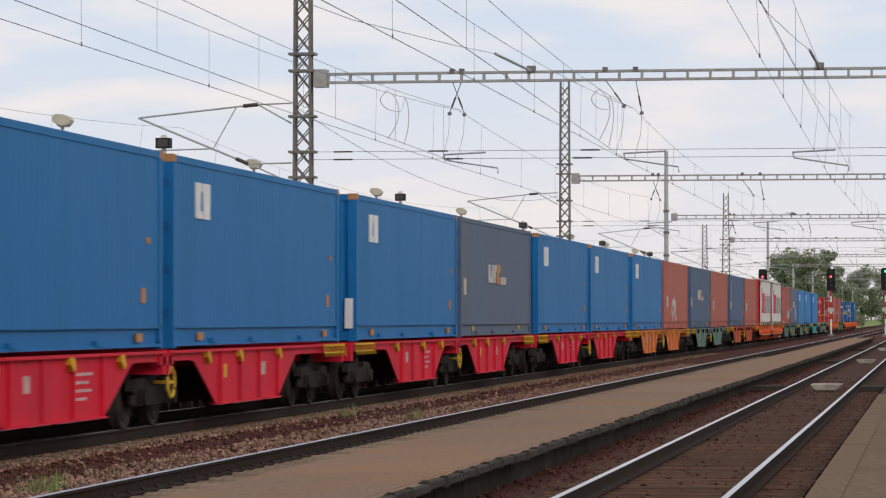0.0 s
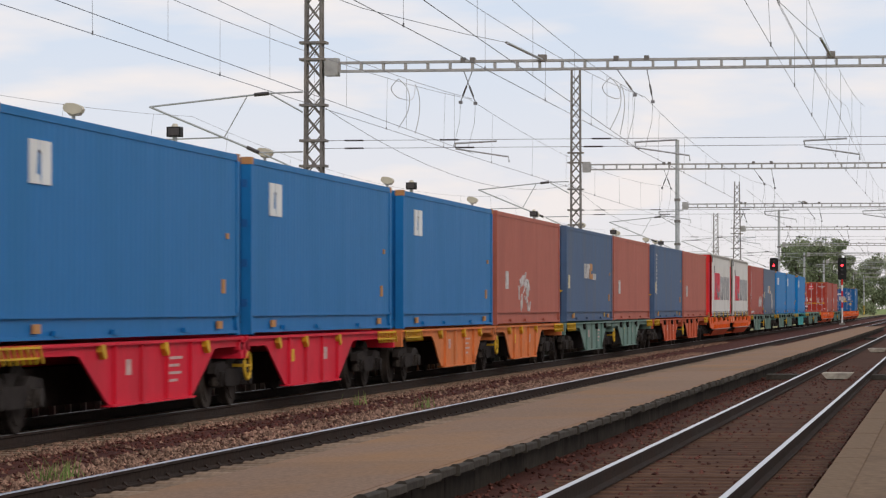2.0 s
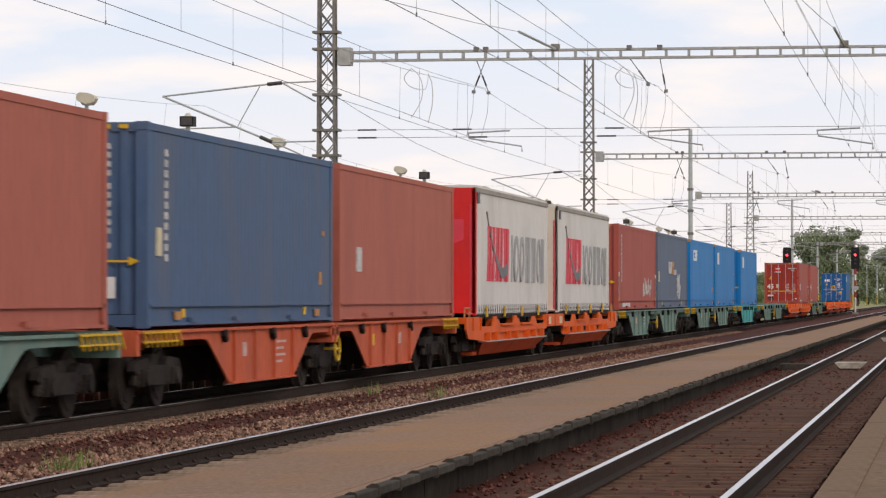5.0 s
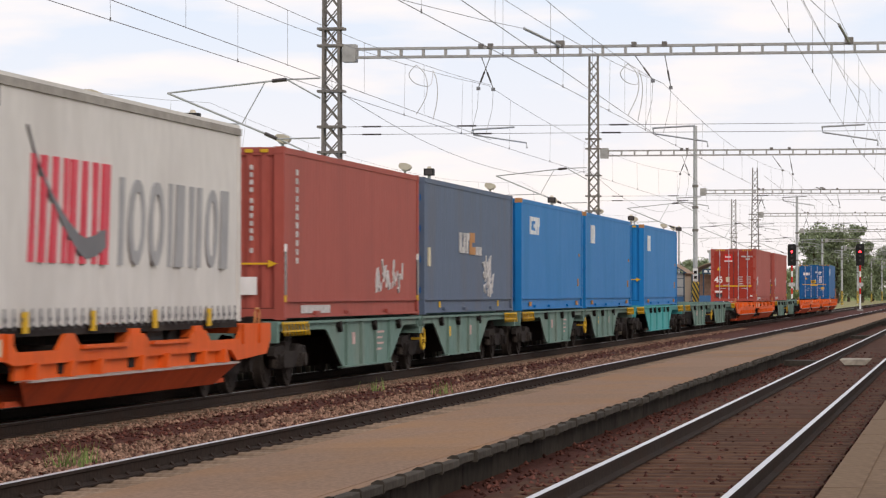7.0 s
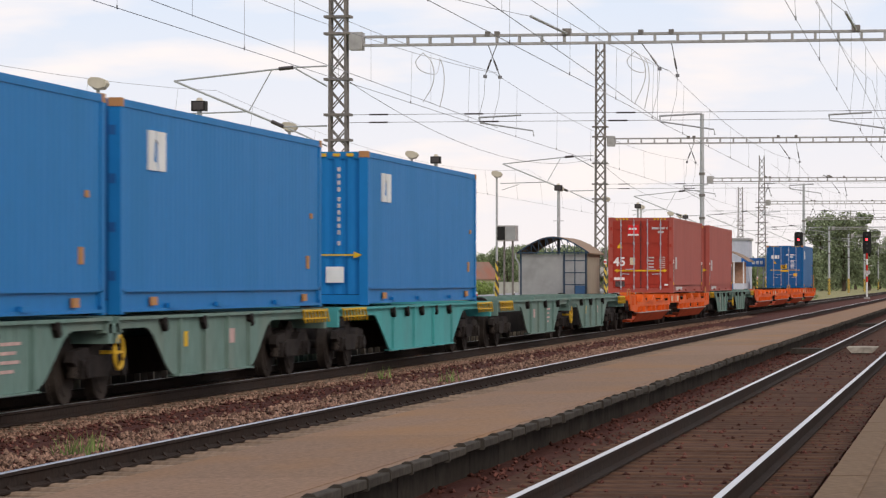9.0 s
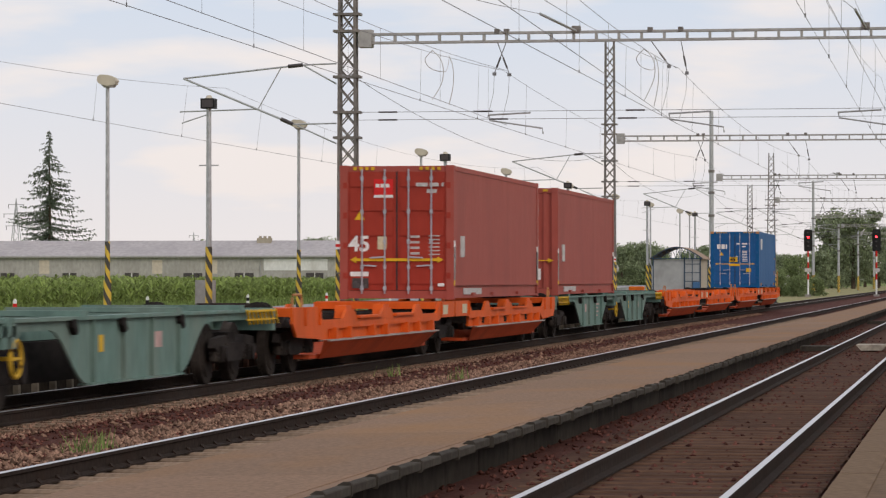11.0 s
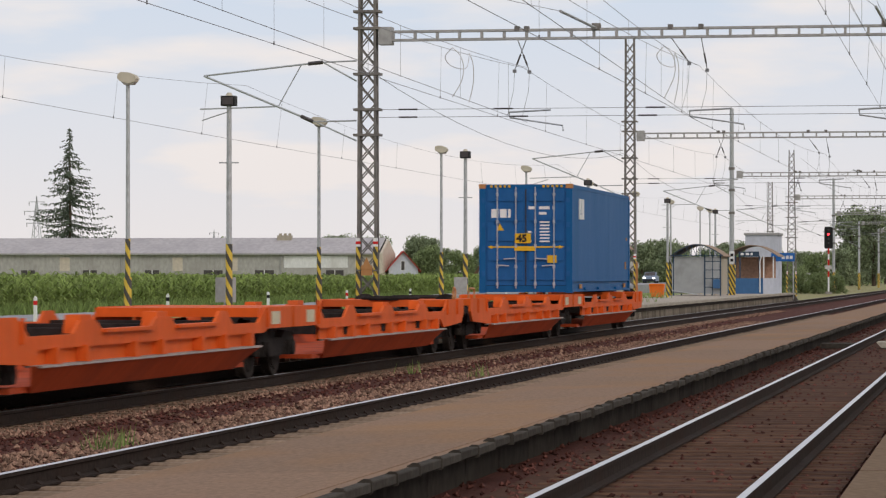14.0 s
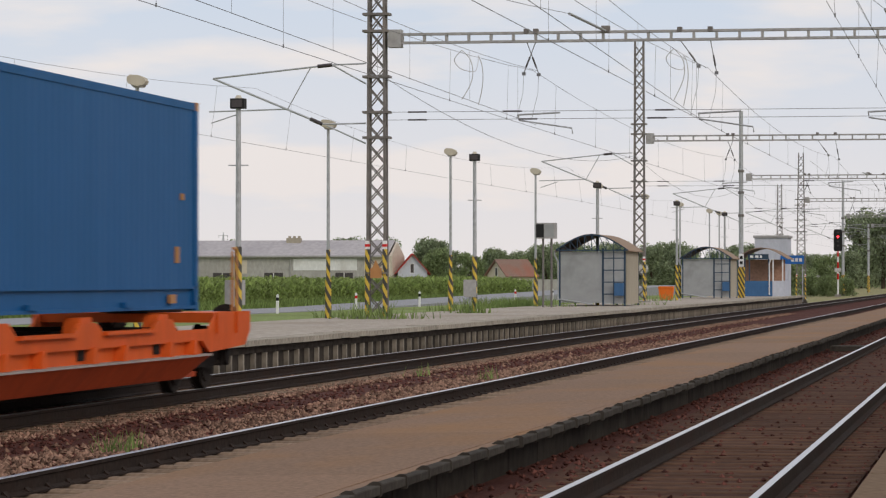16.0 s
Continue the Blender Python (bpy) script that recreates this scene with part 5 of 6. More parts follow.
overlap(-12.6, -13.65, 6.12, 7.72, 7.2)
overlap(-7.1, -8.65, 6.12, 7.74, 7.25)
overlap(-2.2, -2.25, 5.75, 7.4, 6.7, 0.6)

for y in MASTS[:6]:
    e = tagged(new("cross_span"), "pair of thin cross-span wires between masts", "cross-span wire", "cross-span wires")
    e.location = (0, y, 0)
    for z in (6.30, 6.53):
        bm = B()
        tube(bm, [(MAST_X + 0.3, 0, z), (4.0, 0, z)], 0.008, 5)
        part("span_wire", bm, WIRE, e)
        for x in (-17.2, -13.9 - (z - 6.3) * 2, -10.1 + (z - 6.3)):
            bm = B()
            tube(bm, [(x - 0.28, 0, z), (x + 0.28, 0, z)], 0.024, 8)
            part("insulator", bm, INSULATOR, e, "ribbed insulator")
for x, y, zt, zc in ((-13.42, 80.5, 7.30, 6.07), (-8.38, 83.0, 7.45, 6.13)):
    e = tagged(new("jumper_loop"), "pale looped jumper cable between wires", "jumper cable", "jumper cables")
    e.location = (x, y, 0)
    for dy, bow in ((0.0, 0.28), (2.6, 0.12)):
        bm = B()
        z = zt + dy * 0.012
        tube(bm, soft_line([(0, dy, z), (bow * 0.7, dy, z - 0.2), (bow, dy, z - 0.5), (bow * 0.8, dy, z - 0.85), (0, dy, zc)]), 0.012, 6)
        part("drop", bm, COPPER_WHITE, e)
    bm = B()
    tube(bm, soft_line([(0.0, 0, zt), (-0.2, 0.1, zt - 0.22), (-0.12, 0.5, zt - 0.42), (0.1, 1.3, zt - 0.45), (0.05, 2.2, zt - 0.2), (0, 2.6, zt + 0.03)]), 0.010, 6)
    part("loop", bm, COPPER_WHITE, e)
for y, x in ((95.2, -11.6), (229.0, -9.6), (95.2, -3.2)):
    e = tagged(new("anchor_wire"), "anchored wire with a long rod at a girder", "anchor wire", "anchored wires")
    e.location = (x, y, 0)
    bm = B()
    tube(bm, [(0, 0, GIRDER_Z + 0.15), (0, -8.0, GIRDER_Z + 0.02)], 0.04, 8)
    part("anchor_rod", bm, STEEL, e, "grey tension rod")
    bm = B()
    tube(bm, [(0, -8.0, GIRDER_Z + 0.02), (0, -16, GIRDER_Z - 0.4), (0, -30, GIRDER_Z - 1.05), (0, -48, GIRDER_Z - 1.5), (0, -67, GIRDER_Z - 1.3)], 0.0075, 5)
    part("wire", bm, WIRE, e)
    part("clamp", box_mesh(-0.12, 0.12, -0.14, 0.14, 0.10 + GIRDER_Z, 0.3 + GIRDER_Z), LATTICE, e)
# feeder cables that hang from mast to mast
for x, z, sag in ((-18.6, 7.85, 1.2),):
    bm = B()
    pts = []
    for a, b in zip(MASTS, MASTS[1:]):
        for k in range(12):
            f = k / 12
            pts.append((x, a + (b - a) * f, z - sag * (1 - (2 * f - 1) ** 2)))
    tube(bm, pts, 0.009, 5)
    tagged(part("feeder_cable", bm, WIRE), "thin feeder cable hanging between masts", "cable", "feeder cables")

# ---------------- platform lamps ----------------
CREAM = paint("cream_lamp_housing", (0.52, 0.47, 0.38), (0.40, 0.36, 0.29))


def platform_lamp(x, y):
    e = tagged(new("platform_lamp"), "slim pole lamp with a cream head and striped foot", "street lamp", "platform lamps")
    e.location = (x, y, 0.425)
    bm = B()
    tube(bm, [(0, 0, 0), (0, 0, 5.68)], 0.055, 10, 0.045)
    part("pole", bm, STEEL, e)
    bm = B()
    tube(bm, [(0, 0, 0.0), (0, 0, 1.15)], 0.095, 10)
    tube(bm, [(0, 0, 1.15), (0, 0, 2.05)], 0.062, 10)
    part("striped_foot", bm, STRIPES, e, "yellow and black striped foot")
    bm = B()
    prism(bm, [(-0.22, 5.79), (-0.17, 5.72), (0.02, 5.66), (0.20, 5.70), (0.24, 5.78), (0.19, 5.86), (0.04, 5.92), (-0.14, 5.93), (-0.21, 5.88)], -0.15, 0.15, "y")
    head = part("lamp_head", bm, CREAM, e, "cream lamp housing")
    bm = B()
    prism(bm, [(-0.06, 5.63), (0.15, 5.64), (0.19, 5.695), (-0.13, 5.70)], -0.12, 0.12, "y")
    part("diffuser", bm, CONCRETE, head, "dusty diffuser")
    return e


def speaker_pole(x, y):
    e = tagged(new("floodlight_pole"), "grey pole with a dark floodlight box on top", "floodlight", "floodlight poles")
    e.location = (x, y, 0.425)
    bm = B()
    tube(bm, [(0, 0, 0), (0, 0, 5.26)], 0.075, 10, 0.06)
    part("pole", bm, STEEL, e)
    bm = B()
    tube(bm, [(0, 0, 0.0), (0, 0, 1.95)], 0.085, 10)
    part("striped_foot", bm, STRIPES, e, "yellow and black striped foot")
    part("box", box_mesh(-0.17, 0.17, -0.16, 0.14, 5.26, 5.50), BLACK, e, "black floodlight box")
    part("front_glass", box_mesh(-0.13, 0.13, -0.172, -0.161, 5.29, 5.47), INSULATOR, e)
    bm = B()
    tube(bm, [(0, 0, 5.48), (0, 0, 5.58)], 0.11, 10, 0.05)
    part("cap", bm, CREAM, e)
    bm = B()
    bar(bm, (-0.24, 0, 3.9), (0.24, 0, 3.9), 0.03)
    part("cross_bar", bm, STEEL, e)
    return e


for y in (52.25, 74.0, 95.75, 117.5, 139.25, 161.0, 182.2, 202.0, 222.2, 229.8):
    platform_lamp(-20.0, y)
for y in (42.1, 76.6, 111.9, 146.2, 182.0, 213.2):
    speaker_pole(-18.2, y)


# ---------------- shelters and small things on the platform ----------------
GLASSY = surface("milky_polycarbonate", (0.31, 0.32, 0.32), 0.4, 0, 2, 0.12, 0.05, (1, 1, 1), (0.17, 0.175, 0.17), 0.9)
FRAME_BLUE = paint("blue_steel_frame", (0.040, 0.068, 0.105))
BEIGE = paint("beige_panel", (0.40, 0.355, 0.28), (0.32, 0.28, 0.22), 0.8)
BROWN_ROOF = paint("brown_sheet_roof", (0.30, 0.215, 0.155), (0.24, 0.17, 0.12), 0.7)
BIN_BLUE = paint("blue_enamel", (0.055, 0.135, 0.27))
PALE_WALL = paint("pale_plaster", (0.52, 0.54, 0.60), (0.45, 0.46, 0.50), 0.9)
BRICK = surface("orange_brick", (0.43, 0.25, 0.17), 0.9, 0, 6, 0.25)
SIGNAL_BLUE = paint("blue_sign", (0.03, 0.14, 0.42))
SAFETY_ORANGE = paint("orange_plastic", (0.78, 0.17, 0.02))


def arch_roof(w, rise, thick, y0, y1, over):
    bm = B()
    n = 12
    out = [(-w / 2 - over + (w + 2 * over) * k / n, rise * sin(pi * k / n)) for k in range(n + 1)]
    prism(bm, out + [(x, z - thick) for x, z in reversed(out)], y0, y1, "y")
    return bm


def shelter(x, y, depth, solid=False):
    """A waiting shelter with an arched roof; its open end faces along the platform."""
    e = tagged(new("waiting_shelter"), "small shelter with arched brown roof and milky panels", "platform shelter", "platform shelters")
    e.location = (x, y, 0.425)
    w, h = 2.85, 2.42
    for sx in (-w / 2, w / 2 - 0.95, w / 2):
        for yy in (0.0, depth):
            bm = B()
            box(bm, sx - 0.035, sx + 0.035, yy - 0.035, yy + 0.035, 0, h + 0.1)
            part("post", bm, FRAME_BLUE, e)
    part("end_panel", box_mesh(-w / 2 + 0.04, w / 2 - 1.0, -0.012, 0.012, 0.14, h - 0.06), GLASSY, e, "scratched milky end panel")
    part("back_panel", box_mesh(-w / 2 - 0.012, -w / 2 + 0.012, 0.04, depth - 0.04, 0.14, h - 0.06), GLASSY, e)
    part("far_panel", box_mesh(-w / 2 + 0.04, w / 2 - 0.04, depth - 0.012, depth + 0.012, 0.14, h - 0.06), GLASSY, e)
    part("front_panel", box_mesh(w / 2 - 0.02, w / 2 + 0.02, 0.55, depth, 0.08, h), BEIGE, e, "beige front panel")
    bm = B()
    for k in range(1, 5):
        box(bm, w / 2 - 0.92, w / 2 - 0.04, -0.02, 0.02, k * 0.52 - 0.02, k * 0.52 + 0.02)
    box(bm, w / 2 - 0.50, w / 2 - 0.46, -0.022, 0.022, 0.05, h)
    part("grid_frame", bm, FRAME_BLUE, e, "blue glazing bars")
    part("grid_pane", box_mesh(w / 2 - 0.91, w / 2 - 0.04, -0.006, 0.006, 0.1, h - 0.05), GLASSY, e, "milky glazing")
    part("litter_bin", box_mesh(w / 2 - 0.42, w / 2 - 0.02, -0.34, -0.06, 0.45, 1.0), BIN_BLUE, e, "blue litter bin")
    bm = arch_roof(w, 0.72, 0.05, 0.0, depth + 0.35, 0.2)
    r = part("roof", bm, BROWN_ROOF, e, "brown arched sheet roof")
    r.location = (0, -0.15, h)
    bm = B()
    n = 10
    for a, b in zip(range(n), range(1, n + 1)):
        p = [(-w / 2 - 0.15 + (w + 0.3) * k / n, -0.17, h + 0.68 * sin(pi * k / n)) for k in (a, b)]
        bar(bm, p[0], p[1], 0.05)
        if a:
            bar(bm, p[0], (p[0][0], -0.17, h), 0.025)
            bar(bm, p[0], (p[1][0], -0.17, h), 0.025)
    bar(bm, (-w / 2 - 0.15, -0.17, h), (w / 2 + 0.15, -0.17, h), 0.05)
    part("roof_truss", bm, FRAME_BLUE, e, "dark arched roof truss")
    bm = B()
    tube(bm, [(-w / 2 - 0.22, -0.05, h), (-w / 2 - 0.22, -0.05, h - 0.2), (-w / 2 - 0.06, -0.05, h - 0.5), (-w / 2 - 0.06, -0.05, 0.3), (w / 2 - 1.4, -0.05, 0.08)], 0.04, 6)
    part("downpipe", bm, STEEL, e, "pale downpipe")
    part("bench", box_mesh(-w / 2 + 0.1, -w / 2 + 0.5, 0.4, depth - 0.4, 0.42, 0.47), WOOD_SLEEPER, e, "wooden bench")
    return e


shelter(-17.84, 141.5, 5.2)
shelter(-18.02, 198.0, 5.0)
# ticket kiosk at the platform's end
e = tagged(new("platform_kiosk"), "blue and brick kiosk with an arched brown roof", "platform kiosk")
e.location = (-16.45, 221.5, 0.425)
part("lower_wall", box_mesh(-1.6, 0.75, 0, 6, 0, 1.05), BIN_BLUE, e, "blue lower wall")
part("corner_wall", box_mesh(0.76, 1.5, 0, 6, 0, 1.05), PALE_WALL, e, "white lower wall")
part("brick_wall", box_mesh(-1.5, 1.4, 3.0, 3.2, 1.05, 2.5), BRICK, e, "orange brick back wall")
for x in (-1.55, -1.1, -0.8, 0.5, 0.8, 1.45):
    part("frame_post", box_mesh(x - 0.04, x + 0.04, 0, 0.08, 1.05, 2.55), FRAME_BLUE if x < 0.7 else WHITE, e)
part("name_board", box_mesh(-0.9, 0.5, -0.03, 0.02, 2.5, 2.85), FRAME_BLUE, e, "dark board with pale marks")
part("board_bars", bars([(-0.75, -0.04, -0.02, 0.22, 2.6, 2.76), (-0.4, -0.04, -0.02, 0.22, 2.6, 2.76), (-0.08, -0.04, -0.02, 0.15, 2.6, 2.76)]), WHITE, e, "pale marks")
r = part("roof", arch_roof(3.2, 0.75, 0.05, -0.3, 6.2, 0.2), BROWN_ROOF, e, "brown arched sheet roof")
r.location = (0, 0, 2.55)
bm = B()
tube(bm, [(0.65, -0.05, 2.5), (0.55, -0.05, 2.2), (0.55, -0.05, 0.1)], 0.04, 6)
part("downpipe", bm, WHITE, e, "white downpipe")
e = tagged(new("relay_building"), "pale flat-roofed block behind the kiosk", "technical building")
e.location = (-17.1, 240, -0.34)
part("wall", box_mesh(-1.2, 1.2, 0, 4, 0, 4.95), PALE_WALL, e)
part("roof", box_mesh(-1.3, 1.3, -0.1, 4.1, 4.95, 5.12), GIRDER, e, "grey flat roof edge")
e = tagged(new("station_sign"), "blue station name sign with white bars on posts", "sign")
e.location = (-15.6, 231, 0.0)
for x in (-0.1, 1.35):
    bm = B()
    tube(bm, [(x, 0, 0), (x, 0, 3.5)], 0.04, 8)
    part("post", bm, STEEL, e)
part("panel", box_mesh(-0.2, 1.45, -0.05, -0.02, 2.65, 3.25), SIGNAL_BLUE, e, "blue panel")
for i in range(3):
    part("lettering_bar", bars([(0.55 + 0.28 * i, -0.06, -0.048, 0.2, 2.82, 3.05)]), WHITE, e, "white lettering bar")
# display case on two posts
e = tagged(new("departure_display"), "grey departure display box on two posts", "information display")
e.location = (-18.88, 134.5, 0.425)
for x in (-0.15, 0.2):
    bm = B()
    tube(bm, [(x, 0.2, 0), (x, 0.2, 3.0)], 0.045, 8)
    part("post", bm, LATTICE, e)
part("case", box_mesh(-0.42, 0.38, -0.1, 0.6, 2.85, 3.5), GIRDER, e, "grey sheet case")
part("screen", box_mesh(-0.05, 0.34, -0.115, -0.101, 2.92, 3.43), GLASSY, e, "pale scratched screen")
part("hood", box_mesh(-0.40, -0.08, -0.118, -0.101, 2.9, 3.45), BLACK, e)
# litter bin
e = tagged(new("orange_bin"), "orange plastic grit bin on the platform", "grit bin")
e.location = (-19.1, 185, 0.425)
bm = B()
prism(bm, [(-0.34, 0), (0.34, 0), (0.42, 0.66), (-0.42, 0.66)], -0.3, 0.3, "y")
part("bin_body", bm, SAFETY_ORANGE, e)
bm = B()
prism(bm, [(-0.45, 0.66), (0.45, 0.66), (0.38, 0.76), (-0.38, 0.76)], -0.34, 0.34, "y")
part("lid", bm, SAFETY_ORANGE, e)
# equipment post and yellow pillar
e = tagged(new("marker_pillar"), "yellow striped pillar with a white notice", "marker pillar")
e.location = (-16.45, 205.0, 0.425)
part("pillar", box_mesh(-0.2, 0.2, -0.2, 0.2, 0, 1.9), STRIPES, e)
part("notice", box_mesh(-0.16, 0.16, -0.22, -0.202, 1.95, 2.75), WHITE, e, "white notice")
part("notice_post", box_mesh(-0.06, 0.06, -0.2, -0.1, 1.9, 2.9), STEEL, e)
part("notice_bars", bars([(-0.09, -0.235, -0.222, 0.18, 2.1, 2.28), (-0.09, -0.235, -0.222, 0.18, 2.42, 2.6)]), BLACK, e, "dark symbols")
for x, y in ((-17.2, 77.1), (-17.15, 111.9)):
    e = tagged(new("equipment_box"), "grey electrical box on a short post", "electrical box", "electrical boxes")
    e.location = (x - 1.2, y, 0.425)
    bm = B()
    tube(bm, [(0, 0, 0), (0, 0, 0.8)], 0.05, 8)
    part("post", bm, STEEL, e)
    part("case", box_mesh(-0.22, 0.22, -0.15, 0.15, 0.55, 1.15), GIRDER, e)
e = tagged(new("warning_sign"), "small orange triangular high-voltage sign on a mast", "warning sign")
e.location = (-18.38, 94.86, 0.425)
bm = B()
prism(bm, [(-0.17, 1.38), (0.17, 1.38), (0.0, 1.74)], -0.01, 0.01, "y")
part("triangle", bm, ORANGE_MARK, e)
part("base_plate", box_mesh(-0.17, 0.17, 0.011, 0.02, 1.2, 1.5), ORANGE_MARK, e)
part("fixing_bar", box_mesh(-0.34, 0.34, 0.02, 0.045, 1.33, 1.37), LATTICE, e)

# ---------------- signals ----------------
LAMP_RED = glowing("red_signal_light", (1.0, 0.02, 0.03), 9.0)
LAMP_GREEN = glowing("green_signal_light", (0.05, 0.7, 0.45), 2.0)


def signal(x, y, lamp, slot):
    e = tagged(new("railway_signal"), "black colour-light signal on a red and white post", "railway signal", "signals")
    e.location = (x, y, -0.25)
    for k in range(8):
        bm = B()
        tube(bm, [(0, 0, k * 0.6), (0, 0, (k + 1) * 0.6)], 0.09, 8)
        part("post_band", bm, WHITE if k % 2 == 0 or k < 3 else RED, e)
    part("foot", box_mesh(-0.3, 0.3, -0.3, 0.3, 0, 0.25), CONCRETE, e)
    bm = B()
    prism(bm, [(-0.38, 4.75), (0.38, 4.75), (0.44, 4.95), (0.44, 6.85), (0.36, 7.05), (-0.36, 7.05), (-0.44, 6.85), (-0.44, 4.95)], -0.05, 0.15, "y")
    head = part("signal_head", bm, BLACK, e, "black signal head")
    for k in range(4):
        bm = B()
        z = 5.2 + k * 0.46
        tube(bm, [(0, -0.28, z + 0.12), (0, -0.05, z + 0.12)], 0.13, 12)
        part("hood", bm, BLACK, head)
        bm = B()
        tube(bm, [(0, -0.30, z + 0.12), (0, -0.285, z + 0.12)], 0.115 if k == slot else 0.09, 12)
        part("lens", bm, lamp if k == slot else INSULATOR, head, "lit red lens" if k == slot else "")
    part("plate", box_mesh(-0.33, 0.33, -0.12, -0.10, 2.6, 3.0), CHALK, e, "white plate with red edge")
    return e


signal(-17.6, 345, LAMP_RED, 2)
signal(-10.5, 345, LAMP_RED, 2)
signal(-4.75, 338, LAMP_GREEN, 3)


# ---------------- fields, trees, houses ----------------
def leaf_cloud(rng, blobs, count, size, flat=0.6):
    """Many small leaf faces spread through lumpy blobs: (x, y, z, rx, ry, rz)."""
    verts, faces = [], []
    weights = np.array([b[3] * b[4] * b[5] for b in blobs]) ** 0.7
    pick = rng.choice(len(blobs), count, p=weights / weights.sum())
    for i in range(count):
        bx, by, bz, rx, ry, rz = blobs[pick[i]]
        d = rng.normal(size=3)
        d /= np.linalg.norm(d) + 1e-6
        r = 0.25 + 1.0 * rng.random() ** 0.7
        p = np.array((bx + d[0] * rx * r, by + d[1] * ry * r, bz + d[2] * rz * r))
        a = rng.normal(size=3)
        a /= np.linalg.norm(a) + 1e-6
        b = np.cross(a, rng.normal(size=3))
        b /= np.linalg.norm(b) + 1e-6
        s = size * (0.6 + 0.8 * rng.random())
        k = len(verts)
        verts += [tuple(p - a * s), tuple(p - b * s * flat), tuple(p + a * s), tuple(p + b * s * flat)]
        faces.append((k, k + 1, k + 2, k + 3))
    return verts, faces


def tree(name, label, rng, height, width, leaf, count, size):
    e = tagged(new(name), label, "tree", "trees in the distance")
    bm = B()
    tube(bm, [(0, 0, -0.3), (0.1, 0, height * 0.35), (0, 0.1, height * 0.7)], 0.03 * height, 8, 0.008 * height)
    part("trunk", bm, BARK, e)
    blobs = []
    for k in range(34):
        f = rng.random()
        z = height * (0.10 + 0.80 * f)
        spread = width * 0.5 * (0.62 + 0.38 * sin(pi * min(1, f + 0.25))) * (1.0 - 0.55 * max(0, f - 0.55))
        a = rng.random() * 2 * pi
        o = spread * (0.25 + 0.7 * rng.random())
        s = width * (0.07 + 0.09 * rng.random())
        blobs.append((cos(a) * o, sin(a) * o, z, s * 1.15, s * 1.15, s))
        if k < 3:
            bm = B()
            tube(bm, [(0, 0, height * 0.3), (cos(a) * o * 0.5, sin(a) * o * 0.5, z * 0.75), (cos(a) * o, sin(a) * o, z)], 0.01 * height, 5, 0.003 * height)
            part("limb", bm, BARK, e)
    v, f = leaf_cloud(rng, blobs, count, size)
    c = new("crown", raw("crown", v, f, leaf))
    c.parent = e
    tagged(c, kind="stuff")
    return e


rng = np.random.default_rng(7)
G = -0.34
kinds = [tree("broadleaf_tree", "leafy green tree with an uneven crown", rng, 11.5, 9.0, LEAF, 9000, 0.20),
         tree("broadleaf_tree", "leafy green tree with an uneven crown", rng, 8.0, 8.0, LEAF, 7500, 0.19),
         tree("broadleaf_tree", "pale green bushy tree", rng, 6.0, 7.5, LEAF_PALE, 6500, 0.18),
         tree("broadleaf_tree", "tall slender poplar-like tree", rng, 12.5, 5.0, LEAF, 7500, 0.20)]
spots = [
    # kind, x, y, turn, scale
    (0, -17.6, 470, 10, 0.95), (0, -21.5, 486, 130, 1.0), (3, -15.0, 500, 20, 1.0),
    (0, -13.5, 640, 40, 1.0), (0, -9.5, 655, 200, 0.95), (1, -16.5, 620, 100, 1.1), (3, -20.0, 590, 10, 0.8),
    (2, -30.0, 430, 0, 0.75), (2, -33.0, 445, 80, 0.8), (2, -26.0, 400, 150, 0.6), (2, -23.5, 395, 10, 0.5), (2, -36, 560, 0, 0.9),
    (2, -20.9, 352, 30, 0.40), (2, -18.9, 349, 75, 0.37), (2, -17.3, 357, 140, 0.33), (2, -23.4, 342, 200, 0.66), (1, -25.2, 352, 20, 0.6), (2, -30.5, 560, 60, 0.95), (1, -28.0, 575, 210, 0.85),
    (1, -66, 470, 50, 0.85), (2, -69.5, 480, 0, 0.9), (1, -74, 500, 120, 0.8)]
for k in range(48):
    spots.append((int(rng.integers(1, 3)), -44 - 1.85 * k + rng.normal() * 0.8, 600 - 1.6 * k + rng.normal() * 8, rng.random() * 360, 0.82 + 0.35 * rng.random()))
for k in range(14):
    spots.append((int(rng.integers(1, 3)), -36 - 4.2 * k + rng.normal(), 640 + rng.normal() * 10, rng.random() * 360, 0.85 + 0.3 * rng.random()))
spots = [(k, x * f, y * f, turn, sc * f) for k, x, y, turn, sc in spots for f in (1.36 if 450 < y < 530 and x > -28 else 1.3 if x > -21 and y > 380 else 1.0,)]
for k, x, y, turn, sc in spots:
    t = copy_thing(kinds[k], pose(x, y, G, 0, 0, turn))
    t.scale = (sc, sc, sc)
for t, (x, y) in zip(kinds, ((-31.0, 760), (-70, 560), (-80, 552), (-34, 770))):
    t.location = (x, y, G)

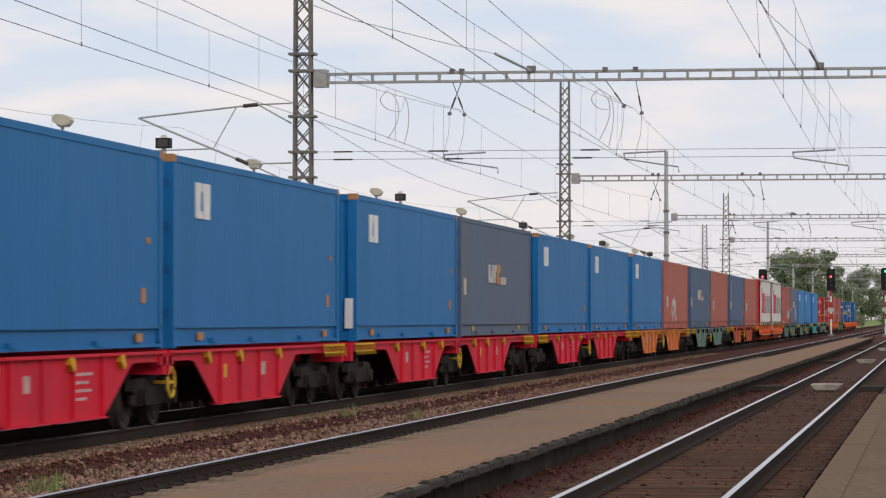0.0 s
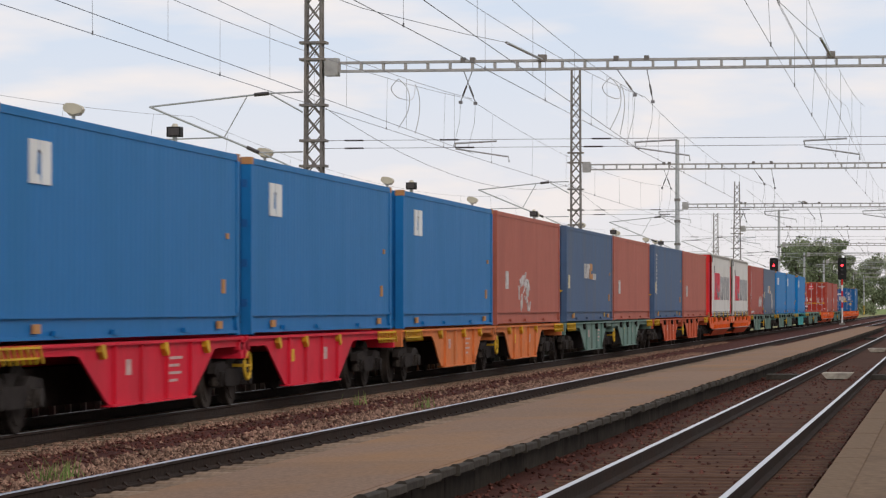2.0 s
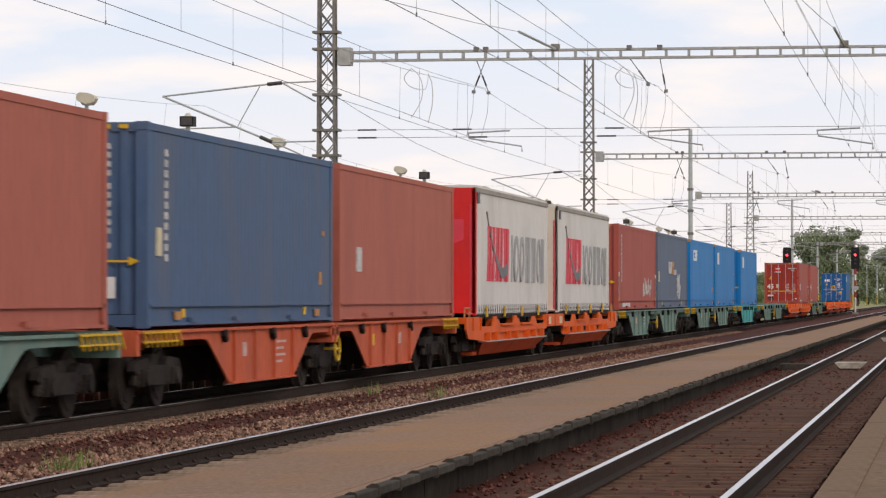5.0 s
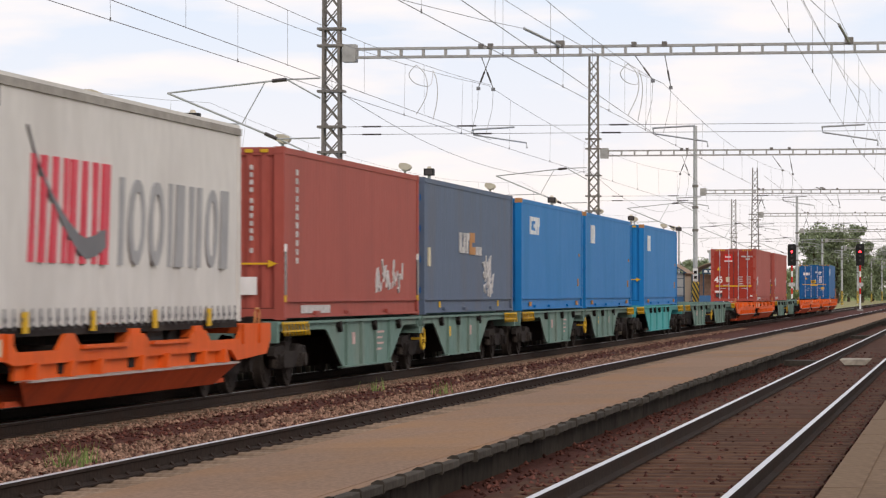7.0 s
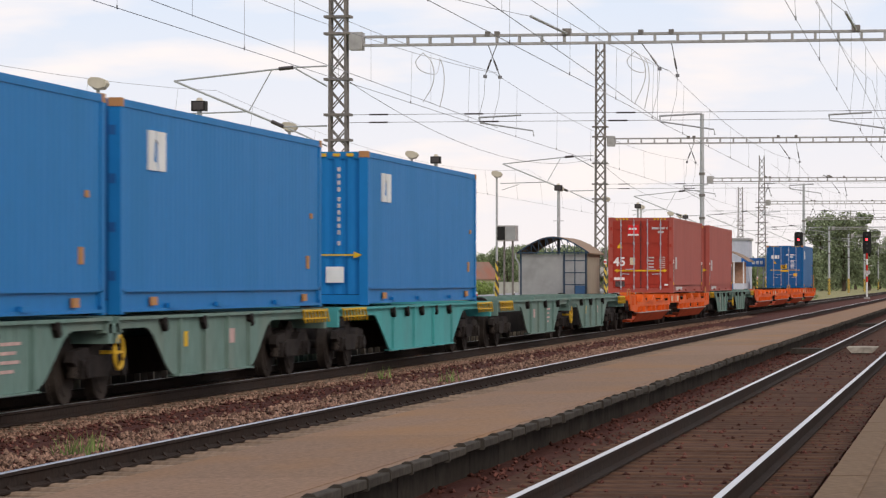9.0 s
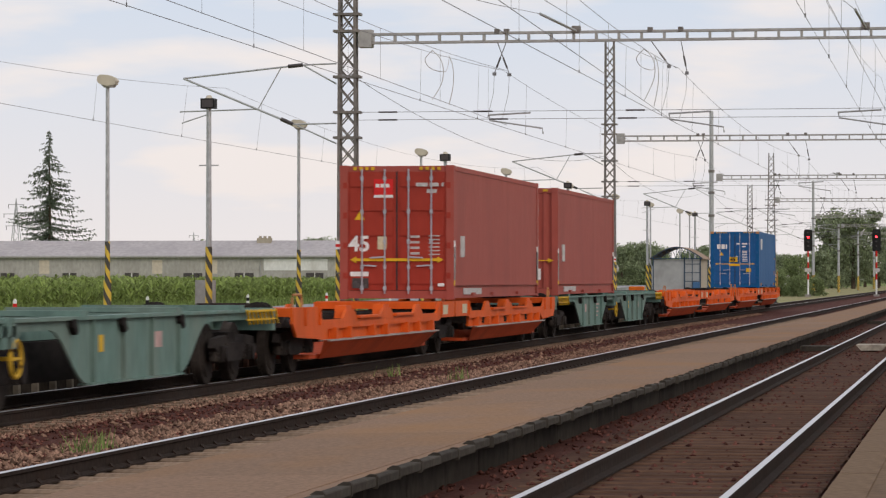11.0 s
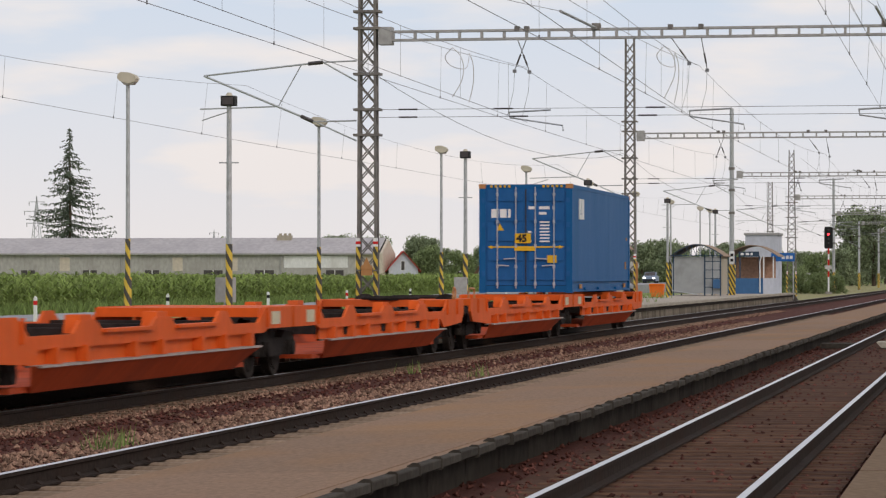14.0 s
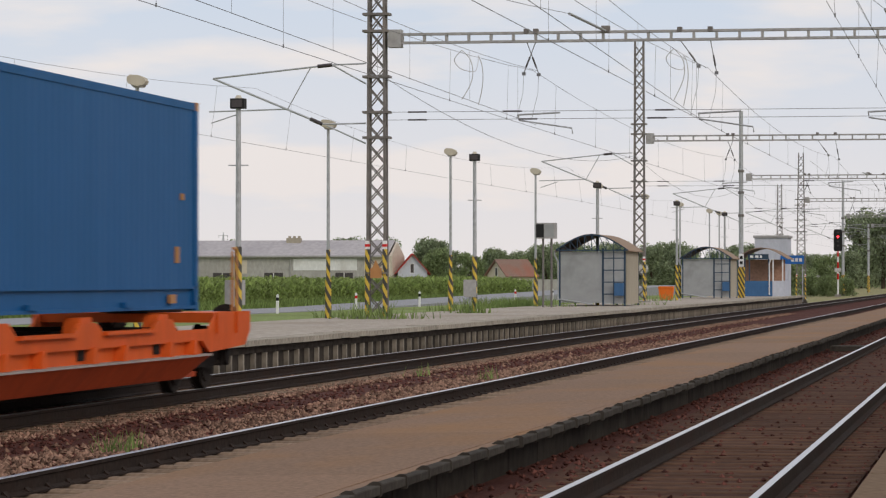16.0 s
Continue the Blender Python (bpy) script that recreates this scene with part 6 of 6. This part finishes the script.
# spruce
e = tagged(new("spruce_tree"), "tall dark spruce with drooping tiered branches", "conifer tree")
e.location = (-123.8, 428, G)
bm = B()
tube(bm, [(0, 0, -0.3), (0.1, 0, 11), (0, 0, 22.0)], 0.34, 8, 0.03)
part("trunk", bm, BARK, e)
verts, faces = [], []
for k in range(210):
    f = ((k + rng.random()) / 210) ** 0.85
    z = 22.0 - 19.0 * f
    reach = (0.15 + 9.6 * f ** 0.92) * (0.5 + 0.5 * rng.random())
    a = rng.random() * 2 * pi
    steps = max(3, int(reach / 0.22))
    for s in range(steps):
        q = (s + 0.6) / steps
        r = reach * q
        zz = z - 0.34 * r + 0.045 * r * r
        p = np.array((cos(a) * r, sin(a) * r, zz)) + rng.normal(size=3) * 0.06
        for _ in range(4):
            w = 0.26 * (1.2 - 0.7 * q)
            d = np.array((cos(a), sin(a), 0.1)) * 0.22
            o = np.array((-sin(a), cos(a), 0)) * w * rng.normal() + np.array((0, 0, -0.30 * abs(rng.normal()) * (1.1 - 0.6 * q)))
            b = len(verts)
            side = np.cross(d, (rng.normal(), rng.normal(), 0.6))
            side = side / (np.linalg.norm(side) + 1e-6) * 0.075
            verts += [tuple(p - d * 0.6), tuple(p + side), tuple(p + d * 0.7 + o), tuple(p + o * 0.5 - side)]
            faces.append((b, b + 1, b + 2, b + 3))
ob = new("crown", raw("crown", verts, faces, NEEDLE))
ob.parent = e
tagged(ob, kind="stuff")

# corn field
verts, faces = [], []


def corn(x, y, h, z0):
    lean = rng.normal(size=2) * 0.05
    n = 7
    for i in range(n):
        a = rng.random() * 2 * pi
        zb = h * (0.12 + 0.75 * i / n)
        L = 0.5 * (0.8 + 0.5 * rng.random())
        dx, dy = cos(a), sin(a)
        w = 0.055
        b = len(verts)
        p0, p1, p2 = (x, y, z0 + zb), (x + dx * L * 0.6, y + dy * L * 0.6, z0 + zb + 0.32), (x + dx * L * 1.25, y + dy * L * 1.25, z0 + zb + 0.05 + 0.2 * rng.random())
        ox, oy = -dy * w, dx * w
        verts.extend([(p0[0] - ox, p0[1] - oy, p0[2]), (p0[0] + ox, p0[1] + oy, p0[2]), (p1[0] + ox * 1.4, p1[1] + oy * 1.4, p1[2]), (p1[0] - ox * 1.4, p1[1] - oy * 1.4, p1[2]), p2])
        faces.extend([(b, b + 1, b + 2, b + 3), (b + 3, b + 2, b + 4)])
    b = len(verts)
    verts.extend([(x - 0.025, y, z0), (x + 0.025, y, z0), (x + lean[0], y + lean[1], z0 + h)])
    faces.append((b, b + 1, b + 2))


for row in range(14):
    x = -50.0 - 0.75 * row - (0 if row < 7 else (row - 7) * 1.6)
    y = 118.0
    while y < 345:
        corn(x + rng.normal() * 0.1, y, 2.05 + 0.16 * rng.normal() + 0.35 * noise.noise((x * 0.1, y * 0.03, 0)), G)
        y += (0.30 if row < 3 else 0.42) + 0.1 * rng.random()
field = new("corn_field", raw("corn_field", verts, faces, CORN))
tagged(field, "dense green maize field beyond the road", "maize field", kind="stuff")
SOIL = surface("dry_soil", (0.17, 0.13, 0.09), 0.95, 0, 6, 0.3)
tagged(boxed("field_soil", (-80, -49.3, 100, 350, -0.5, -0.325), SOIL), "dark soil under the maize", "soil", kind="structure")

# grass verges and tufts
verts, faces = [], []


def blade(x, y, z, h, w=0.02):
    a = rng.random() * 2 * pi
    b = len(verts)
    dx, dy = cos(a) * w, sin(a) * w
    l = rng.normal(size=2) * h * 0.35
    verts.extend([(x - dx, y - dy, z), (x + dx, y + dy, z), (x + l[0], y + l[1], z + h)])
    faces.append((b, b + 1, b + 2))


for _ in range(9000):
    blade(-20.6 - 7 * rng.random() ** 1.5, 40 + 200 * rng.random(), G, 0.10 + 0.2 * rng.random(), 0.03)
for _ in range(9000):
    blade(-47.8 - 1.6 * rng.random(), 110 + 240 * rng.random(), G, 0.3 + 0.5 * rng.random(), 0.05)
for cx, cy, n, r, h in ((-18.6, 94.4, 130, 0.5, 0.55), (-17.9, 95.4, 90, 0.5, 0.4), (-20.0, 96.8, 60, 0.35, 0.4), (-18.2, 111.4, 120, 0.35, 0.6), (-20.2, 117.5, 60, 0.3, 0.4), (-19.0, 138.5, 60, 0.6, 0.3), (-16.8, 149, 60, 0.8, 0.3), (-18.4, 176, 60, 0.5, 0.5)):
    for _ in range(n):
        blade(cx + rng.normal() * r, cy + rng.normal() * r, 0.42, h * (0.4 + 0.8 * rng.random()), 0.02)
for _ in range(3500):
    blade(-22.8 + rng.normal() * 0.7, 152 + rng.normal() * 3.0, G, 0.9 * (0.4 + 0.9 * rng.random()), 0.05)
for cx, cy, n in ((-9.15, 33.2, 60), (-9.2, 58.0, 20), (-9.3, 27.0, 24), (-10.8, 60, 14)):
    for _ in range(n):
        blade(cx + rng.normal() * 0.10, cy + rng.normal() * 0.45, -0.2, 0.12 + 0.16 * rng.random(), 0.010)
tagged(new("grass_tufts", raw("grass_tufts", verts, faces, GRASS)), "uneven green grass and weeds", "grass", kind="stuff")

# long shed behind the field
SHED_WALL = surface("stained_plaster", (0.40, 0.385, 0.36), 0.95, 0, 3, 0.2, 0.1, (1, 1, 0.5), (0.31, 0.295, 0.27), 0.4)
SHED_ROOF = surface("fibre_cement_roof", (0.42, 0.395, 0.40), 0.9, 0, 2, 0.15, 0, (1, 1, 1), (0.34, 0.32, 0.33), 0.3)
CREAM_WALL = surface("cream_plaster", (0.58, 0.51, 0.42), 0.95, 0, 3, 0.12)
e = tagged(new("farm_shed"), "long low grey farm shed with a pale roof", "farm building")
e.location = (-74.8, 396, G)
part("wall", box_mesh(-52, -3.4, 0, 0.3, 0, 4.75), SHED_WALL, e, "stained grey plaster wall")
part("gable", box_mesh(-3.4, 0.0, 0.05, 9.0, 0, 4.75), CREAM_WALL, e, "cream gable wall")
bm = B()
prism(bm, [(0.05, 4.75), (8.95, 4.75), (4.5, 6.5)], -0.3, 0.0, "x")
part("gable_top", bm, CREAM_WALL, e)
bm = B()
prism(bm, [(-0.5, 4.7), (4.5, 6.62), (9.5, 4.7), (9.5, 4.82), (4.5, 6.76), (-0.5, 4.84)], -53, -0.4, "x")
part("roof", bm, SHED_ROOF, e, "pale corrugated roof")
part("gutter", box_mesh(-53, -0.4, -0.6, -0.5, 4.62, 4.74), GIRDER, e)
part("chimney", box_mesh(-14.0, -12.2, 3.6, 4.4, 6.2, 7.05), BEIGE, e, "squat chimney")
for x in (-13.8, -13.2, -12.6):
    part("chimney_pot", box_mesh(x, x + 0.3, 3.8, 4.2, 7.05, 7.3), BEIGE, e)
for x, w in ((-46, 1.8), (-38, 1.8), (-30.0, 1.8), (-22.5, 2.4), (-16.0, 2.4), (-7.0, 2.2)):
    win = part("window", box_mesh(x, x + w, -0.05, 0.02, 1.75, 2.7), INSULATOR, e, "dark window")
    part("frame", box_mesh(x + w / 2 - 0.06, x + w / 2 + 0.06, -0.07, -0.05, 1.75, 2.7), WHITE, win)
    part("frame", box_mesh(x - 0.1, x + w + 0.1, -0.07, 0.0, 1.62, 1.75), WHITE, win)
part("white_panel", box_mesh(-12.3, -4.3, -0.04, 0.0, 3.0, 4.45), WHITE, e, "blank white panel")
for x in (-41, -26.5, -19.5):
    part("pale_patch", box_mesh(x, x + 1.3, -0.035, 0.0, 2.6, 4.3), CREAM_WALL, e, "pale repaired patch")
for x in (-33, -12.7):
    bm = B()
    tube(bm, [(x, -0.12, 0), (x, -0.12, 4.6)], 0.07, 6)
    part("downpipe", bm, GIRDER, e)

RED_ROOF = surface("red_tile_roof", (0.40, 0.06, 0.05), 0.85, 0, 6, 0.2, 0.2)
OLD_ROOF = surface("weathered_tile_roof", (0.24, 0.16, 0.13), 0.9, 0, 6, 0.25, 0.2, second=(0.32, 0.11, 0.07), patch=0.25)


def house(x, y, turn, w, d, h, rise, roof, wall, label):
    e = tagged(new("house"), label, "house", "houses")
    e.matrix_basis = pose(x, y, G, 0, 0, turn)
    bm = B()
    prism(bm, [(-w / 2, 0), (w / 2, 0), (w / 2, h), (0, h + rise), (-w / 2, h)], 0, d, "y")
    part("wall", bm, wall, e)
    bm = B()
    k = rise / (w / 2) * 0.4
    prism(bm, [(-w / 2 - 0.4, h - k), (0, h + rise + 0.04), (w / 2 + 0.4, h - k), (w / 2 + 0.4, h - k + 0.14), (0, h + rise + 0.2), (-w / 2 - 0.4, h - k + 0.14)], -0.4, d + 0.4, "y")
    part("roof", bm, roof, e)
    win = part("window", box_mesh(-0.25, 0.15, -0.04, 0.0, h - 0.2, h + 0.9), INSULATOR, e, "narrow dark window")
    part("frame", box_mesh(-0.32, 0.22, -0.03, 0.005, h - 0.27, h + 0.97), WHITE, win)
    return e


house(-72.5, 398, 12, 3.6, 8, 2.9, 2.0, RED_ROOF, PALE_WALL, "small white gabled house with a red roof")
house(-70.4, 452, -38, 3.8, 5.6, 2.6, 1.9, OLD_ROOF, CREAM_WALL, "low house with a weathered brown roof")
house(-46.0, 640, 20, 5.0, 9.0, 2.6, 2.0, SHED_ROOF, CREAM_WALL, "pale low house among trees")
house(-31.5, 500, -10, 3.0, 6.0, 2.4, 0.8, SHED_ROOF, WHITE, "small white hut beside bushes")
wall = boxed("garden_wall", (-73.0, -52.0, 392, 392.4, G - 0.1, 1.55), SHED_WALL)
tagged(wall, "long low grey garden wall", "wall")


def pylon(x, y, h):
    e = tagged(new("power_pylon"), "distant grey lattice power pylon", "power pylon", "power pylons")
    e.location = (x, y, G)
    w = h * 0.09
    for sx in (-1, 1):
        for sy in (-1, 1):
            bm = B()
            bar(bm, (sx * w, sy * w, 0), (0, 0, h), 0.25)
            part("leg", bm, STEEL, e)
    bm = B()
    for k in range(9):
        f, g = k / 9, (k + 1) / 9
        bar(bm, (-w * (1 - f), -w * (1 - f), h * f), (w * (1 - g), -w * (1 - g), h * g), 0.16)
        bar(bm, (w * (1 - f), -w * (1 - f), h * f), (-w * (1 - g), -w * (1 - g), h * g), 0.16)
    part("brace", bm, STEEL, e)
    for z, r in ((0.68, 0.17), (0.82, 0.21), (0.93, 0.13)):
        bm = B()
        bar(bm, (-h * r * 0.75, 0, h * z), (h * r * 0.75, 0, h * z), 0.28)
        part("arm", bm, STEEL, e)
        for sx in (-1, 1):
            bm = B()
            bar(bm, (sx * h * r * 0.7, 0, h * z), (sx * h * r * 0.7, 0, h * z - 1.6), 0.2)
            part("insulator", bm, INSULATOR, e)


pylon(-390, 1300, 35)
pylon(-560, 2310, 36)
pylon(-520, 2560, 30)

# reflector posts along the road
for k in range(10):
    e = tagged(new("reflector_post"), "short white road post with a dark band", "road post", "road posts")
    e.location = (-40.4, 112 + 22.5 * k, G)
    bm = B()
    prism(bm, [(-0.07, -0.3), (0.07, -0.3), (0.07, 1.02), (0.0, 1.1), (-0.07, 1.02)], -0.05, 0.05, "y")
    part("post", bm, WHITE, e)
    part("band", box_mesh(-0.075, 0.075, -0.056, 0.056, 0.72, 0.90), RED if k % 3 == 1 else BLACK, e, "dark reflector band")
for x, y, h in ((-38.6, 395, 2.6), (-22.5, 204, 2.2)):
    e = tagged(new("road_sign"), "round traffic sign on a thin post", "traffic sign", "traffic signs")
    e.location = (x, y, G)
    bm = B()
    tube(bm, [(0, 0, 0), (0, 0, h + 0.7)], 0.04, 8)
    part("post", bm, STEEL, e)
    bm = B()
    tube(bm, [(0, -0.03, h + 0.4), (0, -0.06, h + 0.4)], 0.32, 16)
    part("disc", bm, CHALK, e, "pale sign disc")

# car on the road
e = car = tagged(new("car"), "silver-blue car with lit headlights", "car")
CAR = paint("silver_blue_car_paint", (0.20, 0.25, 0.33), None, 0.3)
HEAD = glowing("headlight", (1.0, 0.97, 0.9), 4.0)
bm = B()
prism(bm, [(-2.1, 0.25), (2.1, 0.25), (2.15, 0.7), (1.9, 0.88), (0.95, 0.95), (-0.9, 0.98), (-2.0, 0.85), (-2.15, 0.6)], -0.86, 0.86, "x")
part("body", bm, CAR, e)
bm = B()
prism(bm, [(-1.0, 0.95), (1.5, 0.95), (0.9, 1.42), (-0.3, 1.45)], -0.72, 0.72, "x")
cab = part("cabin", bm, CAR, e)
bm = B()
prism(bm, [(-0.98, 0.98), (-0.95, 0.96), (-0.38, 1.40), (-0.42, 1.42)], -0.64, 0.64, "x")
part("windscreen", bm, INSULATOR, cab, "dark windscreen")
for sx in (-0.62, 0.62):
    part("headlight", box_mesh(sx - 0.16, sx + 0.16, -2.19, -2.1, 0.58, 0.74), HEAD, e, "lit headlight")
    for y in (-1.3, 1.3):
        bm = B()
        wheel_disc(bm, *sorted((sx * 1.38, sx * 1.05)), y, 0.32, 0.32, 18)
        part("wheel", bm, RUBBER, e, "black tyre")
part("bumper", box_mesh(-0.8, 0.8, -2.2, -2.1, 0.3, 0.5), BLACK, e)

# crossing slabs in the near track
for y in (82.0, 131.0, 182.0):
    e = tagged(new("crossing_slab"), "pale concrete slab between the rails", "crossing slab", "slabs in the near track")
    e.location = (NEAR_X, y, -0.16)
    bm = B()
    prism(bm, [(-0.25, 0), (0.25, 0), (0.38, 0.14), (-0.38, 0.14)], -0.8, 0.8, "y")
    part("slab", bm, KERB_PALE, e)
    part("side_beam", box_mesh(-1.75, -0.84, -0.7, 0.7, -0.02, 0.10), KERB, e)
    part("side_beam", box_mesh(0.84, 1.55, -0.7, 0.7, -0.02, 0.10), KERB, e)

# ---------------- ballast stones ----------------
def stones(name, label, mat, strips, size):
    """Loose angular stones on strips: (x0, x1, y0, y1, count)."""
    v, f = [], []
    for x0, x1, y0, y1, n, z in strips:
        us = rng.random((n, 2))
        for u, w in us:
            # denser close by
            y = y0 + (y1 - y0) * w ** 1.6
            x = x0 + (x1 - x0) * u
            s = size * (0.55 + 0.9 * rng.random())
            o = rng.normal(size=(6, 3)) * 0.18
            b = len(v)
            for (dx, dy, dz), q in zip(((1, 0, 0), (-1, 0, 0), (0, 1, 0), (0, -1, 0), (0, 0, 0.8), (0, 0, -0.8)), o):
                v.append((x + (dx + q[0]) * s, y + (dy + q[1]) * s, z + (dz + q[2]) * s))
            for t in ((0, 2, 4), (2, 1, 4), (1, 3, 4), (3, 0, 4), (2, 0, 5), (1, 2, 5), (3, 1, 5), (0, 3, 5)):
                f.append(tuple(b + i for i in t))
    tagged(new(name, raw(name, v, f, mat)), label, "ballast", kind="stuff")


stones("ballast_stones", "loose pale and brown ballast stones beside rails", STONE, [(-9.85, -8.95, 24, 130, 5600, -0.20), (-11.5, -10.85, 34, 170, 5200, -0.20), (-10.9, -9.9, 26, 120, 380, -0.205), (-13.1, -11.7, 36, 120, 3000, -0.205), (-14.3, -13.2, 40, 120, 2500, -0.205)], 0.035)
stones("rusty_stones", "rust-stained crushed stone between the tracks", STONE_RED, [(-11.5, -10.8, 34, 150, 3000, -0.205), (-10.9, -9.0, 26, 130, 3600, -0.212), (-4.58, -4.1, 14, 120, 900, -0.205), (-4.1, -3.4, 14, 120, 1500, -0.185), (-1.8, -1.0, 8, 90, 1800, -0.195), (-3.3, -1.9, 14, 100, 900, -0.185), (-7.9, -6.6, 20, 110, 2200, -0.215)], 0.026)

# ---------------- pieces: sleepers, edge slabs, wall posts ----------------
def row_of(name, parent, mesh, rows, label=""):
    for x, y, z, turn in rows:
        ob = new(name, mesh)
        ob.parent = parent
        ob.matrix_basis = pose(x, y, z, 0, 0, turn)


bm = B()
prism(bm, [(-0.12, -0.12), (0.12, -0.12), (0.10, -0.012), (0.06, 0.0), (-0.06, 0.0), (-0.10, -0.012)], -1.3, 1.3)
timber = finish("sleeper", bm, WOOD_SLEEPER)
row_of("sleeper", near_track, timber, [(NEAR_X + rng.normal() * 0.02, 10 + 0.6 * k, -0.170 - 0.00022 * k + 0.004 * rng.normal(), rng.normal() * 0.4) for k in range(230)])
bm = B()
prism(bm, [(-0.15, -0.12), (0.15, -0.12), (0.12, -0.02), (0.08, 0.0), (-0.08, 0.0), (-0.12, -0.02)], -0.35, 1.86)
block = finish("sleeper", bm, SLEEPER)
row_of("sleeper", mid_track, block, [(MID_RAIL_X, 20 + 0.6 * k, -0.165 + 0.004 * rng.normal(), rng.normal() * 0.5) for k in range(220)])
block2 = finish("sleeper", box_mesh(-1.25, 1.25, -0.13, 0.13, -0.12, 0.0), SLEEPER)
row_of("sleeper", train_track, block2, [(TRAIN_X, 34 + 0.62 * k, -0.178, rng.normal() * 0.3) for k in range(170)])
bm = B()
prism(bm, [(-0.02, -0.03), (0.04, -0.03), (0.035, -0.005), (-0.005, 0.03)], -0.05, 0.05, "y")
clip = finish("rail_clip", bm, RAIL_SIDE)
row_of("rail_clip", mid_track, clip, [(MID_RAIL_X + 0.03, 20 + 0.6 * k, -0.14, 0) for k in range(150)])

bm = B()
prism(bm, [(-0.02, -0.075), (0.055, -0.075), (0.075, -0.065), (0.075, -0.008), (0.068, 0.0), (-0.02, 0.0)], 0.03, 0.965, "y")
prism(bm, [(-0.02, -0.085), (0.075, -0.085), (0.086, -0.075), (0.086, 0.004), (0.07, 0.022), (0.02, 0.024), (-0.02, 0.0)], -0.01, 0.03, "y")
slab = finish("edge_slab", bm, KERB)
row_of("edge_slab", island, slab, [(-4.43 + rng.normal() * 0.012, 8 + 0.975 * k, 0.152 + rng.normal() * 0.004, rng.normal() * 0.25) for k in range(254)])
cap = finish("edge_slab", box_mesh(-0.5, 0.12, 0.01, 0.99, -0.11, 0.0), KERB_PALE)
row_of("edge_slab", far_platform, cap, [(-14.24 + rng.normal() * 0.006, 15 + k, 0.435 + rng.normal() * 0.005, rng.normal() * 0.2) for k in range(217)])
POST_CONCRETE = surface("sooty_pale_concrete", (0.30, 0.265, 0.215), 0.9, 0, 7, 0.35, 0.3, second=(0.12, 0.10, 0.085), spread=0.25)
stub = finish("wall_post", box_mesh(-0.06, 0.03, -0.055, 0.055, -0.3, 0.17), POST_CONCRETE)
# dark band painted in for the shadow that the edge slabs cast
beam = finish("wall_shade_band", box_mesh(-0.06, 0.02, 0.01, 1.95, 0.18, 0.30), CONCRETE_DARK)
row_of("wall_shade_band", far_platform, beam, [(-14.30, 36 + 1.96 * k, 0.0, 0) for k in range(100)])
row_of("wall_post", far_platform, stub, [(-14.30, 36 + 0.98 * k, 0.0, 0) for k in range(200)])
own_cap = finish("edge_slab", box_mesh(-0.16, 0.12, 0.001, 0.999, -0.14, 0.0), OWN_ASPHALT)
row_of("edge_slab", own, own_cap, [(-0.84, 2 + k, 0.192 + rng.normal() * 0.0012, 0) for k in range(60)])


PATCHED = surface("patched_asphalt", (0.235, 0.152, 0.104), 0.9, 0, 26, 0.22, 0.12, (1, 0.4, 1), (0.300, 0.160, 0.070), 0.5, 0.06)
y = 17.0
while y < 120:
    length = 2.2 + 5.5 * rng.random()
    bm = B()
    prism(bm, [(-6.34, 0.108), (-4.55, 0.1435), (-4.55, 0.1505), (-6.34, 0.1155)], y, y + length, "y")
    part("asphalt_patch", bm, PATCHED, island, "patched asphalt stretch")
    y += length


def motions():
    for thing, s, z in TRAIN:
        walk(thing, [(t, pose(TRAIN_X, s - SPEED * t, z)) for t in (0.0, 4.0, 8.0, 12.0, 16.0)])
    walk(car, [(t, pose(-44.6, 760 - 24.0 * t, 0.72)) for t in (0.0, 4.0, 8.0, 12.0, 16.0)])


motions()
